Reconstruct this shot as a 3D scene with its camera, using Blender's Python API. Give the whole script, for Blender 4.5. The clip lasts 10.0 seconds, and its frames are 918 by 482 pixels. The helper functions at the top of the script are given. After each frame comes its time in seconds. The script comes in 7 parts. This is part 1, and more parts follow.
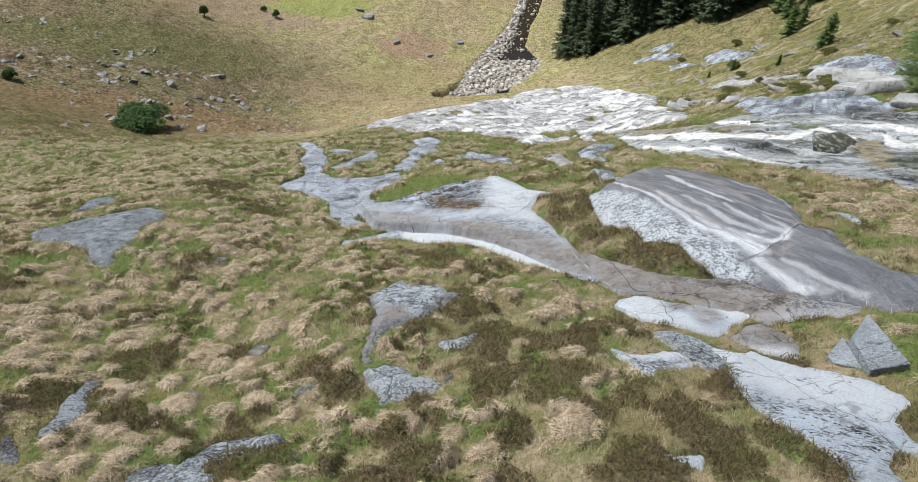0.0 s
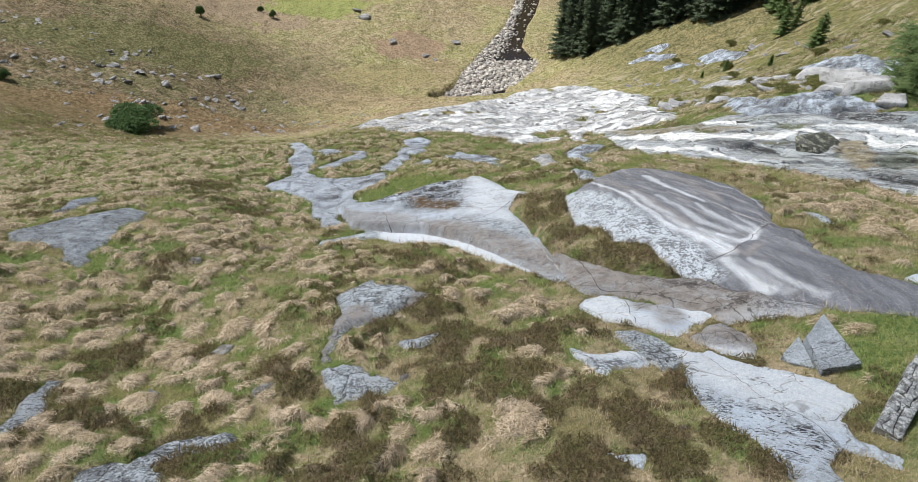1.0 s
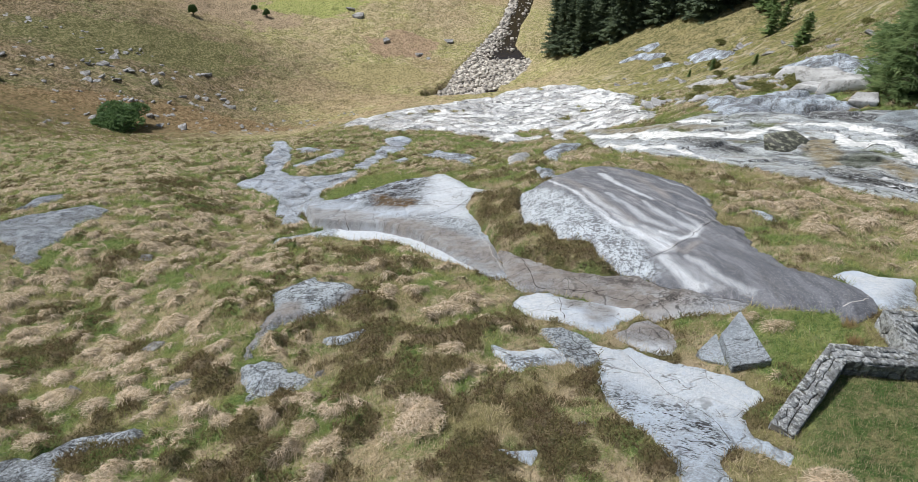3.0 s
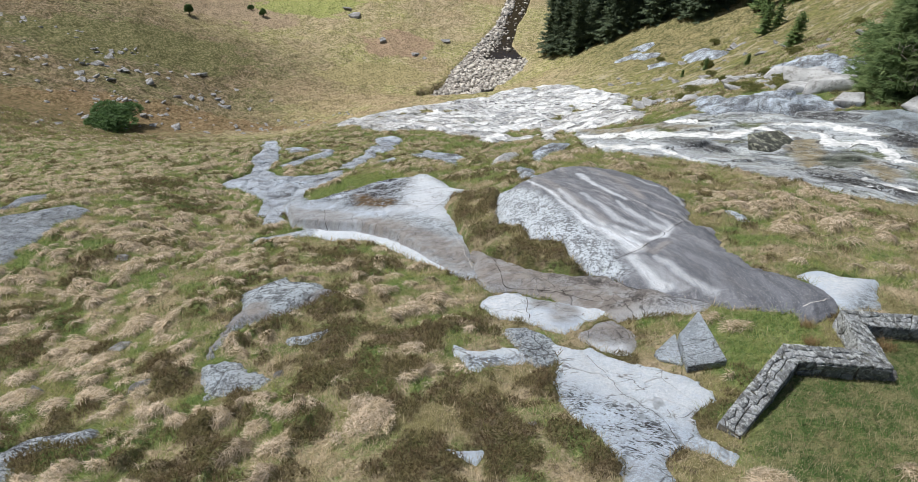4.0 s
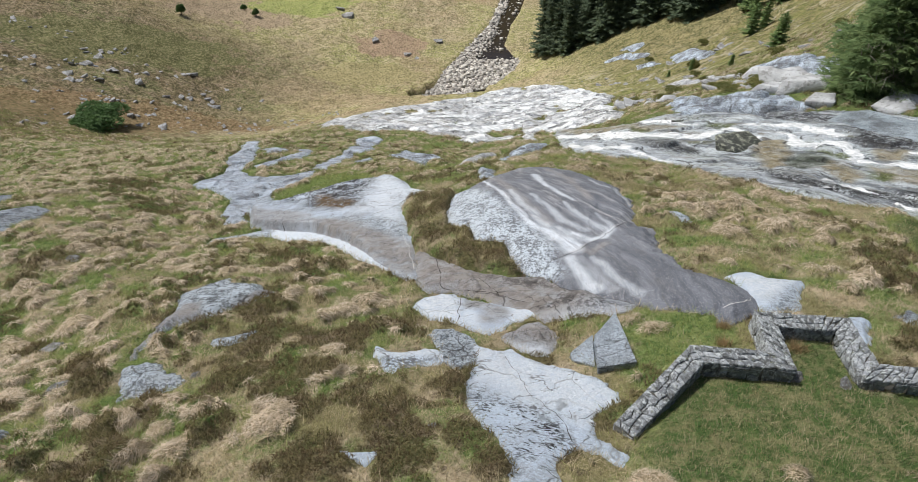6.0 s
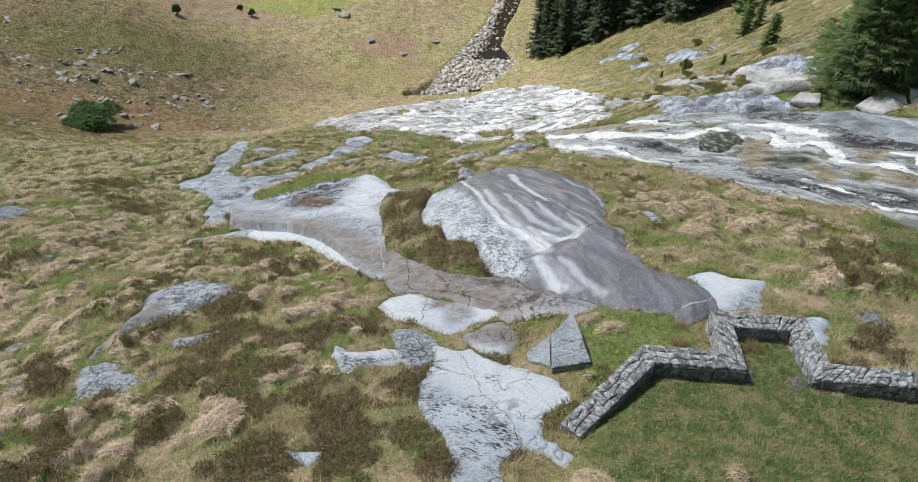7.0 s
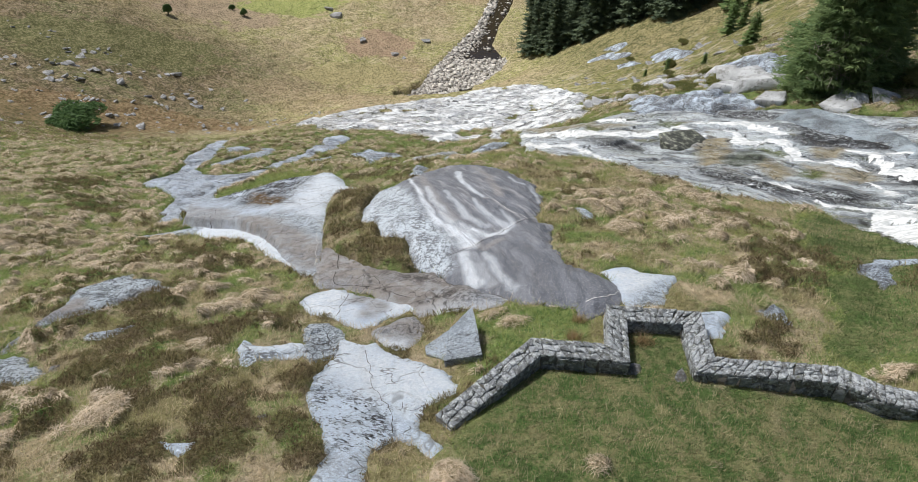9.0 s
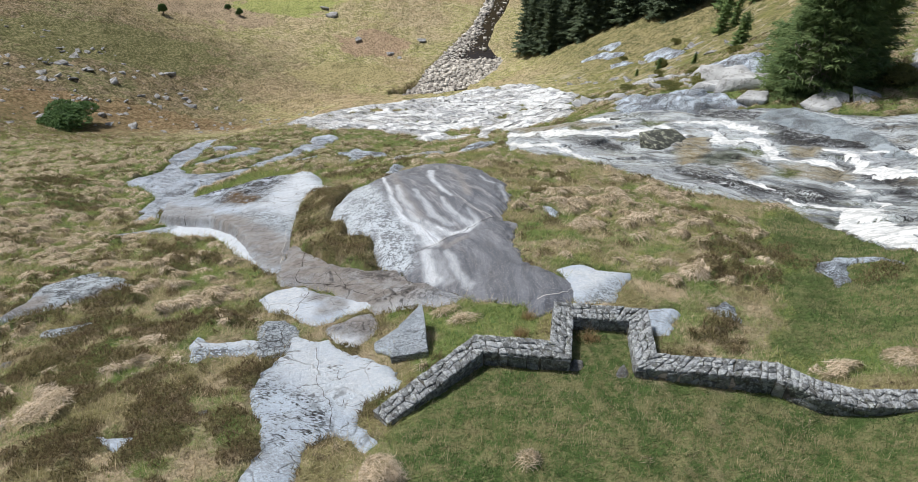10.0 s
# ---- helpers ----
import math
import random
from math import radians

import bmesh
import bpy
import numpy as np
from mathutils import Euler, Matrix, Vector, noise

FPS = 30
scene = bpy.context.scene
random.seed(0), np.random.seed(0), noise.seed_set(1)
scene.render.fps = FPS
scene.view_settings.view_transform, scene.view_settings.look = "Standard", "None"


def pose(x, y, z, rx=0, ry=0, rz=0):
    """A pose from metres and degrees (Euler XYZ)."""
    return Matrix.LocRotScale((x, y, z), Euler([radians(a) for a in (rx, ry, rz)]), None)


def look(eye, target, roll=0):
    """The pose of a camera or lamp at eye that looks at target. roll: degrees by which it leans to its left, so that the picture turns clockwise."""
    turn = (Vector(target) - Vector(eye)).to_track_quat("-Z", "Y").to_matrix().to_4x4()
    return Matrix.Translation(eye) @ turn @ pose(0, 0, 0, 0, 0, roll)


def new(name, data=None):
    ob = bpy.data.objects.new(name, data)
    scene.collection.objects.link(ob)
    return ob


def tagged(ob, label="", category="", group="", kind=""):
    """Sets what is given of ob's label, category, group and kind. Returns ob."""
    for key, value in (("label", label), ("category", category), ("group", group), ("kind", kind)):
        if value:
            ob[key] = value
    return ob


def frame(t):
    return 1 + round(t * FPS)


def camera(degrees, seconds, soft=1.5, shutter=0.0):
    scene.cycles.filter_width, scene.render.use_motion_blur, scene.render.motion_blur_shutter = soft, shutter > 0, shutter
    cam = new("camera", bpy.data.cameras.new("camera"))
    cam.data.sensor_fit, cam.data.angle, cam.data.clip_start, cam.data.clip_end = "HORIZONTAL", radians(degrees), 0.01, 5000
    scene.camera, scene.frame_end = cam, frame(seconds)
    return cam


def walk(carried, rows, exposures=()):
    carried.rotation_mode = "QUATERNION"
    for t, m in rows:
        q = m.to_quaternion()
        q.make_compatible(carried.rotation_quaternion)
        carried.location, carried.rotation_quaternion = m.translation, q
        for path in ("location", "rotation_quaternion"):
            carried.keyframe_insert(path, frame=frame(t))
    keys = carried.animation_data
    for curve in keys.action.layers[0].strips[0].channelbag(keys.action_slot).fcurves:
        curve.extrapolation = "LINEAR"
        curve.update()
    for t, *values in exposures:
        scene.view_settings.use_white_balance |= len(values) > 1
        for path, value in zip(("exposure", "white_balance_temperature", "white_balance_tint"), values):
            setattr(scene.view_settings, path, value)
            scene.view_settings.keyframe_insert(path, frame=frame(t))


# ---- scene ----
cam = camera(70.0, 10.0, 0.6)
METRES, EYE, TILT = 9.5, 9.0, -39.0
ROWS = [
    (0.0, 0.0000, 0.0000, 0.0000, 0.000, 0.000, -0.000),
    (0.5, 0.0485, -0.0018, -0.0013, -0.007, 0.036, -0.020),
    (1.0, 0.0990, -0.0034, -0.0017, 0.021, 0.029, -0.000),
    (1.5, 0.1477, -0.0014, -0.0037, 0.029, 0.021, -0.030),
    (2.0, 0.1955, -0.0004, -0.0067, 0.043, 0.007, -0.050),
    (2.5, 0.2416, -0.0004, -0.0078, 0.050, -0.014, -0.080),
    (4.0, 0.3791, -0.0028, -0.0062, 0.029, -0.064, -0.080),
    (4.5, 0.4260, -0.0034, -0.0044, 0.029, -0.064, -0.080),
    (5.0, 0.4729, -0.0039, -0.0034, 0.029, -0.071, -0.080),
    (5.5, 0.5198, -0.0055, -0.0024, 0.014, -0.078, -0.080),
    (7.0, 0.6601, -0.0041, -0.0032, -0.036, -0.057, -0.090),
    (7.5, 0.7162, -0.0083, -0.0056, -0.014, -0.036, -0.050),
    (8.0, 0.7734, -0.0115, -0.0091, 0.007, -0.043, -0.030),
    (8.5, 0.8293, -0.0145, -0.0119, -0.007, -0.050, -0.050),
    (9.0, 0.8852, -0.0164, -0.0152, -0.029, -0.057, -0.070),
    (9.5, 0.9417, -0.0204, -0.0186, -0.043, -0.064, -0.080),
    (10.0, 0.9988, -0.0239, -0.0206, -0.050, -0.071, -0.080),
]
walk(cam, [(t, pose(0, 0, EYE, TILT, 0, 0) @ pose(METRES * x, METRES * y, METRES * z, 90 + pitch, roll, yaw)) for t, x, y, z, yaw, pitch, roll in ROWS], exposures=[(0.0, 0.0), (5.5, -0.05), (10.0, -0.03)])

# ---- light ----
SUN_EL, SUN_AZ = 57.0, -58.0   # degrees; azimuth from +y towards +x
world = bpy.data.worlds.new("sky_world")
scene.world = world
world.use_nodes = True
wn = world.node_tree
sky = wn.nodes.new("ShaderNodeTexSky")
sky.sky_type, sky.sun_disc = "NISHITA", False
sky.sun_elevation, sky.sun_rotation = radians(SUN_EL), radians(SUN_AZ)
sky.air_density, sky.dust_density = 1.2, 3.0
wn.nodes["Background"].inputs["Strength"].default_value = 0.085
wn.links.new(sky.outputs[0], wn.nodes["Background"].inputs["Color"])
sun = new("sun", bpy.data.lights.new("sun", "SUN"))
sun.data.energy, sun.data.angle, sun.data.color = 4.6, radians(8.0), (1.0, 0.988, 0.975)
sa, se = radians(SUN_AZ), radians(SUN_EL)
sun.matrix_world = look((0, 0, 60), Vector((0, 0, 60)) - Vector((math.sin(sa) * math.cos(se), math.cos(sa) * math.cos(se), math.sin(se))))


# ---- noise and shape of the land ----
def hash2(i, j, seed):
    h = (i * 374761393 + j * 668265263 + seed * 974711) & 0xFFFFFFFF
    h = ((h ^ (h >> 13)) * 1274126177) & 0xFFFFFFFF
    return ((h ^ (h >> 16)) & 0xFFFF) / 65535.0


def vnoise(x, y, seed=0):
    """Value noise from -1 to 1 on a unit lattice."""
    i, j = np.floor(x).astype(np.int64), np.floor(y).astype(np.int64)
    u, v = x - i, y - j
    u, v = u * u * u * (u * (u * 6 - 15) + 10), v * v * v * (v * (v * 6 - 15) + 10)
    a, b = hash2(i, j, seed), hash2(i + 1, j, seed)
    c, d = hash2(i, j + 1, seed), hash2(i + 1, j + 1, seed)
    return 2 * ((a * (1 - u) + b * u) * (1 - v) + (c * (1 - u) + d * u) * v) - 1


def fbm(x, y, size, octaves=3, seed=0):
    total, amp, norm = 0.0, 1.0, 0.0
    for k in range(octaves):
        f = 2.03 ** k / size
        total = total + amp * vnoise(x * f + 17.3 * k, y * f - 9.1 * k, seed + k)
        norm += amp
        amp *= 0.5
    return total / norm


def plates(x, y, size, seed=0):
    """Cracked plates: a value for each plate, and how near its edge a place lies (0 at the joint)."""
    x, y = x / size, y / size
    i, j = np.floor(x).astype(np.int64), np.floor(y).astype(np.int64)
    first, second, value = np.full(len(x), 9.0), np.full(len(x), 9.0), np.zeros(len(x))
    for di in (-1, 0, 1):
        for dj in (-1, 0, 1):
            px, py = i + di + hash2(i + di, j + dj, seed), j + dj + hash2(i + di, j + dj, seed + 7)
            d = np.hypot(x - px, y - py)
            near = d < first
            second = np.where(near, first, np.minimum(second, d))
            value = np.where(near, hash2(i + di, j + dj, seed + 13), value)
            first = np.where(near, d, first)
    return value, second - first


def smooth(a, b, v):
    s = np.clip((v - a) / (b - a), 0, 1)
    return s * s * (3 - 2 * s)


# Cross-sections of the hillside: heights at lanes that fan out from the viewpoint, station by station down the valley.
STATIONS = np.array([-20, 0, 7, 13, 20, 30, 45, 75, 105, 135, 190, 260], float)
LANES = np.array([-0.75, -0.5, -0.3, -0.1, 0.1, 0.3, 0.6])
SECTIONS = np.array([
    [11.5, 10.6, 9.8, 9.0, 8.1, 7.2, 5.9],
    [1.3, 1.6, 1.6, 1.6, 1.6, 1.2, 0.9],
    [-1.9, -1.9, -1.4, -0.9, -0.9, -0.6, -0.9],
    [-4.3, -4.9, -3.8, -3.7, -3.3, -2.2, -2.7],
    [-7.2, -7.1, -7.5, -6.7, -4.8, -5.0, -5.9],
    [-12.8, -11.6, -12.3, -10.7, -9.8, -9.7, -8.3],
    [-21.0, -19.4, -18.4, -18.7, -18.4, -14.3, -10.0],
    [-27.3, -33.5, -34.4, -30.5, -30.0, -26.8, -14.7],
    [-27.8, -38.0, -47.8, -44.7, -41.8, -35.5, -17.2],
    [-29.7, -38.7, -50.4, -55.8, -54.6, -38.0, -21.2],
    [-32.7, -40.9, -53.7, -53.8, -58.3, -46.8, -28.9],
    [-36.3, -45.2, -55.8, -55.4, -59.6, -57.4, -39.0]
])


def weights(knots, v):
    v = np.clip(v, knots[0], knots[-1])
    n, r = len(knots), np.arange(len(v))
    i = np.clip(np.searchsorted(knots, v, side="right") - 1, 0, n - 2)
    h = knots[i + 1] - knots[i]
    s = (v - knots[i]) / h
    w = np.zeros((len(v), n))
    w[r, i] += 2 * s ** 3 - 3 * s ** 2 + 1
    w[r, i + 1] += 3 * s ** 2 - 2 * s ** 3
    before, after = np.maximum(i - 1, 0), np.minimum(i + 2, n - 1)
    g = (s ** 3 - 2 * s ** 2 + s) * h / (knots[i + 1] - knots[before])
    w[r, i + 1] += g
    w[r, before] -= g
    g = (s ** 3 - s ** 2) * h / (knots[after] - knots[i])
    w[r, after] += g
    w[r, i] -= g
    return w


def base(x, y):
    """Height of the bare hillside."""
    x, y = np.asarray(x, float).ravel(), np.asarray(y, float).ravel()
    u = (x - 4.75) / (np.maximum(y, 0) + 12)
    z = np.einsum("ns,sl,nl->n", weights(STATIONS, y), SECTIONS, weights(LANES, u))
    reach = np.maximum(y, 0) + 12
    z += 0.22 * reach * np.maximum(u - 0.6, 0) + 0.30 * reach * np.maximum(-0.75 - u, 0)
    # Unseen rise beyond y = 262, added to keep sky out of the stream's reflection.
    z += 0.5 * np.clip(y - 262, 0, 600) + 0.25 * np.maximum(-20 - y, 0)
    return z


def inside(outline, x, y):
    """Signed distance to a closed outline, positive inside."""
    p = np.array(outline, float)
    q = np.roll(p, -1, 0)
    d2 = np.full(len(x), 1e18)
    odd = np.zeros(len(x), bool)
    for (ax, ay), (bx, by) in zip(p, q):
        ex, ey = bx - ax, by - ay
        t = np.clip(((x - ax) * ex + (y - ay) * ey) / (ex * ex + ey * ey + 1e-12), 0, 1)
        d2 = np.minimum(d2, (x - ax - t * ex) ** 2 + (y - ay - t * ey) ** 2)
        cross = (ay > y) != (by > y)
        odd ^= cross & (x < ex * (y - ay) / (by - ay + 1e-12) + ax)
    return np.sqrt(d2) * np.where(odd, 1, -1)


def ragged(outline, x, y, wobble):
    """Signed distance to an outline with uneven, worn edges."""
    dx = wobble * (1.1 * fbm(x, y, 6 * wobble, 2, 31) + 0.7 * fbm(x, y, 1.6 * wobble, 3, 32))
    dy = wobble * (1.1 * fbm(x, y, 6 * wobble, 2, 57) + 0.7 * fbm(x, y, 1.6 * wobble, 3, 58))
    d = inside(outline, x + dx, y + dy)
    if wobble > 0.5:
        d = np.minimum(d, (0.30 - fbm(x * 0.8, y * 0.5, 2.2, 4, 77)) * 2.2)
    return d


OUTCROPS = []


def rock(name, stone, lift, edge, step, wobble, outline):
    """Bare rock: its outline in plan, lift above the turf, width of the rounded edge, mesh step, wobble and kind of stone."""
    OUTCROPS.append((name, outline, lift, edge, step, wobble, stone))


rock("granite_slab", "slab", 0.16, 0.45, 0.05, 0.16,
     [(5.12, 21.57), (5.66, 21.77), (6.29, 22.72), (7.03, 23.54), (7.81, 24.54), (8.72, 24.6), (9.42, 24.15), (10.19, 22.97), (10.8, 21.45), (11.17, 20.1), (11.26, 18.42), (11.06, 17.39), (10.96, 16.48), (10.93, 15.88), (11.34, 15.68), (11.19, 14.92), (11.12, 13.91), (11.21, 12.68), (11.56, 12.09), (11.95, 11.67), (12.15, 11.19), (12.23, 10.75), (11.87, 10.2), (11.3, 9.82), (11, 9.81), (11.06, 10.07), (10.69, 10.32), (10.2, 10.53), (9.72, 11.05), (9.21, 11.66), (8.62, 12.13), (8.11, 12.54), (7.99, 13.2), (7.74, 13.63), (7.13, 13.99), (6.94, 14.62), (6.91, 15.69), (6.37, 15.96), (5.87, 15.9), (5.81, 16.65), (5.25, 17.47), (4.69, 17.81), (4.95, 18.5), (4.93, 19.99)])
rock("pale_slab_end", "pale", 0.06, 0.3, 0.06, 0.14,
     [(11.93, 11.85), (12.56, 12.22), (12.92, 11.89), (13.7, 11.86), (13.54, 11.38), (13.17, 10.81), (13.12, 10.32), (12.23, 10.15), (12.06, 10.34), (12.18, 11.21)])
rock("granite_ledge", "shelf", 0.45, 0.26, 0.06, 0.04,
     [(-5.22, 26.77), (-4.28, 26.58), (-3.25, 26.13), (-2.63, 26.66), (-1.6, 26.75), (-0.49, 27.26), (0.71, 27.27), (1.14, 27.38), (1.46, 27.98), (2.14, 27.79), (2.71, 26.54), (3.09, 25.02), (3.65, 24.07), (4.17, 23.45), (3.99, 22.81), (3.38, 22.82), (2.95, 21.88), (3.18, 20.7), (3.46, 19.27), (3.51, 18.33), (3.81, 17.57), (3.89, 16.59), (3.98, 15.62), (4.14, 14.29), (3.74, 14.37), (3.24, 15.12), (2.69, 15.94), (2.05, 17.21), (0.91, 19.02), (-0.55, 20.57), (-1.95, 21.32), (-3.72, 22.56)])
rock("pale_strip", "pale", 0.03, 0.25, 0.06, 0.12,
     [(-4.68, 20.02), (-4.73, 21.06), (-3.99, 21.4), (-3.33, 21.67), (-2.77, 21.93), (-2.16, 22.03), (-1.35, 21.83), (-0.73, 21.31), (0.08, 20.32), (0.81, 19.54), (1.52, 18.58), (2.1, 17.48), (2.51, 16.61), (3.3, 15.4), (3.23, 15.19), (2.6, 15.88), (2.16, 16.3), (1.51, 17.29), (0.77, 18.49), (0.04, 19.36), (-0.67, 19.49), (-1.66, 20.17), (-2.59, 20.9), (-3.61, 21.02), (-4.15, 20.5)])
rock("rock_channel", "channel", 0.1, 0.35, 0.11, 0.32,
     [(-16.78, 59.36), (-16.56, 62.38), (-11.08, 46.29), (-9.87, 41.13), (-9.36, 38.01), (-8.54, 35.71), (-6.76, 34.9), (-4.93, 34.41), (-3.96, 35.52), (-3.5, 33.05), (-3.84, 30.83), (-4.59, 30.41), (-4.93, 29.59), (-4, 27.16), (-4.84, 27.34), (-5.2, 27.32), (-4.82, 25.41), (-4.11, 23.51), (-4.49, 22.82), (-5.15, 23.32), (-5.66, 25.17), (-6.39, 26.35), (-7.16, 28.77), (-7.94, 30.73), (-8.86, 31.4), (-9.77, 32.88), (-10.14, 32.21), (-11.11, 34.01), (-10.56, 35.18), (-9.96, 35.94), (-10.46, 38.15), (-11.33, 40.16), (-11.65, 41.77), (-11.75, 44.12)])
rock("brown_ledge", "brown", 0.05, 0.3, 0.06, 0.14,
     [(3.89, 15.88), (3.99, 16.54), (4.48, 16), (5.04, 15.07), (5.74, 14.59), (6.07, 14.37), (6.88, 13.91), (7.84, 13.67), (8.18, 12.84), (9.05, 12.07), (9.78, 11.2), (9.46, 10.8), (8.64, 10.91), (7.96, 10.93), (7.49, 10.95), (7.11, 11.78), (6.55, 12.07), (5.98, 12.69), (5.2, 13.16), (4.54, 13.32), (4.09, 14.3)])
rock("pale_sheet", "pale", 0.04, 0.2, 0.05, 0.13,
     [(4.17, 12.51), (4.47, 12.95), (4.95, 13.19), (5.51, 12.93), (5.97, 12.61), (6.63, 12.16), (7.33, 11.8), (7.37, 11.55), (6.98, 11.31), (6.61, 11.2), (6.29, 10.92), (6.07, 10.68), (5.66, 10.97), (5.39, 11.33), (5.03, 11.53), (4.65, 11.62), (4.34, 12.12)])
rock("grey_sheet", "brown", 0.04, 0.2, 0.06, 0.1,
     [(6.4, 10.52), (6.87, 11), (7.3, 11.07), (7.55, 10.52), (7.55, 9.78), (7.29, 9.37), (6.82, 9.64), (6.6, 9.89)])
rock("pale_patch", "pale", 0.04, 0.15, 0.05, 0.12,
     [(3.39, 9.58), (3.43, 9.97), (3.84, 9.72), (4.23, 9.73), (4.49, 9.97), (4.75, 9.97), (4.95, 9.88), (5.1, 9.44), (4.89, 9.17), (4.39, 9.11), (4.09, 9.02), (3.92, 8.73), (3.7, 9.15)])
rock("speckled_patch", "broken", 0.03, 0.15, 0.05, 0.12,
     [(4.71, 10.74), (4.81, 11.01), (5.17, 11), (5.57, 10.59), (5.79, 10.01), (5.72, 9.49), (5.61, 9.06), (5.32, 9.06), (5.1, 9.39), (4.99, 9.91), (4.82, 10.28)])
rock("fore_sheet", "pale", 0.04, 0.2, 0.05, 0.1,
     [(5.58, 10.02), (5.82, 10.07), (6.19, 9.7), (6.52, 9.82), (6.79, 9.37), (7.29, 9.04), (7.71, 8.71), (7.99, 8.43), (8.19, 8.08), (8.45, 7.74), (8.37, 7.47), (8.05, 7.33), (7.86, 7.18), (7.68, 6.86), (7.65, 6.55), (7.86, 6.38), (7.99, 6.15), (8.13, 6.01), (7.96, 5.77), (7.79, 5.93), (7.61, 6.15), (7.47, 6.38), (7.31, 6.34), (7.17, 6.13), (7, 6), (6.9, 5.73), (6.92, 4.93), (6.15, 4.93), (6.25, 5.8), (6.24, 6.01), (6.13, 6.3), (6.01, 6.61), (5.83, 6.89), (5.64, 7.2), (5.53, 7.47), (5.56, 8.19), (5.69, 8.91), (5.78, 9.44)])
rock("outcrop", "broken", 0.14, 0.3, 0.05, 0.13,
     [(-2.53, 13.64), (-2.23, 14.22), (-1.8, 15.08), (-1.56, 14.45), (-0.59, 14.26), (-0.32, 13.78), (0.19, 13.73), (0.02, 13.15), (-0.61, 12.4), (-1.04, 11.85), (-1.39, 11.59), (-1.82, 11.42), (-1.95, 11.04), (-2.01, 10.63), (-2.04, 10.19), (-1.92, 9.92), (-2.07, 9.8), (-2.24, 10.28), (-2.25, 10.95), (-2.18, 11.7), (-2.12, 12.39), (-2.28, 13.01)])
rock("outcrop", "broken", 0.1, 0.3, 0.05, 0.14,
     [(-2.03, 9.5), (-1.62, 9.64), (-1.21, 9.42), (-1.05, 9.1), (-0.61, 8.97), (-0.33, 8.74), (-0.44, 8.5), (-0.83, 8.46), (-1.05, 8.29), (-1.3, 8.36), (-1.59, 8.25), (-1.71, 8.59), (-1.94, 9.09)])
rock("outcrop", "broken", 0.06, 0.25, 0.05, 0.12,
     [(-0.5, 10.57), (-0.06, 10.75), (0.47, 10.99), (0.32, 10.52), (-0.05, 10.25), (-0.35, 10.22)])
rock("outcrop", "broken", 0.08, 0.25, 0.05, 0.16,
     [(-5.9, 6.19), (-5.93, 6.63), (-5.54, 6.79), (-5.1, 6.78), (-4.92, 7.13), (-4.69, 7.39), (-4.41, 7.43), (-4.16, 7.53), (-3.58, 7.55), (-3.37, 7.33), (-3.54, 7.11), (-4.03, 7.17), (-4.37, 7.02), (-4.57, 6.6), (-4.18, 5.7), (-5.65, 5.74)])
rock("outcrop", "dusk", 0.06, 0.3, 0.06, 0.16,
     [(-8.41, 7.72), (-8.55, 8.41), (-8.69, 9.2), (-8.8, 10), (-8.56, 10.09), (-8.32, 9.13), (-8.06, 8.51), (-8.05, 8.05), (-8.21, 7.73)])
rock("outcrop", "dusk", 0.06, 0.3, 0.06, 0.12,
     [(-8.96, 7.32), (-9.04, 7.64), (-8.89, 7.64), (-8.31, 6.8), (-8.59, 6.83)])
rock("outcrop", "dusk", 0.15, 0.5, 0.1, 0.3,
     [(-17.66, 21.02), (-17, 22.04), (-16.31, 22.99), (-15.49, 23.88), (-14.5, 25.13), (-13.64, 24.38), (-13.09, 22.37), (-13.38, 21.48), (-12.79, 19.55), (-12.21, 17.86), (-12.28, 17.51), (-13.56, 18.34), (-15.18, 19.6), (-16.63, 20.05)])
rock("outcrop", "dusk", 0.12, 0.4, 0.12, 0.3,
     [(-18.44, 24.85), (-19.08, 27.5), (-18.21, 28.58), (-17.26, 27.24), (-17.56, 25.52), (-17.72, 24.4)])
rock("outcrop", "channel", 0.15, 0.4, 0.12, 0.5,
     [(-4.62, 53.55), (-3.2, 55.24), (-1.47, 52.37), (-1.76, 50.24), (-3.17, 49.34)])
rock("outcrop", "channel", 0.15, 0.4, 0.12, 0.5,
     [(-4.32, 48.62), (-2.41, 49.33), (-1.67, 47.45), (-3.16, 46.04), (-3.82, 45.22)])
rock("outcrop", "channel", 0.12, 0.4, 0.12, 0.3,
     [(-2.34, 40.26), (-1.62, 43.52), (-0.9, 39.61), (-1.12, 36.78)])
rock("outcrop", "channel", 0.12, 0.3, 0.12, 0.4,
     [(-8.47, 38.27), (-7.75, 41.24), (-7.26, 44.04), (-8.25, 47.18), (-7.05, 46.59), (-6.26, 42.89), (-7.18, 39.94), (-7.53, 37.56)])
rock("outcrop", "channel", 0.12, 0.4, 0.12, 0.4,
     [(-4.06, 36.33), (-4.26, 42.05), (-3.85, 45.9), (-3.35, 44.64), (-3.1, 39.36), (-3.21, 35.05)])
rock("outcrop", "broken", 0.15, 0.4, 0.12, 0.6,
     [(-0.02, 45.64), (0.78, 47.58), (3.29, 45.88), (3.78, 40.27), (3.31, 31.16), (1.81, 39.02)])
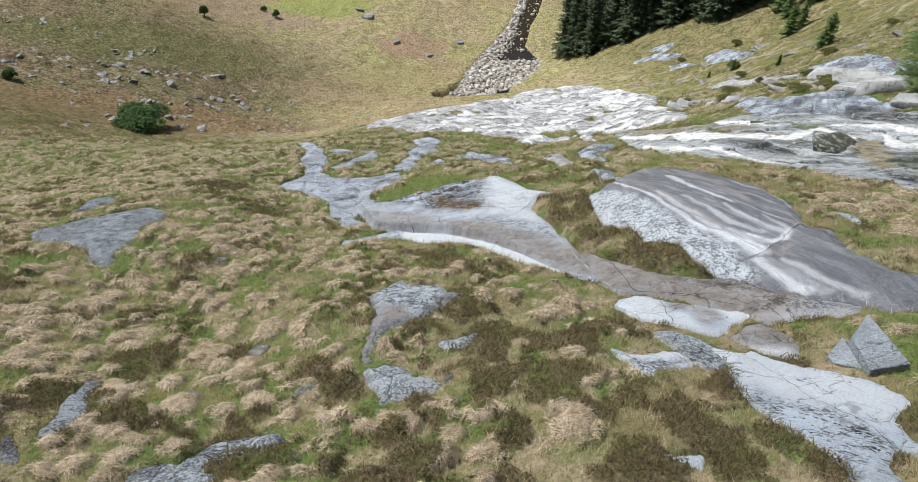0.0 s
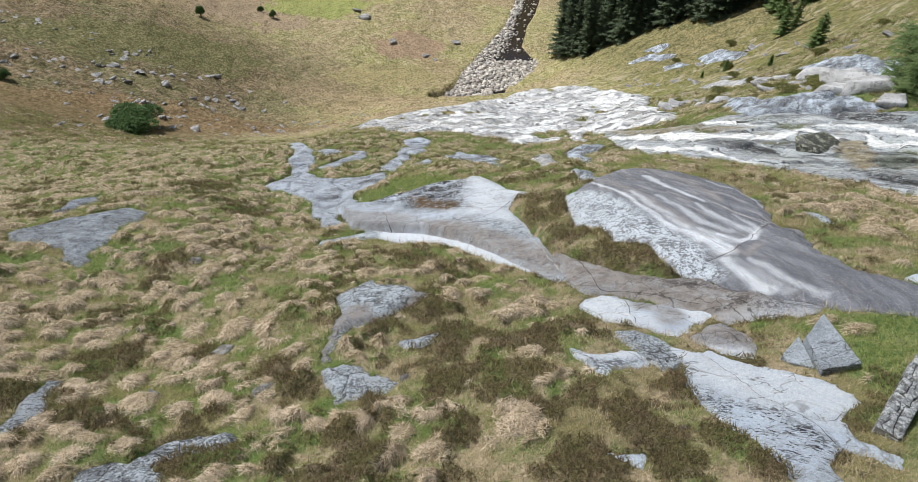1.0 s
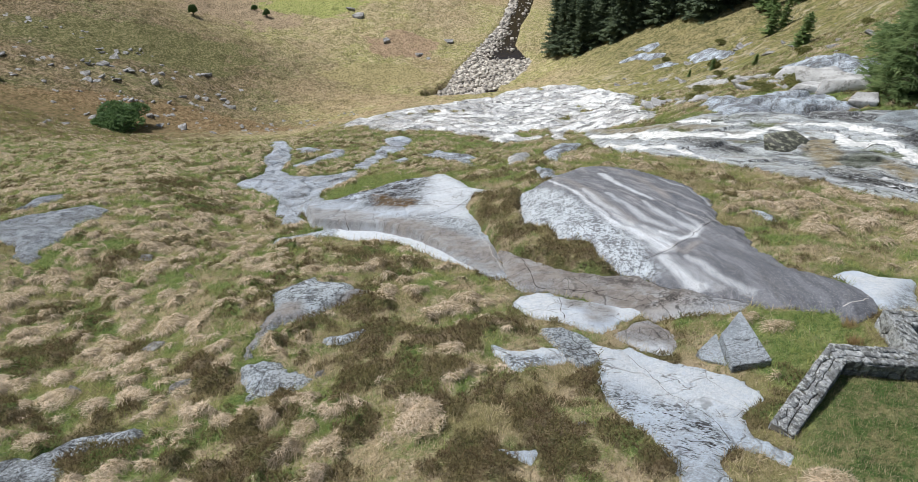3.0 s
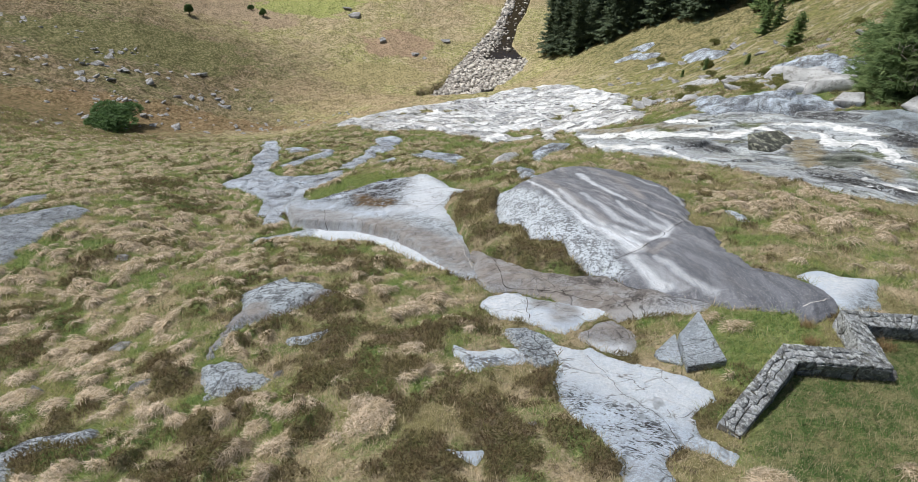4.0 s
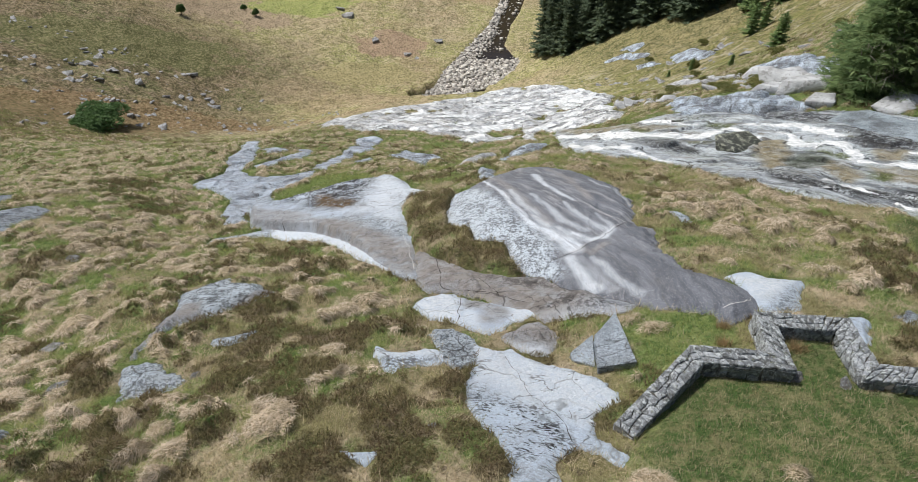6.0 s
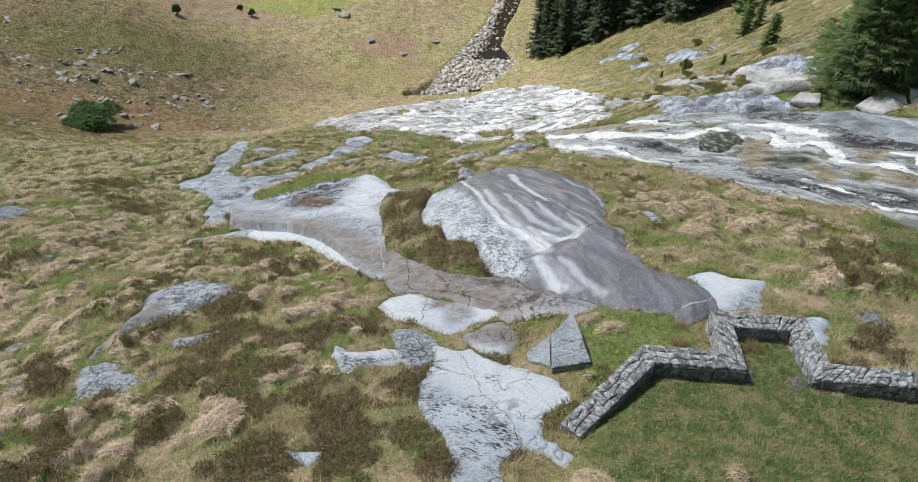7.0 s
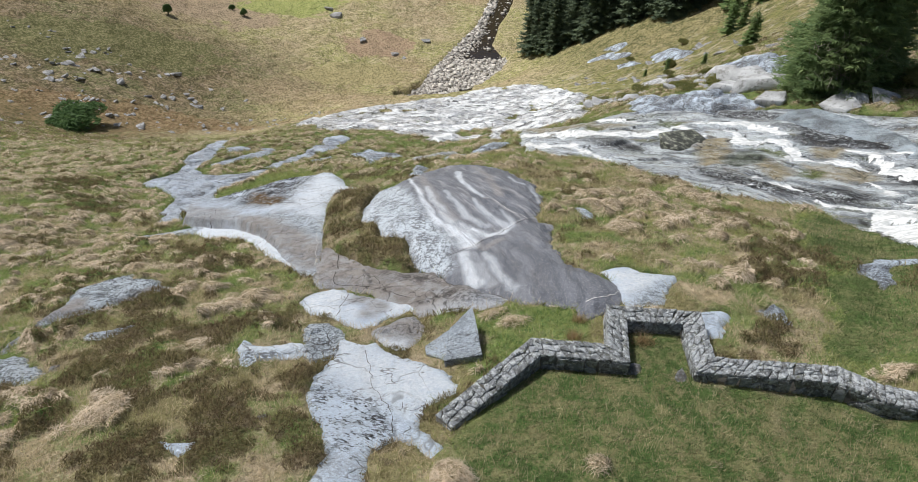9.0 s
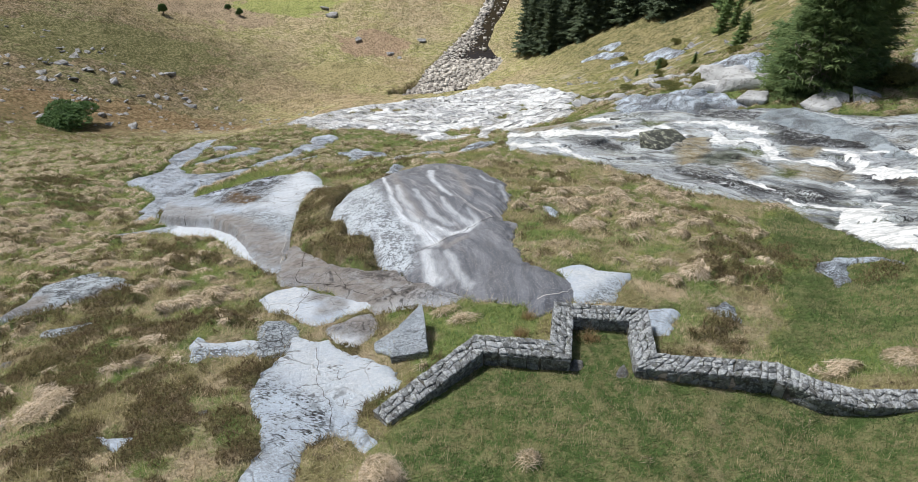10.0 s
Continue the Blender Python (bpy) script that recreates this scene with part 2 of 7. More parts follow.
rock("outcrop", "broken", 0.3, 0.5, 0.15, 0.3,
     [(7.78, 32.5), (9.74, 46.09), (11.44, 48.49), (12.61, 45.63), (11.57, 43.41), (10.28, 42.57), (7.59, 27.88)])
rock("outcrop", "channel", 0.12, 0.4, 0.12, 0.3,
     [(-10.7, 46.3), (-10.04, 48.46), (-8.54, 45.73), (-9.27, 43.49)])
rock("outcrop", "broken", 0.2, 0.4, 0.08, 0.2,
     [(6.11, 26.51), (6.53, 27.06), (6.9, 25.13), (6.89, 23.59), (6.36, 23.88)])
rock("outcrop", "pale", 0.05, 0.15, 0.05, 0.08,
     [(3.42, 6.26), (3.59, 6.21), (3.98, 6.23), (3.98, 6.01), (3.92, 5.83), (3.72, 5.97)])
rock("outcrop", "pale", 0.05, 0.15, 0.05, 0.1,
     [(13.74, 10.15), (14.33, 10.22), (14.46, 9.98), (14.17, 9.72), (14.1, 9.39), (13.91, 9.17), (13.58, 9.2), (13.55, 9.67)])
rock("outcrop", "broken", 0.08, 0.2, 0.06, 0.1,
     [(15.19, 10.27), (15.66, 10.55), (15.76, 10.26), (15.74, 9.84), (15.55, 10.07), (15.28, 10.07)])
rock("outcrop", "broken", 0.1, 0.3, 0.08, 0.15,
     [(19.3, 13.15), (20.1, 13.95), (20.43, 13.69), (20.96, 13.36), (21.05, 12.42), (20.76, 13.05), (20.15, 13.07), (19.76, 12.47), (19.08, 11.74), (19.28, 12.4), (19.16, 12.74)])
rock("outcrop", "broken", 0.1, 0.2, 0.06, 0.1,
     [(12.25, 17.38), (12.53, 17.26), (12.65, 16.21), (12.4, 16.34)])
rock("wet_strip", "falls", 0.2, 0.4, 0.14, 0.25,
     [(5.33, 29.5), (6.33, 43.53), (7.56, 45.41), (8.52, 45.62), (7.82, 42.02), (6.2, 29.72)])
rock("waterfall_slabs", "falls", 0.3, 0.8, 0.2, 1.5,
     [(-11.9, 71.8), (-10, 76.1), (-6.6, 74), (-2.2, 74.1), (1.3, 81.5), (8.3, 95.8), (14, 107.8), (20.5, 97.4), (23.5, 85.3), (25.2, 73.6), (21.6, 67.3), (20.5, 53.6), (18.4, 45.5), (16, 52.9), (12.7, 55.2), (12.4, 49.5), (10.2, 52.2), (6.5, 51.8), (4.3, 54.7), (1.4, 57.4), (-4.5, 58.5)])
rock("stream_bed", "course", 0.1, 0.5, 0.11, 0.3,
     [(14.2, 55), (12.46, 33.58), (13.92, 30.91), (15.29, 30.41), (16.39, 28.83), (16.9, 26.07), (17.34, 22.93), (18.28, 21.37), (18.88, 20.44), (20.3, 19.99), (21.78, 19.97), (22.21, 18.66), (22.21, 17.07), (21.82, 14.91), (21.91, 13.34), (27.5, 9.5), (38, 17), (38, 30), (32.7, 31.4), (29.9, 35.2), (28.5, 36), (26.8, 36.4), (23, 40.2), (20, 42.1), (17.7, 42.5), (15.8, 50)])
rock("stream_bank_rock", "bank", 0.35, 0.5, 0.14, 0.5,
     [(21.33, 45.73), (24.22, 50.76), (23.64, 44.09), (25.04, 43.32), (26.67, 42.22), (27.55, 39.39), (27.27, 36.58), (24.92, 37.07), (22.66, 39.23), (20.82, 41.04)])
rock("hillside_rock", "falls", 0.25, 0.6, 0.25, 0.6,
     [(29.6, 72.5), (32.2, 70.8), (31.4, 60.3), (31.4, 55.8), (29.3, 52.2), (29.3, 63.1)])
rock("hillside_rock", "bank", 0.3, 0.6, 0.2, 1,
     [(31.7, 57.5), (35, 58.2), (36.8, 51.2), (33.2, 44.2), (29.8, 43.5), (29.2, 44.7), (30.1, 49.1)])
rock("hillside_rock", "bank", 0.25, 0.6, 0.25, 0.5,
     [(32.5, 114.4), (35.4, 114.3), (37.9, 109.5), (37.5, 105.8), (34.8, 107.4)])
rock("hillside_rock", "bank", 0.25, 0.6, 0.25, 0.5,
     [(34.4, 102), (37, 100.1), (36.5, 96.2), (34.3, 98.4)])
rock("hillside_rock", "bank", 0.25, 0.6, 0.25, 0.5,
     [(36.4, 118.7), (38.7, 117.5), (38.8, 114.8), (37, 114.8)])
rock("hillside_rock", "bank", 0.25, 0.6, 0.25, 0.5,
     [(39.5, 99.8), (42.4, 99.5), (41.2, 87.3), (39.7, 88.4), (38.9, 93.9)])
rock("hillside_rock", "falls", 0.3, 0.6, 0.2, 0.6,
     [(37.26, 42.82), (39.11, 44.16), (41.13, 43.26), (41.27, 39.38), (39.57, 36.7), (37.59, 37.26), (36.46, 39.31)])
rock("stream_slab", "washed", 0.4, 0.5, 0.10, 0.25,
     [(26.96, 34.39), (27.85, 34.95), (29.53, 34.65), (30.43, 32.22), (30.73, 29.99), (30.43, 26.73), (29.84, 24.7), (28.85, 22.13), (29.56, 26.98), (28.95, 29.9), (27.76, 31.79), (27.09, 33.13)])
STREAM = [(-3, 120), (11, 118), (11.4, 136.7), (14.6, 138.8), (18.2, 146.0), (20.0, 151.6), (18.4, 156.1), (16.8, 161.6), (18.3, 169.4), (19.3, 175.6), (22.2, 184.5), (24.7, 196.5), (33, 215), (46, 245),
          (38, 250), (26, 216), (18.4, 196.5), (16.9, 189.2), (13.7, 175.6), (9.2, 163.5), (5.5, 154.4), (2.2, 146.9), (0.8, 140.6), (-1.2, 136.7), (-3.4, 132.4), (-5.5, 130.6)]
WATER_Z = -57.9


MOSS_MAT = [(3.05, 22.48), (3.83, 22.86), (5.19, 21.79), (5.02, 19.81), (5.01, 18.39), (4.75, 17.86), (5.92, 17.06), (5.86, 16.09), (6.37, 15.99), (6.91, 15.72), (6.95, 14.75), (7.16, 13.84), (7.04, 13.17), (6.67, 13.5), (6.21, 14.01), (5.73, 14.47), (5.04, 14.68), (4.39, 15.91), (3.85, 16.71), (3.44, 18.82), (3.13, 20.75)]


def stone_depth(x, y, margin=0.0):
    """How far inside bare rock a place lies (negative: turf)."""
    best = np.full(len(x), -9.0)
    for name, outline, lift, edge, step, wobble, stone in OUTCROPS:
        p = np.array(outline)
        (x0, y0), (x1, y1) = p.min(0) - 2, p.max(0) + 2
        k = np.nonzero((x > x0) & (x < x1) & (y > y0) & (y < y1))[0]
        if len(k):
            best[k] = np.maximum(best[k], ragged(outline, x[k], y[k], wobble))
    return best


def turf(x, y, depth=None):
    """Height of the grown-over ground."""
    x, y = np.asarray(x, float).ravel(), np.asarray(y, float).ravel()
    z = base(x, y)
    depth = stone_depth(x, y) if depth is None else depth
    grow = np.clip((y + 12) / 25, 0.6, 3.0) * (1 - 0.85 * smooth(-1.0, 0.0, depth))
    z += 0.10 * grow * fbm(x, y, 2.6, 3, 3) + 0.35 * smooth(25, 90, y) * fbm(x, y, 11, 3, 8)
    z += 0.05 * smooth(60, 20, y) * (1 - np.abs(fbm(x, y, 0.9, 2, 5)) * 2)
    z += 0.45 * smooth(68, 95, y) * (fbm(x, y, 1.9, 2, 12) - 0.6 * np.abs(fbm(x, y, 4.5, 2, 18)))
    z -= 0.16 * smooth(1.5, 0.4, np.hypot((x - 17.8) / 2.2, (y - 6.5) / 0.8))
    z += 0.30 * smooth(-0.25, 0.35, inside(MOSS_MAT, x, y) + 0.25 * fbm(x, y, 0.9, 3, 24))
    bed = inside(STREAM, x, y)
    z = np.where(y > 134, np.maximum(z, WATER_Z + 0.45 + 0.05 * np.clip(-bed, 0, 30)), z)
    z = z + smooth(-0.7, 0.5, bed) * (np.minimum(z, WATER_Z - 0.45) - z) * (y > 96)
    return z - 0.35 * np.clip((y + 5) / 20, 0.7, 3) * smooth(-0.10, 0.16, depth / np.clip((y + 5) / 20, 1, 4))


def rock_height(row, x, y):
    """Height of the surface of one outcrop, and how far inside it a place lies."""
    name, outline, lift, edge, step, wobble, stone = row
    d = ragged(outline, x, y, wobble)
    z = base(x, y)
    rise = smooth(-0.03, edge, d)
    rough = {"slab": 0.10, "dusk": 0.16, "shelf": 0.14, "washed": 0.14, "pale": 0.05, "channel": 0.22, "brown": 0.16, "broken": 0.16, "course": 0.24, "falls": 0.45, "bank": 0.5}[stone]
    sheet = fbm(x * 0.8, y * 0.45, {"course": 2.6, "falls": 4.5, "bank": 3.0}.get(stone, 2.2), 3, 71) * 4.0
    stair = np.floor(sheet) + smooth(0.75, 1.0, sheet - np.floor(sheet))
    z += rough * (0.45 * fbm(x, y, 12 * step + 0.8, 3, 21) + 0.30 * stair) * smooth(0, 3 * edge, d)
    z += 0.12 * rough * fbm(x, y, 5 * step, 2, 90)
    size, tall, gap = {"slab": (4.5, 0.02, 0.03), "shelf": (2.6, 0.10, 0.06), "washed": (3.2, 0.08, 0.05), "pale": (1.6, 0.03, 0.02), "brown": (1.1, 0.16, 0.08), "broken": (0.7, 0.07, 0.06), "dusk": (0.8, 0.08, 0.06), "channel": (1.5, 0.22, 0.14),
                       "course": (1.7, 0.24, 0.13), "falls": (1.1, 0.26, 0.16), "bank": (1.2, 0.5, 0.2)}[stone]
    turned_x, turned_y = 0.83 * x + 0.56 * y + 0.3 * fbm(x, y, size, 2, 19), (0.83 * y - 0.56 * x) * 0.62
    value, rim = plates(turned_x, turned_y, size, 5)
    z += (tall * (value - 0.5) - gap * smooth(0.10, 0.0, rim)) * smooth(0, 2 * edge, d)
    if stone == "shelf":
        lift = 0.08 + (lift - 0.08) * smooth(3.4, 0.6, x)
    return z - 0.40 * smooth(0.0, -0.16 - 1.2 * step, d) + lift * rise, d


# ---- weathering of the bare rock: bleached run-off with painted sheen, lichen crust, iron stain, black algae, moss ----
MARKS = []


def mark(name, n, kind, soft, power, line, widths=None):
    """A weathered patch of the n-th rock of a name: a closed patch with an edge of some softness, or a band along a line between two widths."""
    MARKS.append((name, n, kind, soft, power, line, widths))


mark("granite_slab", 0, "crust", 0.35, 0.8, [(4.95, 22.27), (5.99, 21.39), (6.72, 18.96), (7.34, 16.99), (7.87, 15.93), (8.25, 14.88), (8.18, 13.41), (7.11, 13.79), (6.78, 15.84), (5.78, 15.85), (4.55, 17.79), (4.84, 20.08)])
mark("granite_slab", 0, "white", 1, 0.648, [(6.39, 22.33), (6.96, 19.33), (7.32, 17.69), (7.61, 16.84), (8.14, 15.93), (8.56, 15.22), (8.69, 14.78)], (0.12, 0.55))
mark("granite_slab", 0, "white", 1, 0.72, [(7.63, 16.99), (8.09, 16.25), (8.52, 15.46), (8.74, 14.95)], (0.18, 0.45))
mark("granite_slab", 0, "white", 1, 0.576, [(8.35, 21.96), (8.58, 19.72), (8.98, 18.37), (9.23, 18.07)], (0.25, 0.2))
mark("granite_slab", 0, "white", 1, 0.396, [(7.22, 19.92), (7.56, 18.18), (8.07, 16.8), (8.58, 15.9), (9.09, 15.29)], (0.2, 0.5))
mark("granite_slab", 0, "white", 1, 0.396, [(7.94, 18.87), (8.31, 17.88), (8.7, 16.66), (9.2, 15.85)], (0.15, 0.3))
mark("granite_slab", 0, "white", 1, 0.432, [(8.9, 17.87), (9.28, 16.79), (9.59, 16.04), (9.92, 15.78)], (0.15, 0.45))
mark("granite_slab", 0, "white", 1, 0.684, [(8.83, 15.75), (9.25, 15.24), (9.65, 15.35), (9.96, 15.77)], (0.22, 0.3))
mark("granite_slab", 0, "white", 1, 0.36, [(9.79, 17.02), (9.97, 16.29), (10.07, 15.82)], (0.12, 0.2))
mark("granite_slab", 0, "white", 1, 0.432, [(10.36, 20.76), (10.51, 19.79), (10.76, 19.5)], (0.1, 0.12))
mark("granite_slab", 0, "white", 1, 0.36, [(11.02, 19.54), (11.05, 18.6), (11.1, 17.67)], (0.25, 0.15))
mark("granite_slab", 0, "white", 1, 0.54, [(8.55, 14.35), (8.67, 13.5), (8.76, 12.79), (8.91, 12.28)], (0.3, 0.5))
mark("granite_slab", 0, "white", 1, 0.36, [(9.12, 14.13), (9.35, 13.07), (9.54, 12.1), (9.72, 11.51)], (0.25, 0.3))
mark("granite_slab", 0, "white", 1, 0.216, [(8.74, 14.28), (9.04, 13.03), (9.23, 12)], (0.2, 0.3))
mark("granite_slab", 0, "stain", 1, 0.5, [(8.98, 22.99), (9.5, 20.71), (9.71, 19.01), (9.86, 18.28)], (0.35, 0.3))
mark("granite_slab", 0, "stain", 1, 0.35, [(6.76, 22.58), (7.24, 20.17), (7.74, 18.03), (8.33, 16.66)], (0.3, 0.35))
mark("granite_slab", 0, "stain", 1, 0.5, [(8.83, 14.8), (9.17, 14.42), (9.65, 14.7)], (0.3, 0.4))
mark("granite_ledge", 0, "stain", 0.3, 0.9, [(-0.67, 21.34), (0.59, 20.89), (1.67, 19.94), (2.99, 17.97), (3.86, 17.17), (4.14, 14.34), (3.24, 15.09), (2.06, 17.09), (0.94, 18.87), (-0.53, 20.49)])
mark("granite_ledge", 0, "stain", 0.25, 0.6, [(-4.85, 25.53), (-2.67, 23.98), (-0.83, 22.06), (-0.46, 20.38), (-3.8, 22.39)])
mark("granite_ledge", 0, "black", 0.5, 1, [(-3.42, 26.77), (-1.73, 27.39), (0.63, 27.81), (1.19, 27.72), (1.29, 24.95), (0.94, 23.51), (1.39, 22.1), (0.37, 22.17), (-0.89, 23.35), (-2.3, 24.71)])
mark("granite_ledge", 0, "moss", 0.25, 1, [(-1.46, 25.52), (0.06, 24.01), (0.96, 22.99), (0.9, 22.37), (0.06, 22.5), (-0.83, 23.31)])
mark("granite_ledge", 0, "white", 0.9, 0.85, [(1.12, 27.5), (2.11, 28.09), (2.95, 25.47), (4.22, 23.51), (3.32, 22.96), (2.94, 21.97), (3.38, 19.14), (2.85, 19.56), (1.76, 21.1), (1.31, 20.9), (0.51, 22.1), (1.25, 23.17)])
mark("granite_ledge", 0, "crust", 0.4, 0.7, [(2.81, 20.03), (3.53, 19.41), (3.89, 17.47), (2.98, 18.17), (1.75, 19.39), (0.6, 20.8), (1.57, 20.75)])
mark("pale_strip", 0, "crust", 0.3, 1, [(-4.71, 19.81), (-4.84, 21.34), (-3.42, 21.95), (-2.68, 22.04), (-2.28, 20.51), (-3.5, 20.69)])
mark("pale_strip", 0, "white", 0.3, 1, [(-2.83, 22.55), (-0.74, 21.6), (1.93, 17.97), (3.4, 15.35), (3.24, 15.07), (2.19, 16.1), (-0.04, 19.22), (-2.17, 20.31)])
mark("brown_ledge", 0, "stain", 0.5, 1, [(3.78, 16.85), (6.25, 14.54), (7.85, 13.81), (9.04, 12.04), (8.07, 10.79), (6.38, 11.89), (4.01, 14.08)])
mark("brown_ledge", 0, "black", 0.35, 0.75, [(8.04, 12.51), (9.02, 11.95), (9.49, 11.14), (8.82, 11.12), (8.2, 11.46), (7.81, 12.06)])
mark("brown_ledge", 0, "black", 0.3, 0.6, [(6.07, 14.3), (7.04, 13.85), (8.16, 13.25), (8.02, 12.87), (6.8, 13.14), (6.28, 13.66)])
mark("brown_ledge", 0, "white", 0.3, 0.5, [(7.57, 11.46), (8.24, 11.65), (8.6, 11.06), (7.94, 10.84)])
mark("pale_sheet", 0, "white", 0.2, 1, [(4.09, 12.52), (4.95, 13.26), (5.47, 12.68), (5.34, 11.27), (4.66, 11.55)])
mark("pale_sheet", 0, "stain", 0.2, 0.8, [(5.43, 13.02), (6.64, 12.22), (6.71, 11.52), (6.38, 11.04), (5.89, 11.23), (5.78, 11.82), (5.41, 12.04)])
mark("pale_sheet", 0, "white", 0.15, 0.9, [(6.62, 12.09), (7.43, 11.77), (7.36, 11.45), (6.68, 11.19)])
mark("pale_sheet", 0, "white", 0.2, 0.7, [(5.36, 12.04), (5.75, 11.79), (6.07, 10.62), (5.39, 11.26)])
mark("grey_sheet", 0, "stain", 0.4, 0.8, [(6.62, 10.71), (7.31, 11.13), (7.71, 10.32), (7.52, 9.65), (6.9, 10.21)])
mark("grey_sheet", 0, "white", 0.2, 0.7, [(6.63, 9.95), (7.23, 9.8), (7.28, 9.35), (6.69, 9.6)])
mark("pale_patch", 0, "white", 0.2, 0.8, [(3.3, 9.88), (5.08, 10.03), (5.14, 9.39), (3.62, 9.37)])
mark("pale_patch", 0, "black", 0.2, 0.8, [(3.75, 9.37), (4.63, 9.38), (5.01, 9.39), (3.93, 8.63)])
mark("speckled_patch", 0, "black", 0.3, 0.2, [(4.74, 10.68), (5.78, 10.48), (5.7, 9.17), (5.08, 9.22)])
mark("fore_sheet", 0, "white", 0.4, 0.8, [(5.56, 10.18), (8.53, 7.92), (8.38, 7.38), (7.68, 6.86), (7.15, 7.34), (6.26, 7.97), (5.66, 8.42)])
mark("fore_sheet", 0, "crust", 0.35, 0.15, [(5.53, 8.19), (5.96, 8.47), (6.32, 8.01), (6.7, 7.55), (7.26, 7.33), (7.51, 6.36), (8.13, 6.01), (7.97, 5.75), (6.8, 4.93), (6.11, 4.93), (6.13, 6.3), (5.64, 7.16)])
mark("fore_sheet", 0, "dash", 0.35, 1, [(5.52, 8.08), (5.94, 8.31), (6.29, 7.77), (6.85, 7.45), (7.26, 7.06), (7.38, 6.41), (6.99, 5.93), (6.59, 5.8), (6.09, 6.38), (5.64, 7.16)])
mark("fore_sheet", 0, "stain", 1, 0.35, [(6.29, 9.47), (6.51, 8.63), (6.71, 7.99), (6.92, 7.54)], (0.12, 0.2))
mark("pale_slab_end", 0, "white", 0.3, 1, [(11.95, 11.93), (13.72, 11.81), (12.73, 10.96), (12.24, 10.64), (12.18, 11.24)])
mark("pale_slab_end", 0, "crust", 0.3, 0.8, [(13.51, 11.56), (13.02, 10.17), (12.08, 10.15), (12.53, 10.83)])
mark("outcrop", 0, "crust", 0.2, 1, [(-2.59, 13.71), (-1.8, 15.09), (-0.32, 13.99), (-0.72, 12.57), (-1.18, 11.79), (-1.56, 12.6), (-2.12, 12.66)])
mark("outcrop", 0, "stain", 0.2, 0.9, [(-0.32, 13.99), (0.27, 13.69), (-0.95, 11.7), (-1.95, 11.31), (-2.16, 9.75), (-2.35, 10.81), (-2.12, 12.66), (-1.48, 12.6), (-1.08, 11.89)])
mark("outcrop", 1, "stain", 0.25, 0.7, [(-1.27, 9.43), (-0.29, 8.74), (-1.11, 8.24), (-1.46, 8.19), (-1.15, 8.75)])
mark("stream_bed", 0, "black", 0.5, 1, [(19.69, 26.56), (20.61, 24.96), (21.71, 23.78), (23.03, 22.79), (24.48, 22.21), (25.48, 21.87), (24.5, 20.53), (23.04, 20.39), (22.1, 20.86), (20.9, 21.36), (19.85, 22.32), (19.16, 23.87)])
mark("stream_bed", 0, "black", 0.5, 1, [(27.59, 33.42), (29.05, 31.16), (30.08, 28.7), (30.56, 26.4), (29.81, 24.81), (29.13, 26.99), (27.58, 28.2), (26.29, 29.75)])
mark("stream_bed", 0, "black", 0.4, 1, [(25, 37.33), (27.63, 35.1), (27.06, 33.7), (25.43, 34.6), (23.93, 36.21)])
mark("stream_bed", 0, "black", 0.4, 1, [(27.46, 26.34), (27.73, 21.63), (26.78, 20.2), (26.89, 22.37)])
mark("stream_bed", 0, "black", 0.4, 0.8, [(15.9, 35.19), (17.5, 34.31), (18.79, 32.47), (18.06, 30.76), (16.44, 32.34)])
mark("stream_bed", 0, "stain", 0.3, 1, [(21.89, 32.42), (23.52, 32.02), (22.91, 29.91), (21.22, 26.54), (20.08, 26.48)])
mark("stream_bed", 0, "stain", 0.3, 1, [(23.37, 27.72), (23.8, 26.74), (23.73, 24.81), (22.59, 24.02), (22.15, 25.46)])
mark("stream_bed", 0, "stain", 0.3, 0.9, [(24.58, 26.05), (27.19, 25.34), (26.88, 23.51), (25.71, 23.56), (24.16, 24.06)])
mark("stream_bed", 0, "stain", 0.3, 0.9, [(26.56, 29.06), (27.83, 28.14), (27.04, 27.13), (25.78, 27.4)])
mark("stream_bed", 0, "stain", 0.4, 0.8, [(14.35, 55.4), (18.33, 40.4), (19.87, 37.02), (17.82, 37.78), (14.43, 50.21)])
mark("stream_bed", 0, "moss", 0.25, 1, [(23.56, 29.63), (24.99, 28.8), (24.62, 27.02), (24.02, 27.9)])
mark("stream_bed", 0, "moss", 0.25, 1, [(24.09, 25.28), (25.12, 24.94), (24.2, 23.89), (23.5, 24.05)])
mark("stream_bed", 0, "moss", 0.25, 1, [(21.3, 37.63), (22.34, 36.19), (21.83, 35.01), (21.08, 36.11)])
mark("stream_bed", 0, "moss", 0.25, 1, [(17.46, 41.05), (17.98, 38.59), (17.3, 37), (17.03, 38.62)])
mark("stream_bed", 0, "pool", 0.25, 1, [(21.55, 28.2), (23.38, 29.17), (23.82, 27.96), (23.12, 26.77), (21.55, 26.33)])
mark("stream_bed", 0, "white", 0.5, 0.54, [(13.22, 47.39), (16.52, 34.63), (17.63, 30.27), (15.19, 30.8), (13.4, 32.08), (12.73, 38.21)])
mark("stream_bed", 0, "white", 0.5, 0.48, [(27.79, 29.19), (29.47, 26.7), (29.81, 24.81), (28.22, 22.36), (27.96, 24.95), (28.06, 26.96)])
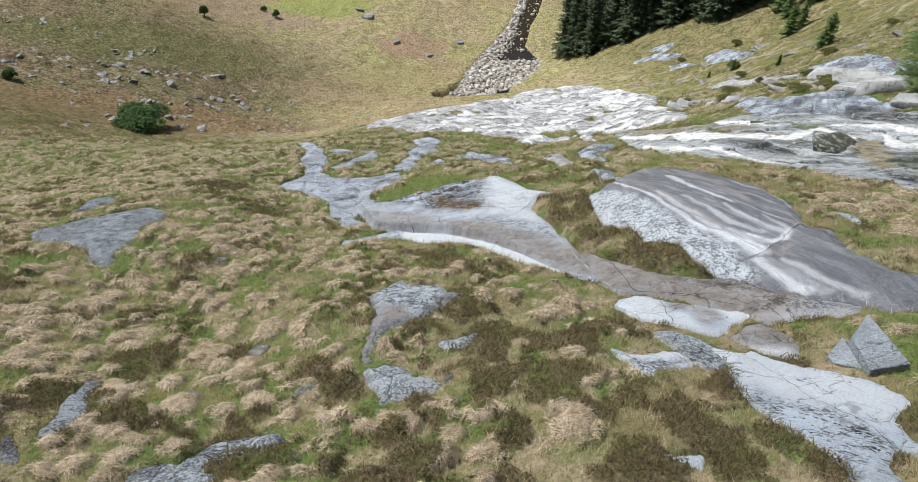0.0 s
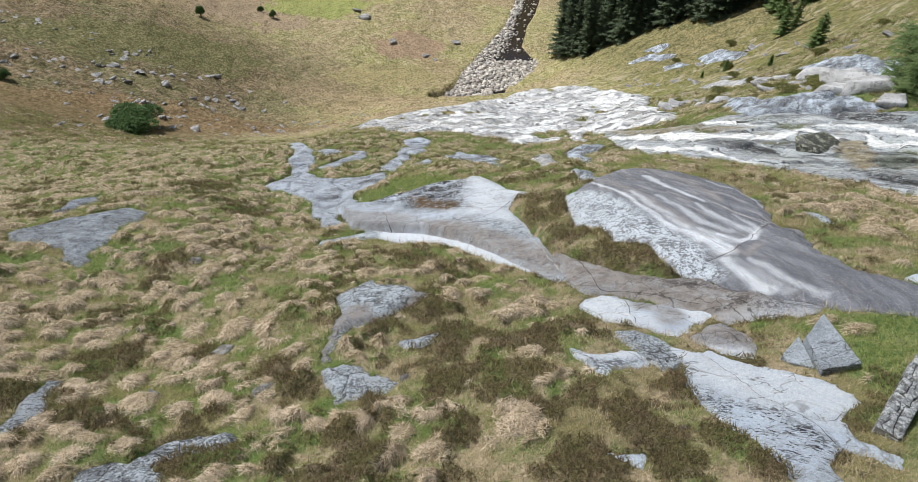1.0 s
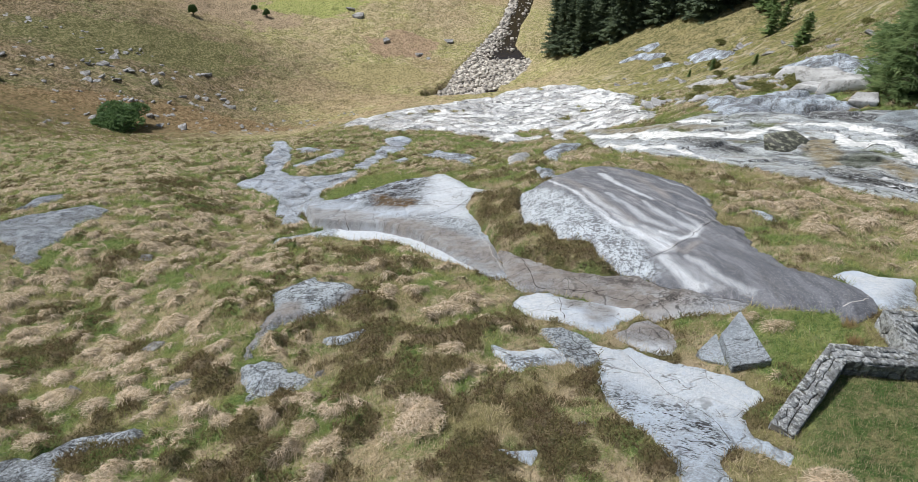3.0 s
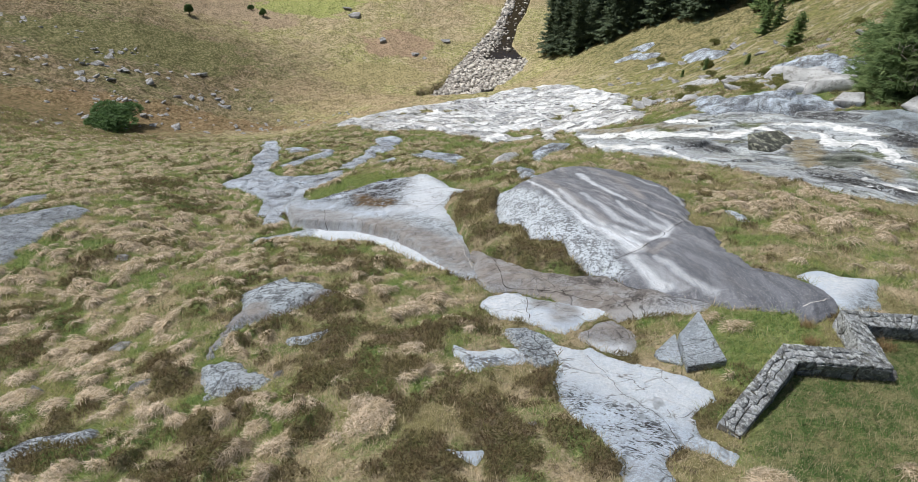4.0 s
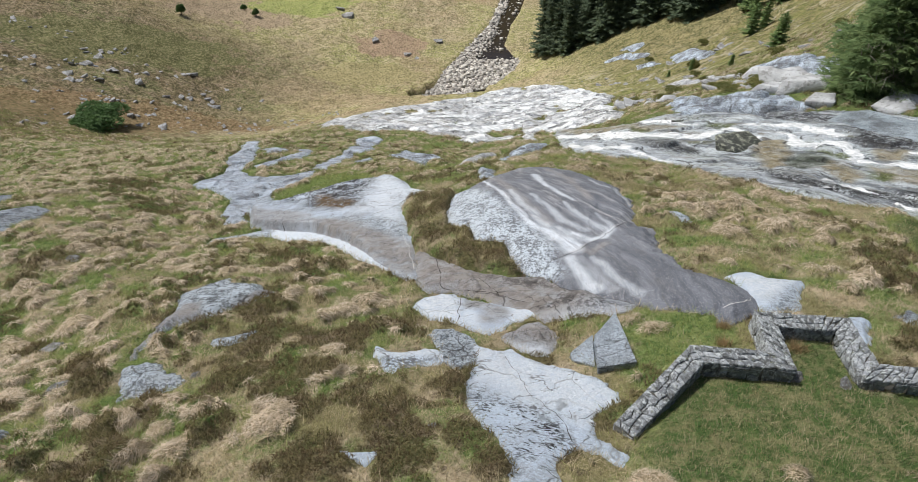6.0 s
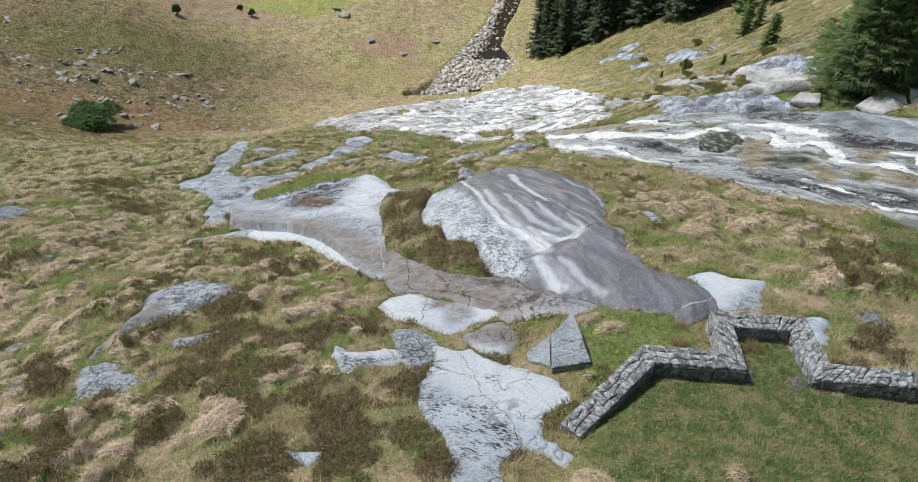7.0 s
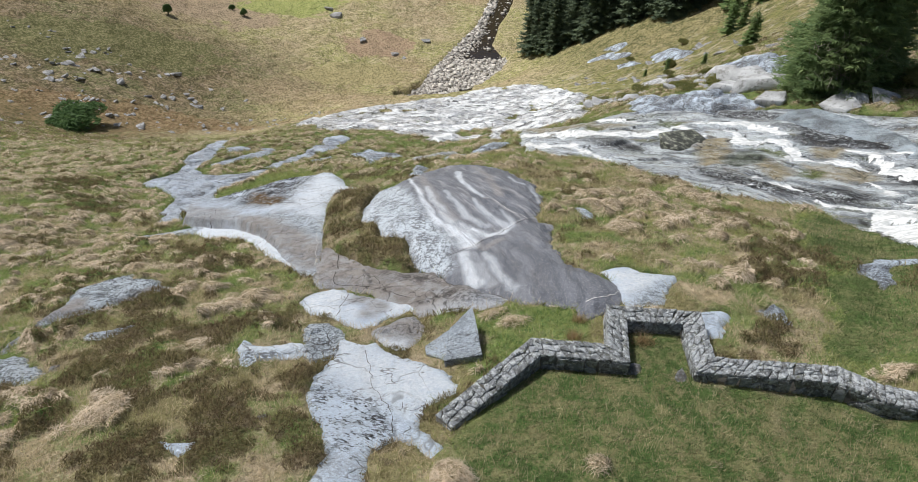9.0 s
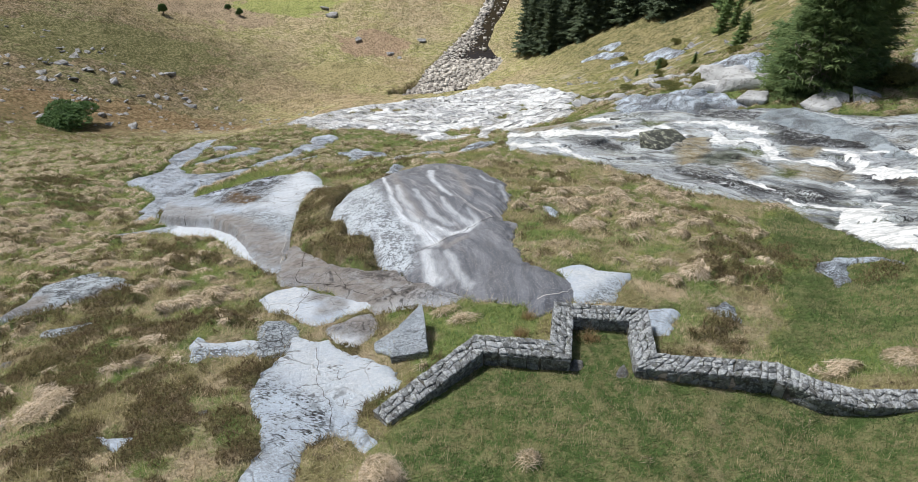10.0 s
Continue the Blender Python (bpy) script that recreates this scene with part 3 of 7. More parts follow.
mark("stream_bed", 0, "white", 0.5, 0.42, [(23.15, 35.97), (26.63, 32.65), (25.75, 30.58), (24.06, 31.75), (22.8, 33.74)])
mark("stream_bed", 0, "white", 0.4, 0.3, [(19.69, 23.91), (21.45, 22.05), (22.17, 20.53), (19.65, 20.65), (17.72, 24.21), (16.44, 30.6), (18.24, 26.87)])
mark("outcrop", 3, "crust", 0.3, 0.95, [(-6.43, 5.2), (-2.87, 5.2), (-2.87, 8.05), (-6.43, 8.05)])
mark("outcrop", 4, "crust", 0.3, 0.6, [(-9.3, 7.22), (-7.55, 7.22), (-7.55, 10.59), (-9.3, 10.59)])
mark("outcrop", 6, "crust", 0.3, 0.4, [(-18.16, 17.01), (-11.71, 17.01), (-11.71, 25.63), (-18.16, 25.63)])
mark("outcrop", 1, "crust", 0.3, 0.7, [(-2.43, 7.85), (0.07, 7.85), (0.07, 10.04), (-2.43, 10.04)])
mark("outcrop", 2, "crust", 0.3, 0.7, [(-0.9, 9.82), (0.87, 9.82), (0.87, 11.39), (-0.9, 11.39)])
mark("speckled_patch", 0, "crust", 0.3, 0.7, [(4.31, 8.66), (6.19, 8.66), (6.19, 11.41), (4.31, 11.41)])
mark("outcrop", 3, "black", 0.3, 0.55, [(-6.43, 5.2), (-2.87, 5.2), (-2.87, 8.05), (-6.43, 8.05)])


def weathering(row, x, y):
    """Shares of each kind of weathering at places on one rock."""
    n = [other for other in OUTCROPS if other[0] == row[0]].index(row)
    out = {}
    for name, k, kind, soft, power, line, widths in MARKS:
        if name != row[0] or k != n:
            continue
        ax, ay = x + 0.12 * fbm(x, y, 0.8, 3, 66), y + 0.22 * fbm(x, y, 0.9, 3, 67)
        if widths is None:
            share = smooth(-soft, soft, inside(line, ax, ay) + 0.5 * soft * fbm(x, y, 0.5, 3, 68))
        else:
            share = np.zeros(len(x))
            far = max(len(line) - 1, 1)
            for i, ((px, py), (qx, qy)) in enumerate(zip(line, line[1:])):
                ex, ey = qx - px, qy - py
                t = np.clip(((ax - px) * ex + (ay - py) * ey) / (ex * ex + ey * ey), 0, 1)
                wide = widths[0] + (widths[1] - widths[0]) * (i + t) / far
                share = np.maximum(share, smooth(1.15, 0.25, np.hypot(ax - px - t * ex, ay - py - t * ey) / (0.62 * wide)))
        out[kind] = np.maximum(out.get(kind, 0.0), power * share)
    return out


# ---- materials ----
class Mat:
    """A small builder for procedural materials in world-sized coordinates."""

    def __init__(self, name):
        self.m = bpy.data.materials.new(name)
        self.m.use_nodes = True
        self.t = self.m.node_tree
        self.out = self.t.nodes["Principled BSDF"]
        self.at = self.t.nodes.new("ShaderNodeTexCoord").outputs["Object"]

    def put(self, socket, value):
        if hasattr(value, "is_linked"):
            self.t.links.new(value, socket)
        elif isinstance(value, tuple) and len(value) == 3 and len(socket.default_value) == 4:
            socket.default_value = (*value, 1)
        else:
            socket.default_value = value

    def mapped(self, scale=(1, 1, 1), turn=0.0):
        n = self.t.nodes.new("ShaderNodeMapping")
        self.put(n.inputs["Vector"], self.at)
        n.vector_type = "TEXTURE"
        n.inputs["Scale"].default_value = tuple(1.0 / v for v in scale)
        n.inputs["Rotation"].default_value = (0, 0, radians(turn))
        return n.outputs[0]

    def combine(self, x, y, z=0.0):
        n = self.t.nodes.new("ShaderNodeCombineXYZ")
        for k, v in enumerate((x, y, z)):
            self.put(n.inputs[k], v)
        return n.outputs[0]

    def noise(self, scale, detail=4.0, vec=None, rough=0.55, warp=0.0):
        n = self.t.nodes.new("ShaderNodeTexNoise")
        self.put(n.inputs["Vector"], vec or self.at)
        n.inputs["Scale"].default_value, n.inputs["Detail"].default_value = scale, detail
        n.inputs["Roughness"].default_value, n.inputs["Distortion"].default_value = rough, warp
        return n.outputs["Fac"]

    def cells(self, scale, vec=None, feature="DISTANCE_TO_EDGE"):
        n = self.t.nodes.new("ShaderNodeTexVoronoi")
        n.feature = feature
        self.put(n.inputs["Vector"], vec or self.at)
        n.inputs["Scale"].default_value = scale
        return n.outputs["Distance"]

    def span(self, fac, a, b, lo=0.0, hi=1.0):
        n = self.t.nodes.new("ShaderNodeMapRange")
        n.interpolation_type = "SMOOTHSTEP"
        self.put(n.inputs["Value"], fac)
        for key, value in (("From Min", a), ("From Max", b), ("To Min", lo), ("To Max", hi)):
            n.inputs[key].default_value = value
        return n.outputs[0]

    def math(self, op, a, b=0.0):
        n = self.t.nodes.new("ShaderNodeMath")
        n.operation = op
        self.put(n.inputs[0], a)
        self.put(n.inputs[1], b)
        return n.outputs[0]

    def mix(self, fac, a, b):
        n = self.t.nodes.new("ShaderNodeMix")
        n.data_type = "RGBA"
        self.put(n.inputs[0], fac)
        self.put(n.inputs[6], a)
        self.put(n.inputs[7], b)
        return n.outputs[2]

    def warped(self, vec, scale, amount):
        """Coordinates pushed about by noise, for uneven cracks."""
        n, sub, add = self.t.nodes.new("ShaderNodeTexNoise"), self.t.nodes.new("ShaderNodeVectorMath"), self.t.nodes.new("ShaderNodeVectorMath")
        self.put(n.inputs["Vector"], vec)
        n.inputs["Scale"].default_value, n.inputs["Detail"].default_value = scale, 3.0
        sub.operation, add.operation = "SCALE", "ADD"
        self.put(sub.inputs[0], n.outputs["Color"])
        sub.inputs["Scale"].default_value = amount
        self.put(add.inputs[0], vec)
        self.put(add.inputs[1], sub.outputs[0])
        return add.outputs[0]

    def spot(self, x, y, along, across, turn, ragged_by=0.8, grain=1.2):
        """1 inside a ragged patch of the plan, 0 outside; turn: degrees of its long axis from x."""
        c, s = math.cos(radians(turn)), math.sin(radians(turn))
        dx, dy = self.math("SUBTRACT", self.axis(0), x), self.math("SUBTRACT", self.axis(1), y)
        u = self.math("DIVIDE", self.math("ADD", self.math("MULTIPLY", dx, c), self.math("MULTIPLY", dy, s)), along)
        v = self.math("DIVIDE", self.math("SUBTRACT", self.math("MULTIPLY", dy, c), self.math("MULTIPLY", dx, s)), across)
        d = self.math("ADD", self.math("MULTIPLY", u, u), self.math("MULTIPLY", v, v))
        d = self.math("ADD", d, self.math("MULTIPLY", self.math("SUBTRACT", self.noise(grain, 5, None, 0.7), 0.5), 4.0 * ragged_by))
        return self.span(d, 1.15, 0.75)

    def axis(self, which):
        n = self.t.nodes.new("ShaderNodeSeparateXYZ")
        self.put(n.inputs[0], self.at)
        return n.outputs[which]

    def attr(self, name):
        n = self.t.nodes.new("ShaderNodeAttribute")
        n.attribute_name = name
        return n.outputs["Fac"]

    def island(self):
        return self.t.nodes.new("ShaderNodeNewGeometry").outputs["Random Per Island"]

    def lot(self):
        return self.t.nodes.new("ShaderNodeObjectInfo").outputs["Random"]

    def done(self, colour, rough=0.8, bumps=(), specular=0.35, thin=0.0, **more):
        self.put(self.out.inputs["Base Color"], colour)
        self.put(self.out.inputs["Roughness"], rough)
        self.put(self.out.inputs["Specular IOR Level"], specular)
        normal = None
        for height, strength, distance in bumps:
            n = self.t.nodes.new("ShaderNodeBump")
            n.inputs["Strength"].default_value, n.inputs["Distance"].default_value = strength, distance
            self.put(n.inputs["Height"], height)
            if normal is not None:
                self.put(n.inputs["Normal"], normal)
            normal = n.outputs[0]
        if normal is not None:
            self.put(self.out.inputs["Normal"], normal)
        for key, value in more.items():
            self.put(self.out.inputs[key.replace("_", " ")], value)
        if thin:
            leaf, both = self.t.nodes.new("ShaderNodeBsdfTranslucent"), self.t.nodes.new("ShaderNodeMixShader")
            self.put(leaf.inputs["Color"], colour)
            both.inputs[0].default_value = thin
            self.t.links.new(self.out.outputs[0], both.inputs[1])
            self.t.links.new(leaf.outputs[0], both.inputs[2])
            self.t.links.new(both.outputs[0], self.t.nodes["Material Output"].inputs["Surface"])
        return self.m


def weathered(m, c, flow=None, grain=1.0, cover=0.785, iron=((0.37, 0.34, 0.315), (0.265, 0.24, 0.22)), growth=((0.06, 0.036, 0.016), (0.20, 0.115, 0.035))):
    """The weathering that each rock carries, broken up by the grain of the stone; grain: fineness of the flecks."""
    dull = m.mix(m.span(m.noise(3.0, 7, flow, 0.8), 0.44, 0.56), iron[0], iron[1])
    c = m.mix(m.math("MULTIPLY", m.attr("stain"), m.span(m.noise(1.6, 5, None, 0.7), 0.36, 0.56, 0.55, 1.0)), c, dull)
    # Bleached stone, whitened further to paint in the sheen of the rock.
    c = m.mix(m.math("MULTIPLY", m.attr("white"), m.span(m.noise(4.0, 8, flow, 0.82), 0.40, 0.51, 0.55, 1.0)), c, m.mix(m.span(m.noise(12.0, 6, flow, 0.8), 0.40, 0.60), (0.70, 0.765, 0.83), (0.87, 0.91, 0.955)))
    crust = m.mix(m.span(m.math("ADD", m.noise(22.0 * grain, 5, None, 0.8), m.math("MULTIPLY", m.noise(2.6, 5, None, 0.7), 0.5)), 0.715, 0.750), (0.125, 0.138, 0.15), (0.58, 0.65, 0.71))
    c = m.mix(m.attr("crust"), c, crust)
    c = m.mix(m.math("MULTIPLY", m.attr("black"), m.span(m.math("ADD", m.noise(18.0 * grain, 6, None, 0.8), m.math("MULTIPLY", m.noise(1.6, 5, None, 0.7), 0.6)), cover, cover + 0.022)), c, (0.04, 0.04, 0.043))
    c = m.mix(m.math("MULTIPLY", m.attr("dash"), m.span(m.math("ADD", m.noise(17.0, 4, m.mapped((0.45, 1.3, 1), -25.0), 0.72), m.math("MULTIPLY", m.noise(2.2, 4, None, 0.7), 0.5)), 0.805, 0.818)), c, (0.026, 0.026, 0.03))
    rust = m.mix(m.span(m.noise(6.0, 5, None, 0.8), 0.42, 0.58), growth[0], growth[1])
    return m.mix(m.math("MULTIPLY", m.attr("moss"), m.span(m.noise(4.0, 7, None, 0.8), 0.42, 0.48)), c, rust)


def granite(name, tone, pale, dark, lichen=0.5, streak=0.0, turn=0.0, speck=0.5, warm=0.3, rough=0.72, cracks=1.0, grain=0.7):
    """Weathered granite: tone, lichen-pale and dark colours; streak: strength of the run-off bands along the fall line."""
    tone, pale = (0.93 * tone[0], tone[1], 1.09 * tone[2]), (0.93 * pale[0], pale[1], 1.08 * pale[2])
    m = Mat(name)
    c = m.mix(m.span(m.noise(0.7, 4, None, 0.65), 0.38, 0.62), tone, tuple((0.66 if speck else 0.88) * v for v in tone))
    c = m.mix(m.math("MULTIPLY", m.span(m.noise(0.9, 4, None, 0.65), 0.50, 0.62), warm), c, (0.30, 0.235, 0.17))
    if streak:
        bands = m.noise(1.0, 6, m.mapped((1.1, 0.11, 0.11), turn), 0.66, 0.7)
        c = m.mix(m.math("MULTIPLY", m.span(bands, 0.53, 0.60), streak), c, pale)
        c = m.mix(m.math("MULTIPLY", m.span(bands, 0.47, 0.39), 0.8 * streak), c, dark)
    broad = m.noise(0.8, 4, None, 0.6, 0.5)
    scale_ = m.math("ADD", m.noise(20.0, 6, m.mapped((0.7, 1.1, 1), turn), 0.82), m.math("MULTIPLY", broad, 0.7))
    c = m.mix(m.math("MULTIPLY", m.span(scale_, 0.832, 0.862), lichen), c, pale)
    crust = m.math("ADD", m.noise(24.0, 6, m.mapped((0.6, 1.1, 1), turn), 0.82), m.math("MULTIPLY", m.noise(0.55, 4, None, 0.6), 0.6))
    c = m.mix(m.span(crust, 0.865 - 0.10 * speck, 0.890 - 0.10 * speck, 0.0, 0.9 * min(1.0, 0.4 + speck)), c, dark)
    c = m.mix(m.math("MULTIPLY", m.span(m.noise(30.0, 4, None, 0.8), 0.56, 0.60), 0.12 + 0.78 * speck), c, dark)
    c = m.mix(m.math("MULTIPLY", m.span(m.noise(22.0, 5, None, 0.82), 0.55, 0.585), 0.85 * lichen), c, pale)
    c = weathered(m, c, None, grain)
    where = m.warped(m.mapped((1.0, 0.55, 0.8), turn + 25), 0.9, 0.9)
    joints = m.span(m.cells(0.75 * cracks, where), 0.0, 0.016 * cracks, 1.0, 0.0)
    joints = m.math("MULTIPLY", joints, m.span(m.noise(0.8, 3), 0.42, 0.58))
    hair = m.math("MULTIPLY", m.span(m.cells(2.3, m.warped(m.mapped((0.55, 1.25, 0.8), turn + 10), 2.2, 0.35)), 0.0, 0.035, 1.0, 0.0), m.span(m.noise(1.1, 4, None, 0.7), 0.50, 0.58))
    c = m.mix(m.math("MULTIPLY", hair, 0.75), c, (0.06, 0.055, 0.05))
    c = m.mix(m.math("MULTIPLY", joints, 0.45 if cracks < 1 else 0.6 if cracks < 1.5 else 0.85), c, (0.05, 0.045, 0.04))
    return m.done(c, m.span(m.noise(2.0, 3), 0.3, 0.7, rough - 0.12, rough + 0.12),
                  [(m.noise(2.6, 8, m.mapped((0.6, 1.2, 1), turn), 0.74), 0.9, 0.30), (m.noise(16.0, 6, None, 0.82), 0.9, 0.07), (joints, 0.7 if cracks > 1 else 0.25, -0.06), (hair, 0.6, -0.04)], 0.3)


def land():
    """Turf: moss, short grass, dead straw and peat, with the bracken and pasture colours of the far slopes."""
    m = Mat("hill_turf")
    x, y = m.axis(0), m.axis(1)
    green, straw, olive, peat = (0.165, 0.215, 0.075), (0.45, 0.37, 0.255), (0.235, 0.215, 0.105), (0.115, 0.088, 0.062)
    c = m.mix(m.span(m.noise(1.1, 6, None, 0.7), 0.42, 0.58), green, straw)
    c = m.mix(m.span(m.noise(0.45, 5, None, 0.65), 0.47, 0.60), c, olive)
    c = m.mix(m.math("MULTIPLY", m.span(m.noise(3.4, 6, None, 0.78), 0.55, 0.63), 0.8), c, peat)
    c = m.mix(m.math("MULTIPLY", m.attr("heath"), 0.75), c, m.mix(m.span(m.noise(6.0, 6, None, 0.8), 0.43, 0.57), (0.075, 0.055, 0.036), (0.175, 0.140, 0.075)))
    c = m.mix(m.attr("fresh"), c, m.mix(m.span(m.noise(5.0, 6, None, 0.8), 0.43, 0.57), (0.105, 0.165, 0.052), (0.21, 0.255, 0.095)))
    c = m.mix(m.math("MULTIPLY", m.attr("lawn"), 0.85), c, m.mix(m.span(m.noise(2.2, 7, None, 0.8), 0.44, 0.56), (0.058, 0.100, 0.030), (0.195, 0.185, 0.092)))
    c = m.mix(m.attr("tussock"), c, m.mix(m.span(m.noise(11.0, 6, None, 0.8), 0.42, 0.60), (0.20, 0.17, 0.09), (0.48, 0.395, 0.27)))
    far = m.span(y, 55.0, 85.0)
    sward = m.mix(m.span(m.noise(0.045, 4, None, 0.6), 0.42, 0.58), (0.305, 0.305, 0.115), (0.36, 0.285, 0.175))
    sward = m.mix(m.math("MULTIPLY", m.span(m.noise(0.22, 6, None, 0.72), 0.50, 0.58), 0.7), sward, (0.25, 0.225, 0.10))
    sward = m.mix(m.math("MULTIPLY", m.span(m.noise(0.75, 9, None, 0.88), 0.51, 0.53), 0.75), sward, (0.60, 0.50, 0.33))
    sward = m.mix(m.math("MULTIPLY", m.span(m.noise(0.55, 9, None, 0.88), 0.53, 0.55), 0.8), sward, (0.15, 0.14, 0.065))
    rust = m.span(m.math("ADD", m.noise(0.03, 4, None, 0.6), m.math("MULTIPLY", m.noise(0.5, 5, None, 0.8), 0.35)), 0.70, 0.76)
    sward = m.mix(m.math("MULTIPLY", rust, 0.4), sward, (0.30, 0.205, 0.13))
    sward = m.mix(m.math("MULTIPLY", m.span(x, 22.0, 36.0), 0.85), sward, m.mix(m.span(m.noise(0.4, 8, None, 0.84), 0.47, 0.53), (0.080, 0.088, 0.032), (0.225, 0.20, 0.092)))
    brae = m.span(m.math("ADD", x, m.math("MULTIPLY", m.noise(0.05, 3), 30.0)), 2.0, -28.0)
    moor = m.mix(m.span(m.noise(0.055, 5, None, 0.65), 0.45, 0.57), (0.155, 0.114, 0.068), (0.122, 0.132, 0.055))
    moor = m.mix(m.math("MULTIPLY", m.span(m.noise(0.25, 6, None, 0.72), 0.51, 0.57), 0.7), moor, (0.116, 0.100, 0.048))
    moor = m.mix(m.math("MULTIPLY", m.span(m.noise(0.7, 9, None, 0.88), 0.515, 0.535), 0.8), moor, (0.336, 0.256, 0.188))
    moor = m.mix(m.math("MULTIPLY", m.span(m.noise(0.5, 9, None, 0.88), 0.525, 0.545), 0.9), moor, (0.068, 0.058, 0.032))
    dale = m.mix(m.math("MULTIPLY", brae, m.span(y, 165.0, 130.0)), sward, moor)
    for x_, y_, along, across, turn, tint in ((-58.0, 120.0, 24.0, 12.0, 52.0, (0.115, 0.122, 0.048)), (-42.0, 84.0, 24.0, 9.0, 30.0, (0.205, 0.130, 0.072)), (-53.0, 170.0, 20.0, 14.0, 40.0, (0.33, 0.245, 0.175)),
                                              (-38.0, 184.0, 15.0, 13.0, 0.0, (0.265, 0.315, 0.085)), (-12.0, 158.0, 9.0, 7.0, 0.0, (0.34, 0.225, 0.165)), (-16.0, 140.0, 14.0, 7.0, 20.0, (0.33, 0.285, 0.14))):
        dale = m.mix(m.math("MULTIPLY", m.spot(x_, y_, along, across, turn, 0.9, 0.16), 0.85), dale, tint)
    grain = m.noise(1.8, 6, m.mapped((1.4, 0.8, 1)), 0.82)
    dale = m.mix(m.math("MULTIPLY", m.span(grain, 0.51, 0.55), 0.38), dale, (0.48, 0.41, 0.24))
    dale = m.mix(m.math("MULTIPLY", m.span(grain, 0.48, 0.44), 0.7), dale, (0.085, 0.082, 0.038))
    c = m.mix(far, c, dale)
    c = m.mix(m.math("MULTIPLY", m.spot(-50.0, 68.0, 20.0, 11.0, 25.0, 0.9, 0.2), 0.7), c, m.mix(m.span(m.noise(2.0, 6, None, 0.8), 0.45, 0.55), (0.10, 0.085, 0.042), (0.25, 0.175, 0.10)))
    slope = m.math("MULTIPLY", m.span(x, 9.0, 16.0), m.math("MULTIPLY", m.span(y, 36.0, 46.0), m.span(y, 112.0, 96.0)))
    tufts = m.noise(0.32, 8, m.mapped((0.6, 1.5, 1), 35.0), 0.8, 0.3)
    c = m.mix(m.math("MULTIPLY", slope, m.span(tufts, 0.51, 0.55, 0.0, 0.75)), c, m.mix(m.span(m.noise(1.6, 5, None, 0.8), 0.45, 0.55), (0.125, 0.135, 0.05), (0.24, 0.235, 0.085)))
    c = m.mix(m.math("MULTIPLY", slope, m.span(tufts, 0.46, 0.43, 0.0, 0.65)), c, m.mix(m.span(m.noise(1.6, 5, None, 0.8), 0.45, 0.55), (0.50, 0.42, 0.235), (0.40, 0.38, 0.33)))
    return m.done(c, 0.95, [(m.noise(1.2, 6, m.mapped((0.6, 1.2, 1)), 0.72), 1.0, 0.5), (m.noise(9.0, 4, None, 0.7), 0.8, 0.08)], 0.05)


def blades(name, root, low, high, tip, patch=0.7):
    """Grass or heather: colour runs from the root, darkened as shade, to the tip of each blade and differs by patch and
    by blade.
    """
    m = Mat(name)
    # Shade among the blades is painted into the root colour here.
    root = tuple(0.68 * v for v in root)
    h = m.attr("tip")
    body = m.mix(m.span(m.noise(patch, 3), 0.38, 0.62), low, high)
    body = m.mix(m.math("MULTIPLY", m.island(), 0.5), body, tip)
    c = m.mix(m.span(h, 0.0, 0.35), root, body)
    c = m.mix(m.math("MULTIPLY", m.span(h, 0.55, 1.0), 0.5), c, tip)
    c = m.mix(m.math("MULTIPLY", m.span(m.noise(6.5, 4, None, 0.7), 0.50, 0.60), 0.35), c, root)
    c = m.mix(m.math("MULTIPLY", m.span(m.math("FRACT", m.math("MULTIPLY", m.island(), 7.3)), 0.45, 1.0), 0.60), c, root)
    return m.done(c, 0.75, (), 0.15, 0.42)


TURF = land()


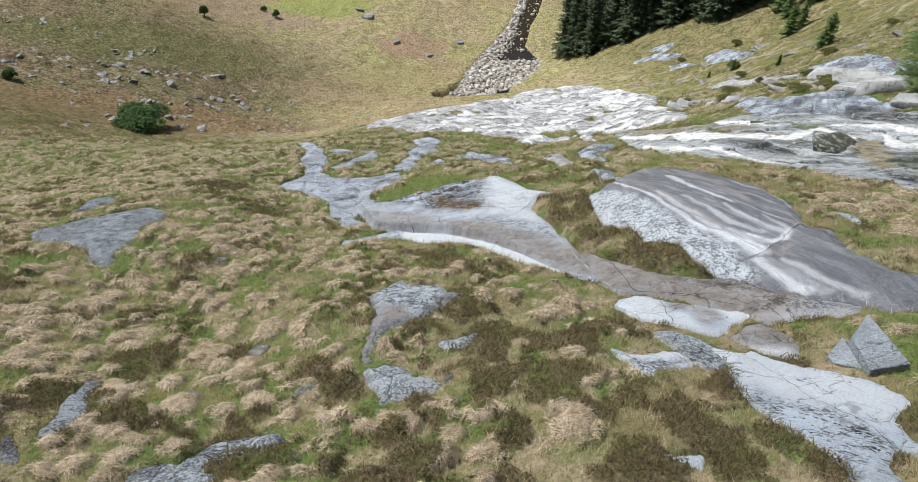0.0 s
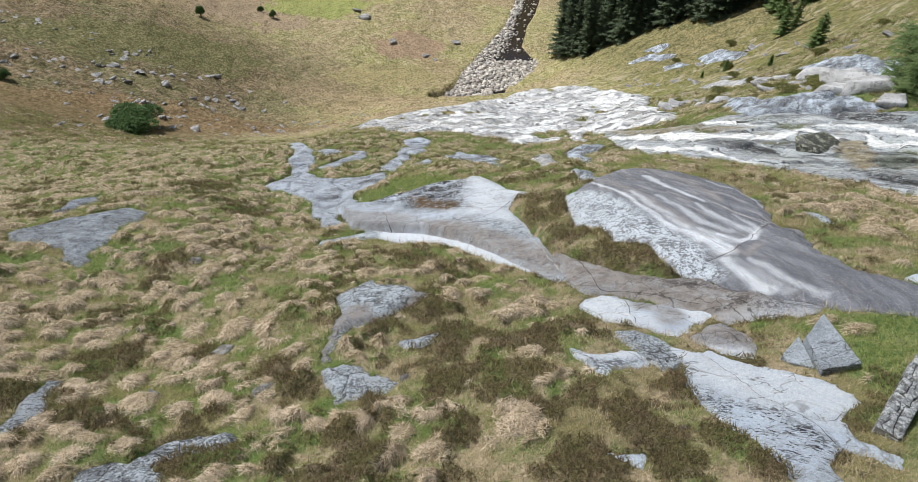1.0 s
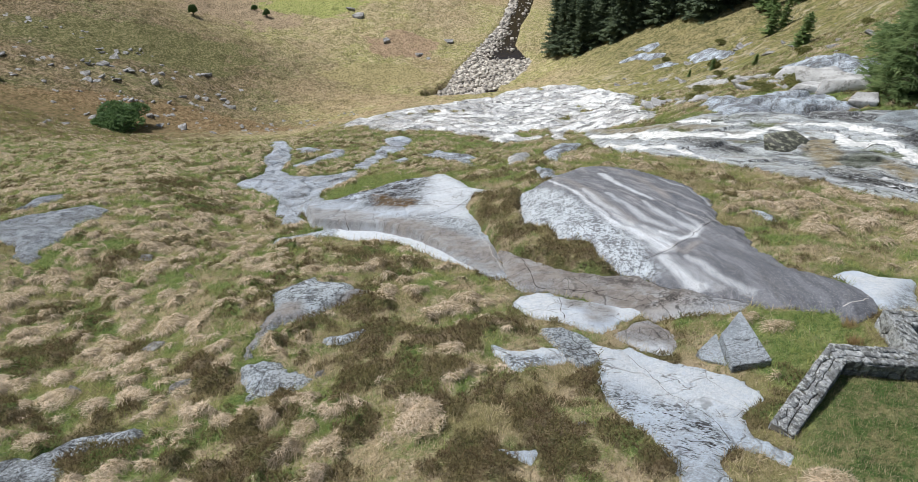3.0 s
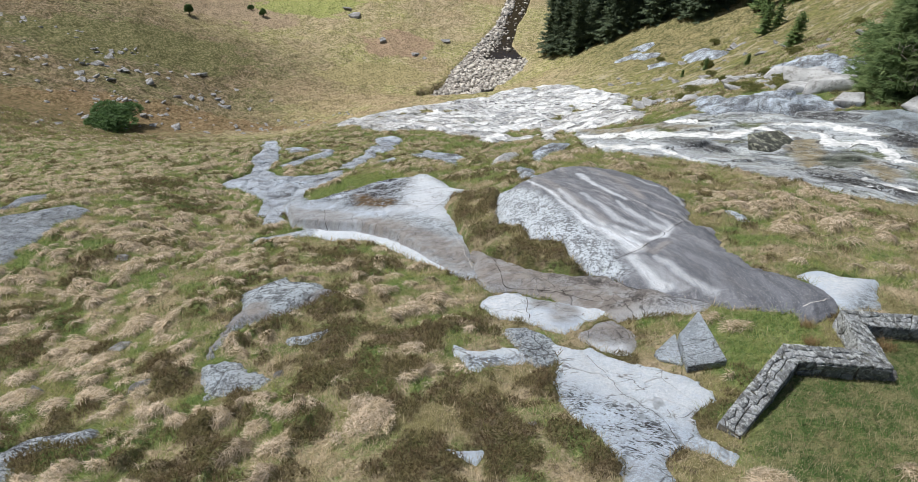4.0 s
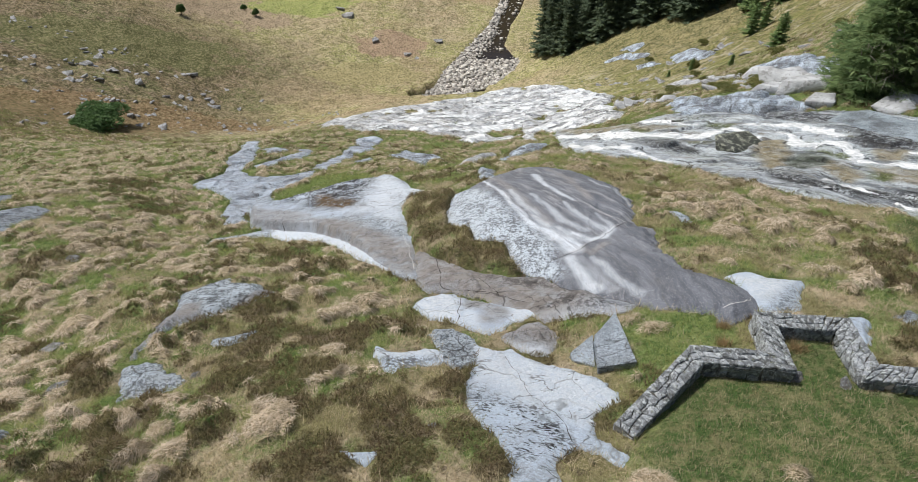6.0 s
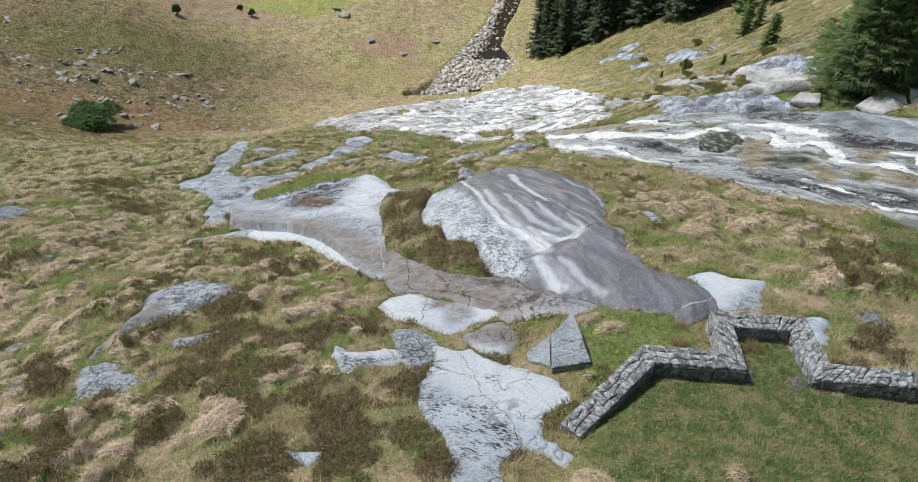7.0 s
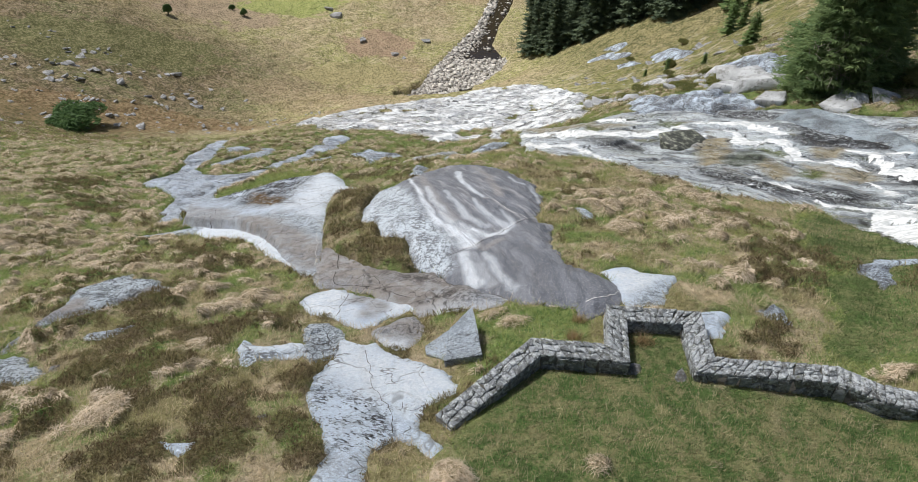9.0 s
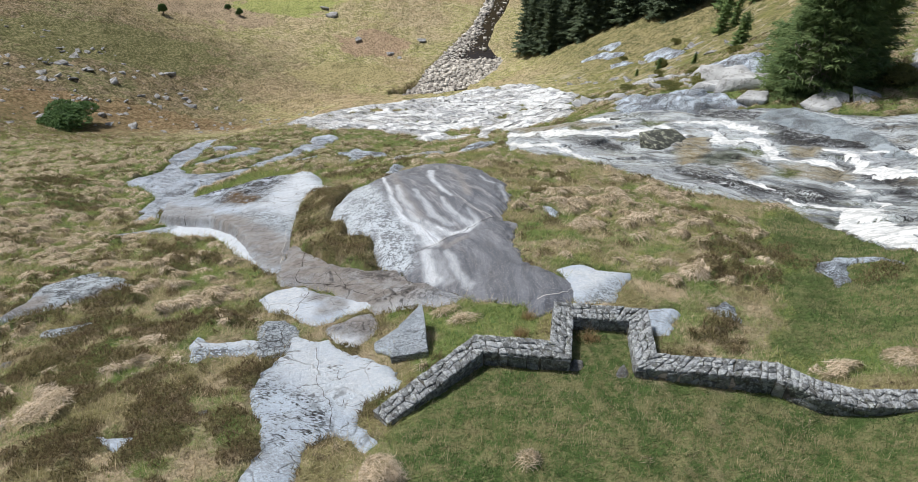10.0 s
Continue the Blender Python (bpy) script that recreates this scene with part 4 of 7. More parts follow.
def run_off_granite():
    """The great slab: dark fine-grained stone streaked down the fall line, with the weathering laid over it."""
    m = Mat("run_off_granite")
    x, y = m.axis(0), m.axis(1)
    lane = m.math("SUBTRACT", x, m.span(y, 24.0, 12.5, 5.6, 9.4))
    lane = m.math("ADD", lane, m.math("MULTIPLY", m.math("SUBTRACT", m.noise(0.5, 3, None, 0.5), 0.5), 0.7))
    flow = m.combine(lane, m.math("MULTIPLY", y, 0.13), 0.0)
    c = m.mix(m.span(m.noise(2.3, 7, flow, 0.72, 0.15), 0.42, 0.58), (0.088, 0.095, 0.115), (0.155, 0.165, 0.19))
    c = m.mix(m.math("MULTIPLY", m.span(m.noise(3.1, 8, flow, 0.78, 0.2), 0.52, 0.58), m.span(y, 13.5, 17.0, 0.15, 0.6)), c, (0.36, 0.355, 0.365))
    c = m.mix(m.math("MULTIPLY", m.span(m.noise(3.6, 8, flow, 0.78, 0.2), 0.46, 0.42), 0.6), c, (0.09, 0.09, 0.10))
    c = weathered(m, c, flow, 0.5)
    c = m.mix(m.math("MULTIPLY", m.span(m.noise(30.0, 4, None, 0.8), 0.54, 0.59), 0.6), c, (0.075, 0.075, 0.083))
    c = m.mix(m.math("MULTIPLY", m.span(m.noise(26.0, 4, None, 0.8), 0.56, 0.60), 0.5), c, (0.46, 0.475, 0.49))
    hair = m.math("MULTIPLY", m.span(m.cells(1.3, m.warped(m.mapped((0.5, 1.2, 1.0), 35.0), 1.4, 0.5)), 0.0, 0.018, 1.0, 0.0), m.span(m.noise(0.8, 4, None, 0.7), 0.52, 0.60))
    c = m.mix(m.math("MULTIPLY", hair, 0.6), c, (0.05, 0.05, 0.055))
    return m.done(c, 0.6, [(m.noise(2.2, 7, flow, 0.7), 0.5, 0.10), (m.noise(10.0, 7, None, 0.8), 0.8, 0.06)], 0.35)


SLAB = run_off_granite()


SHELF = granite("shelf_granite", (0.50, 0.525, 0.55), (0.72, 0.76, 0.80), (0.12, 0.12, 0.125), 0.65, 0.35, 70.0, 0.12, 0.2, 0.65, 0.7, 0.5)
PALE = granite("pale_granite", (0.64, 0.69, 0.745), (0.82, 0.87, 0.915), (0.18, 0.18, 0.19), 0.6, 0.15, -20.0, 0.0, 0.12, 0.72, 0.8)
WASHED = granite("washed_slab_granite", (0.46, 0.50, 0.505), (0.62, 0.66, 0.665), (0.06, 0.06, 0.06), 0.5, 0.5, 40.0, 0.35, 0.05, 0.5, 0.6)
CHANNEL = granite("channel_granite", (0.40, 0.415, 0.44), (0.66, 0.70, 0.74), (0.09, 0.085, 0.085), 0.6, 0.4, 60.0, 0.35, 0.3, 0.7, 1.6)
BROKEN = granite("lichened_granite", (0.25, 0.26, 0.28), (0.70, 0.75, 0.79), (0.045, 0.042, 0.04), 0.9, 0.0, 0.0, 0.55, 0.35, 0.72, 1.5)
BROWN = granite("iron_stained_granite", (0.57, 0.56, 0.56), (0.64, 0.64, 0.65), (0.12, 0.095, 0.085), 0.6, 0.4, 60.0, 0.3, 0.4, 0.72, 1.4)
DUSK = granite("dusky_granite", (0.085, 0.085, 0.095), (0.46, 0.49, 0.525), (0.03, 0.028, 0.03), 0.7, 0.35, 50.0, 0.55, 0.2, 0.72, 1.2)


def stream_granite(name, tone, pale, dark, ochre, moss, share):
    """Water-worn granite in streaked patches: bare, bleached, black with algae, ochre and mossy."""
    m = Mat(name)
    along = m.mapped((0.36, 1.7, 1.0), -45.0)
    c = m.mix(m.span(m.noise(0.9, 6, along, 0.7, 0.4), 0.44, 0.56), tone, pale)
    c = m.mix(m.math("MULTIPLY", m.span(m.noise(0.55, 6, along, 0.7, 0.6), 0.54, 0.58), share), c, ochre)
    c = m.mix(m.math("MULTIPLY", m.span(m.noise(0.50, 6, along, 0.7, 0.3), 0.58, 0.61), share), c, moss)
    c = m.mix(m.math("MULTIPLY", m.span(m.noise(2.6, 7, along, 0.78, 0.5), 0.57, 0.61), 0.6), c, tuple(min(0.74, 1.45 * v) for v in pale))
    black = m.math("ADD", m.noise(0.6, 5, along, 0.68, 0.5), m.math("MULTIPLY", m.noise(14.0, 6, along, 0.8), 0.6))
    c = m.mix(m.span(black, 0.878, 0.892, 0.0, 0.95), c, dark)
    c = m.mix(m.math("MULTIPLY", m.span(m.math("ADD", m.noise(9.0, 7, along, 0.82), m.math("MULTIPLY", m.noise(0.9, 4, along, 0.6), 0.6)), 0.800, 0.820), 0.85), c, tuple(min(0.84, 1.8 * v) for v in pale))
    c = weathered(m, c, along, 0.38, 0.745, ((0.44, 0.375, 0.245), (0.27, 0.225, 0.125)), ((0.085, 0.105, 0.022), (0.16, 0.20, 0.045)))
    c = m.mix(m.attr("pool"), c, m.mix(m.span(m.noise(1.2, 4, along, 0.6), 0.4, 0.6), (0.07, 0.085, 0.06), (0.20, 0.225, 0.185)))
    c = m.mix(m.math("MULTIPLY", m.span(m.noise(18.0, 6, along, 0.82), 0.55, 0.58), 0.6), c, dark)
    thread = m.math("ABSOLUTE", m.math("SUBTRACT", m.noise(1.5, 7, along, 0.7, 0.6), 0.5))
    c = m.mix(m.math("MULTIPLY", m.span(thread, 0.010, 0.003), m.span(m.noise(0.7, 3), 0.45, 0.58, 0.0, 0.85)), c, (0.78, 0.81, 0.83))
    seamed = m.math("ABSOLUTE", m.math("SUBTRACT", m.noise(1.1, 7, along, 0.7, 0.5), 0.47))
    c = m.mix(m.math("MULTIPLY", m.span(seamed, 0.009, 0.002), 0.85), c, (0.03, 0.03, 0.03))
    where = m.warped(m.mapped((0.35, 1.3, 0.8), -45.0), 0.8, 0.9)
    joints = m.math("MULTIPLY", m.span(m.cells(0.8, where), 0.0, 0.03, 1.0, 0.0), m.span(m.noise(0.8, 3), 0.40, 0.55))
    c = m.mix(m.math("MULTIPLY", joints, 0.85), c, (0.03, 0.028, 0.025))
    return m.done(c, m.span(m.noise(1.5, 3), 0.35, 0.65, 0.3, 0.62), [(m.noise(2.2, 7, along, 0.74), 1.0, 0.38), (m.noise(9.0, 7, along, 0.8), 0.8, 0.08), (joints, 0.8, -0.10)], 0.4)


WET = stream_granite("wet_granite", (0.22, 0.242, 0.262), (0.42, 0.455, 0.485), (0.026, 0.026, 0.025), (0.27, 0.21, 0.11), (0.13, 0.155, 0.045), 0.5)
FALLS = stream_granite("washed_granite", (0.36, 0.38, 0.40), (0.50, 0.52, 0.55), (0.06, 0.058, 0.055), (0.36, 0.30, 0.22), (0.17, 0.18, 0.07), 0.45)
STONE = {"slab": SLAB, "dusk": DUSK, "shelf": SHELF, "washed": WASHED, "pale": PALE, "broken": BROKEN, "brown": BROWN, "channel": CHANNEL, "course": WET, "falls": FALLS, "bank": BROKEN}


def foam_water():
    m = Mat("white_water")
    fall = m.noise(3.0, 6, m.mapped((1.6, 0.4, 1), 45.0), 0.75, 0.8)
    # The bright white also paints in sun glitter on the water.
    c = m.mix(m.span(fall, 0.36, 0.60), (0.40, 0.42, 0.42), (0.84, 0.85, 0.85))
    return m.done(c, 0.35, [(fall, 0.7, 0.15), (m.noise(14.0, 3), 0.4, 0.04)], 0.5)


def still_water(name, colour):
    m = Mat(name)
    return m.done(colour, 0.08, [(m.noise(1.4, 3), 0.12, 0.1)], 0.5, IOR=1.33)


FOAM = foam_water()
PEAT_WATER = still_water("peat_water", (0.018, 0.012, 0.009))
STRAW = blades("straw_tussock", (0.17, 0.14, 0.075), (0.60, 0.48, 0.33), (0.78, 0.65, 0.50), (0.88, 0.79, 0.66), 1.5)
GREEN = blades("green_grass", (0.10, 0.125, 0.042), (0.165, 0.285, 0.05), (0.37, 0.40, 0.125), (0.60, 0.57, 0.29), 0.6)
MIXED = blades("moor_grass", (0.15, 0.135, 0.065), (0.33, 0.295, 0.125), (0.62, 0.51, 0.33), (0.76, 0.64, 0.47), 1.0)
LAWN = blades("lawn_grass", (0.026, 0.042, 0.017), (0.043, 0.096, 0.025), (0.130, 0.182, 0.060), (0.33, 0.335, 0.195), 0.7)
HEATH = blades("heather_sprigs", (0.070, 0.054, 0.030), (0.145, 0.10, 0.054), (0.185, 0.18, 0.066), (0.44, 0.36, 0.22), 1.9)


def needles(name, a, b):
    m = Mat(name)
    c = m.mix(m.span(m.noise(0.9, 3), 0.38, 0.62), a, b)
    c = m.mix(m.math("MULTIPLY", m.island(), 0.35), c, tuple(1.6 * v for v in b))
    return m.done(c, 0.65, (), 0.2, 0.45)


SPRUCE = needles("spruce_needles", (0.085, 0.118, 0.078), (0.14, 0.18, 0.105))
STREAMSIDE = needles("streamside_needles", (0.105, 0.17, 0.068), (0.18, 0.24, 0.10))
PINE = needles("pine_needles", (0.115, 0.185, 0.07), (0.19, 0.265, 0.10))
HOLLY = needles("bush_leaves", (0.075, 0.135, 0.05), (0.11, 0.18, 0.065))
GORSE = needles("scrub_leaves", (0.11, 0.125, 0.04), (0.19, 0.185, 0.065))
m = Mat("bark")
BARK = m.done(m.mix(m.noise(6.0, 4, m.mapped((1, 1, 0.2))), (0.05, 0.038, 0.028), (0.14, 0.11, 0.085)), 0.9, [(m.noise(12.0, 4), 0.6, 0.04)])
m = Mat("dead_twigs")
TWIG = m.done(m.mix(m.noise(5.0, 3), (0.20, 0.17, 0.14), (0.32, 0.28, 0.24)), 0.9)


def wall_stone():
    m = Mat("wall_granite")
    tone = m.mix(m.lot(), (0.12, 0.128, 0.132), (0.36, 0.38, 0.395))
    c = m.mix(m.math("MULTIPLY", m.span(m.noise(7.0, 8, None, 0.85), 0.50, 0.53), 0.8), tone, (0.075, 0.074, 0.066))
    c = m.mix(m.math("MULTIPLY", m.span(m.noise(10.0, 8, None, 0.86), 0.52, 0.55), 0.8), c, (0.50, 0.53, 0.53))
    c = m.mix(m.math("MULTIPLY", m.span(m.noise(8.0, 4, None, 0.7), 0.60, 0.70), 0.6), c, (0.14, 0.15, 0.06))
    return m.done(c, 0.85, [(m.noise(9.0, 5, None, 0.7), 0.9, 0.08), (m.noise(45.0, 3), 0.6, 0.02)], 0.2)


WALL = wall_stone()
m = Mat("dark_mortar")
MORTAR = m.done(m.mix(m.noise(7.0, 4), (0.045, 0.042, 0.036), (0.12, 0.115, 0.10)), 0.95, [(m.noise(20.0, 4), 0.7, 0.04)], 0.1)
m = Mat("boulder_granite")
c = m.mix(m.span(m.noise(0.9, 4), 0.4, 0.62), (0.17, 0.165, 0.155), (0.29, 0.285, 0.28))
c = m.mix(m.math("MULTIPLY", m.span(m.noise(3.0, 5, None, 0.7), 0.50, 0.55), 0.6), c, (0.42, 0.43, 0.44))
BOULDER = m.done(c, 0.85, [(m.noise(2.5, 5, None, 0.7), 0.7, 0.2), (m.noise(20.0, 3), 0.5, 0.03)], 0.3)
m = Mat("river_stone")
c = m.mix(m.island(), (0.26, 0.24, 0.21), (0.66, 0.62, 0.55))
COBBLE = m.done(m.mix(m.span(m.noise(1.5, 3), 0.5, 0.65), c, (0.16, 0.14, 0.12)), 0.7, [(m.noise(5.0, 4), 0.5, 0.1)])
m = Mat("quartz_vein")
QUARTZ = m.done(m.mix(m.noise(12.0, 4), (0.48, 0.47, 0.44), (0.75, 0.74, 0.71)), 0.6, [(m.noise(30.0, 3), 0.5, 0.02)])
m = Mat("crack_shade")
CRACK = m.done(m.mix(m.noise(8.0, 3), (0.02, 0.018, 0.015), (0.07, 0.06, 0.05)), 0.95)


# ---- mesh helpers ----
def mesh_from(name, verts, quads=None, tris=None, material=None, tip=None, shaded=False, shares=None):
    """A mesh from arrays of corners and faces."""
    me = bpy.data.meshes.new(name)
    verts = np.asarray(verts, np.float32).reshape(-1, 3)
    loops, starts, at = [], [], 0
    for faces, n in ((quads, 4), (tris, 3)):
        if faces is not None and len(faces):
            f = np.asarray(faces, np.int32).reshape(-1, n)
            loops.append(f.ravel())
            starts.append(at + n * np.arange(len(f), dtype=np.int32))
            at += n * len(f)
    loops, starts = np.concatenate(loops), np.concatenate(starts)
    me.vertices.add(len(verts))
    me.vertices.foreach_set("co", verts.ravel())
    me.loops.add(len(loops))
    me.loops.foreach_set("vertex_index", loops)
    me.polygons.add(len(starts))
    me.polygons.foreach_set("loop_start", starts)
    if shaded:
        me.polygons.foreach_set("use_smooth", np.ones(len(starts), bool))
    if tip is not None:
        me.attributes.new("tip", "FLOAT", "POINT").data.foreach_set("value", np.asarray(tip, np.float32))
    for key, value in (shares or {}).items():
        me.attributes.new(key, "FLOAT", "POINT").data.foreach_set("value", np.asarray(value, np.float32))
    me.update(calc_edges=True)
    me.validate()
    if material:
        me.materials.append(material)
    return me


def part(name, me, parent=None, label=""):
    ob = new(name, me)
    if parent:
        ob.parent = parent
    if label:
        tagged(ob, label)
    return ob


def grid_faces(keep, rows, cols):
    """Quads of a rows x cols lattice whose four corners are kept, and the renumbering of the corners."""
    k = keep.reshape(rows, cols)
    ok = k[:-1, :-1] & k[1:, :-1] & k[:-1, 1:] & k[1:, 1:]
    r, c = np.nonzero(ok)
    q = np.stack([r * cols + c, r * cols + c + 1, (r + 1) * cols + c + 1, (r + 1) * cols + c], 1)
    used = np.unique(q)
    number = np.full(rows * cols, -1)
    number[used] = np.arange(len(used))
    return number[q], used


# ---- where the plants grow ----
LAWN_ZONE = [(8.35, 6.3), (10.0, 8.1), (11.5, 8.0), (11.9, 9.2), (13.0, 9.1), (13.0, 7.7), (15.0, 7.4), (16.7, 7.0), (20, 6.2), (32, 3), (28, -6), (8, -6), (8.7, 5.0), (8.3, 5.6)]
BANK_ZONE = [(9.0, 8.6), (9.9, 8.7), (11.2, 8.5), (11.3, 9.8), (10.2, 10.4), (9.2, 10.6)]
PATH_ZONE = [(16.5, 9.0), (22, 8.0), (24, 13), (21.5, 18.5), (19.5, 17), (18.5, 12.5)]
HEATH_ZONES = [
    MOSS_MAT,
    [(-4.3, 19.1), (-3.4, 20.3), (-0.1, 19.2), (1.5, 17.3), (2.1, 15.4), (1.5, 14.3), (0.3, 14.3), (-0.8, 14.8), (-1.8, 15.5), (-3.0, 15.0)],
]
GREEN_STRIP = [(-4.5, 28.15), (-3.55, 29.69), (-2.78, 31.64), (-1.06, 30.52), (0.62, 29.07), (1, 27.78), (-0.55, 27.59), (-2.31, 27.23), (-3.71, 26.7)]
STRAW_SPOTS = [(3.44, 12.73, 0.75), (2.47, 11.79, 0.5), (4.29, 13.55, 0.4), (2.91, 14.37, 0.35), (1.9, 6.82, 0.6), (2.7, 8.17, 0.35), (0.23, 6.48, 0.5), (14.82, 17.59, 1.4), (15.21, 15.07, 1.2), (1.87, 6.88, 0.5), (2.21, 11.69, 0.9), (15.18, 16.32, 1.6), (1.91, 6.83, 0.5), (2.33, 11.75, 0.6)]
HEATH_SPOTS = [(-6.93, 8.43, 0.6), (-3.72, 6.94, 0.5), (-4.18, 8.25, 0.35), (-2.54, 8.96, 0.35), (-0.69, 17.58, 0.8), (-2.84, 13.38, 0.3), (2.94, 10.96, 0.5), (3.2, 6, 0.45), (4.42, 5.93, 0.5), (3.98, 7.47, 0.45), (5.44, 6.88, 0.5), (-1.19, 7.03, 0.45), (0.89, 6.92, 0.5), (-0.7, 8.75, 0.35), (1.7, 10.03, 0.5), (-1.05, 11.15, 0.4), (6.04, 5.92, 0.4), (1.88, 10.57, 0.7), (2.09, 8.76, 0.7), (4.4, 6.94, 0.7), (16.98, 13.47, 0.7), (19.66, 11.77, 0.3), (12.27, 15.46, 0.4),
               (-9.1, 17.8, 0.9), (-13.6, 31.3, 2.2), (-9.8, 26.4, 1.4), (-2.4, 13.4, 0.5), (-2.6, 9.0, 0.6), (-3.5, 9.7, 0.5), (-3.8, 6.8, 0.7), (3.1, 6.0, 0.5), (4.4, 6.0, 0.7), (-0.9, 6.7, 0.6), (0.2, 12.4, 0.9),
               (0.9, 10.6, 0.9), (2.7, 10.5, 1.0), (4.0, 11.2, 0.7), (-9.1, 9.2, 0.8), (-7.9, 11.1, 0.9), (5.1, 11.4, 0.25), (7.6, 10.2, 0.3), (16.5, 12.2, 0.9), (15.2, 9.6, 0.5), (18.2, 13.5, 1.0), (20.3, 12.2, 0.6)]
PATH = [(8.12, 6.55, -0.42), (9.88, 8.32, -0.48), (11.40, 8.13, -0.45), (11.64, 9.45, -0.70), (13.28, 9.33, -0.75), (13.11, 7.93, -0.55), (15.40, 7.66, -0.50), (16.12, 7.27, -0.56),
        (16.78, 7.08, -0.56), (17.74, 7.06, -0.54), (21.6, 6.4, -0.38)]
BIG_TUFTS = [(10.6, 5.55, 0.22), (12.5, 5.6, 0.12), (18.2, 8.2, 0.40), (1.9, 6.9, 0.36), (9.1, 10.3, 0.25)]


def zones(x, y):
    """Shares of heather, straw tussock and fresh green at each place."""
    lawn = smooth(-0.3, 0.4, inside(LAWN_ZONE, x, y))
    lawn = np.maximum(lawn, 0.8 * smooth(-0.8, 0.6, inside(PATH_ZONE, x, y) + 0.8 * fbm(x, y, 1.6, 2, 61)))
    bank = np.maximum(smooth(-0.3, 0.4, inside(BANK_ZONE, x, y)), 0.8 * smooth(-1.5, 0.5, inside(PATH_ZONE, x, y)))
    left = smooth(0.5, -2.5, x + 0.25 * (y - 14)) * smooth(70, 45, y) * smooth(5.0, 7.5, y)
    middle = smooth(-3.5, -0.5, x) * smooth(8.5, 6.5, x) * smooth(13.5, 11.0, y)
    heath = 0.72 * fbm(x, y, 1.15, 3, 41) + 0.50 * fbm(x, y, 0.38, 2, 43) + 0.08 * middle - 0.05 - 0.8 * lawn - 0.5 * bank + 0.03 * smooth(20, 30, y)
    heath = heath + 0.13 * smooth(11, 7, y) * smooth(2, -2, x)
    cut = 0.35 * fbm(x, y, 0.8, 3, 49) + 0.25 * fbm(x, y, 0.3, 2, 50)
    for zone in HEATH_ZONES:
        heath = np.maximum(heath, smooth(-0.3, 0.3, ragged(zone, x, y, 0.4)) * ((0.34 if zone is MOSS_MAT else 0.10) + 2.2 * cut))
    for hx, hy, r in HEATH_SPOTS:
        heath = np.maximum(heath, smooth(1.25, 0.7, np.hypot(x - hx, y - hy) / (0.85 * r) + 2.4 * cut) * 0.70)
    straw = fbm(x, y, 1.7, 3, 63) - 0.25 * smooth(8.5, 6.0, y) + 0.42 * left - 0.10 * middle - 0.85 * lawn - 0.40 * bank + 0.16 * smooth(22, 32, y) + 0.40 * smooth(5.5, 2.5, np.hypot(x - 15.8, (y - 17.2) * 0.8)) * (1 - lawn)
    green = fbm(x, y, 0.9, 3, 85) - 0.10 + 0.10 * left + 0.75 * lawn + 0.45 * bank + 0.36 * smooth(20, 32, y) - 0.1 * middle
    for sx, sy, rad in STRAW_SPOTS:
        near = smooth(1.25, 0.6, np.hypot(x - sx, y - sy) / rad + 0.9 * cut)
        heath, straw = heath - 0.5 * near, straw + 0.45 * near
    mat = smooth(-0.3, 0.2, inside(MOSS_MAT, x, y))
    lush = smooth(-0.4, 0.3, inside(GREEN_STRIP, x, y))
    heath, straw, green = heath - 0.6 * lush, straw - 0.6 * lush, green + 0.7 * lush
    return heath, straw - 0.5 * mat, green - 0.6 * mat, lawn


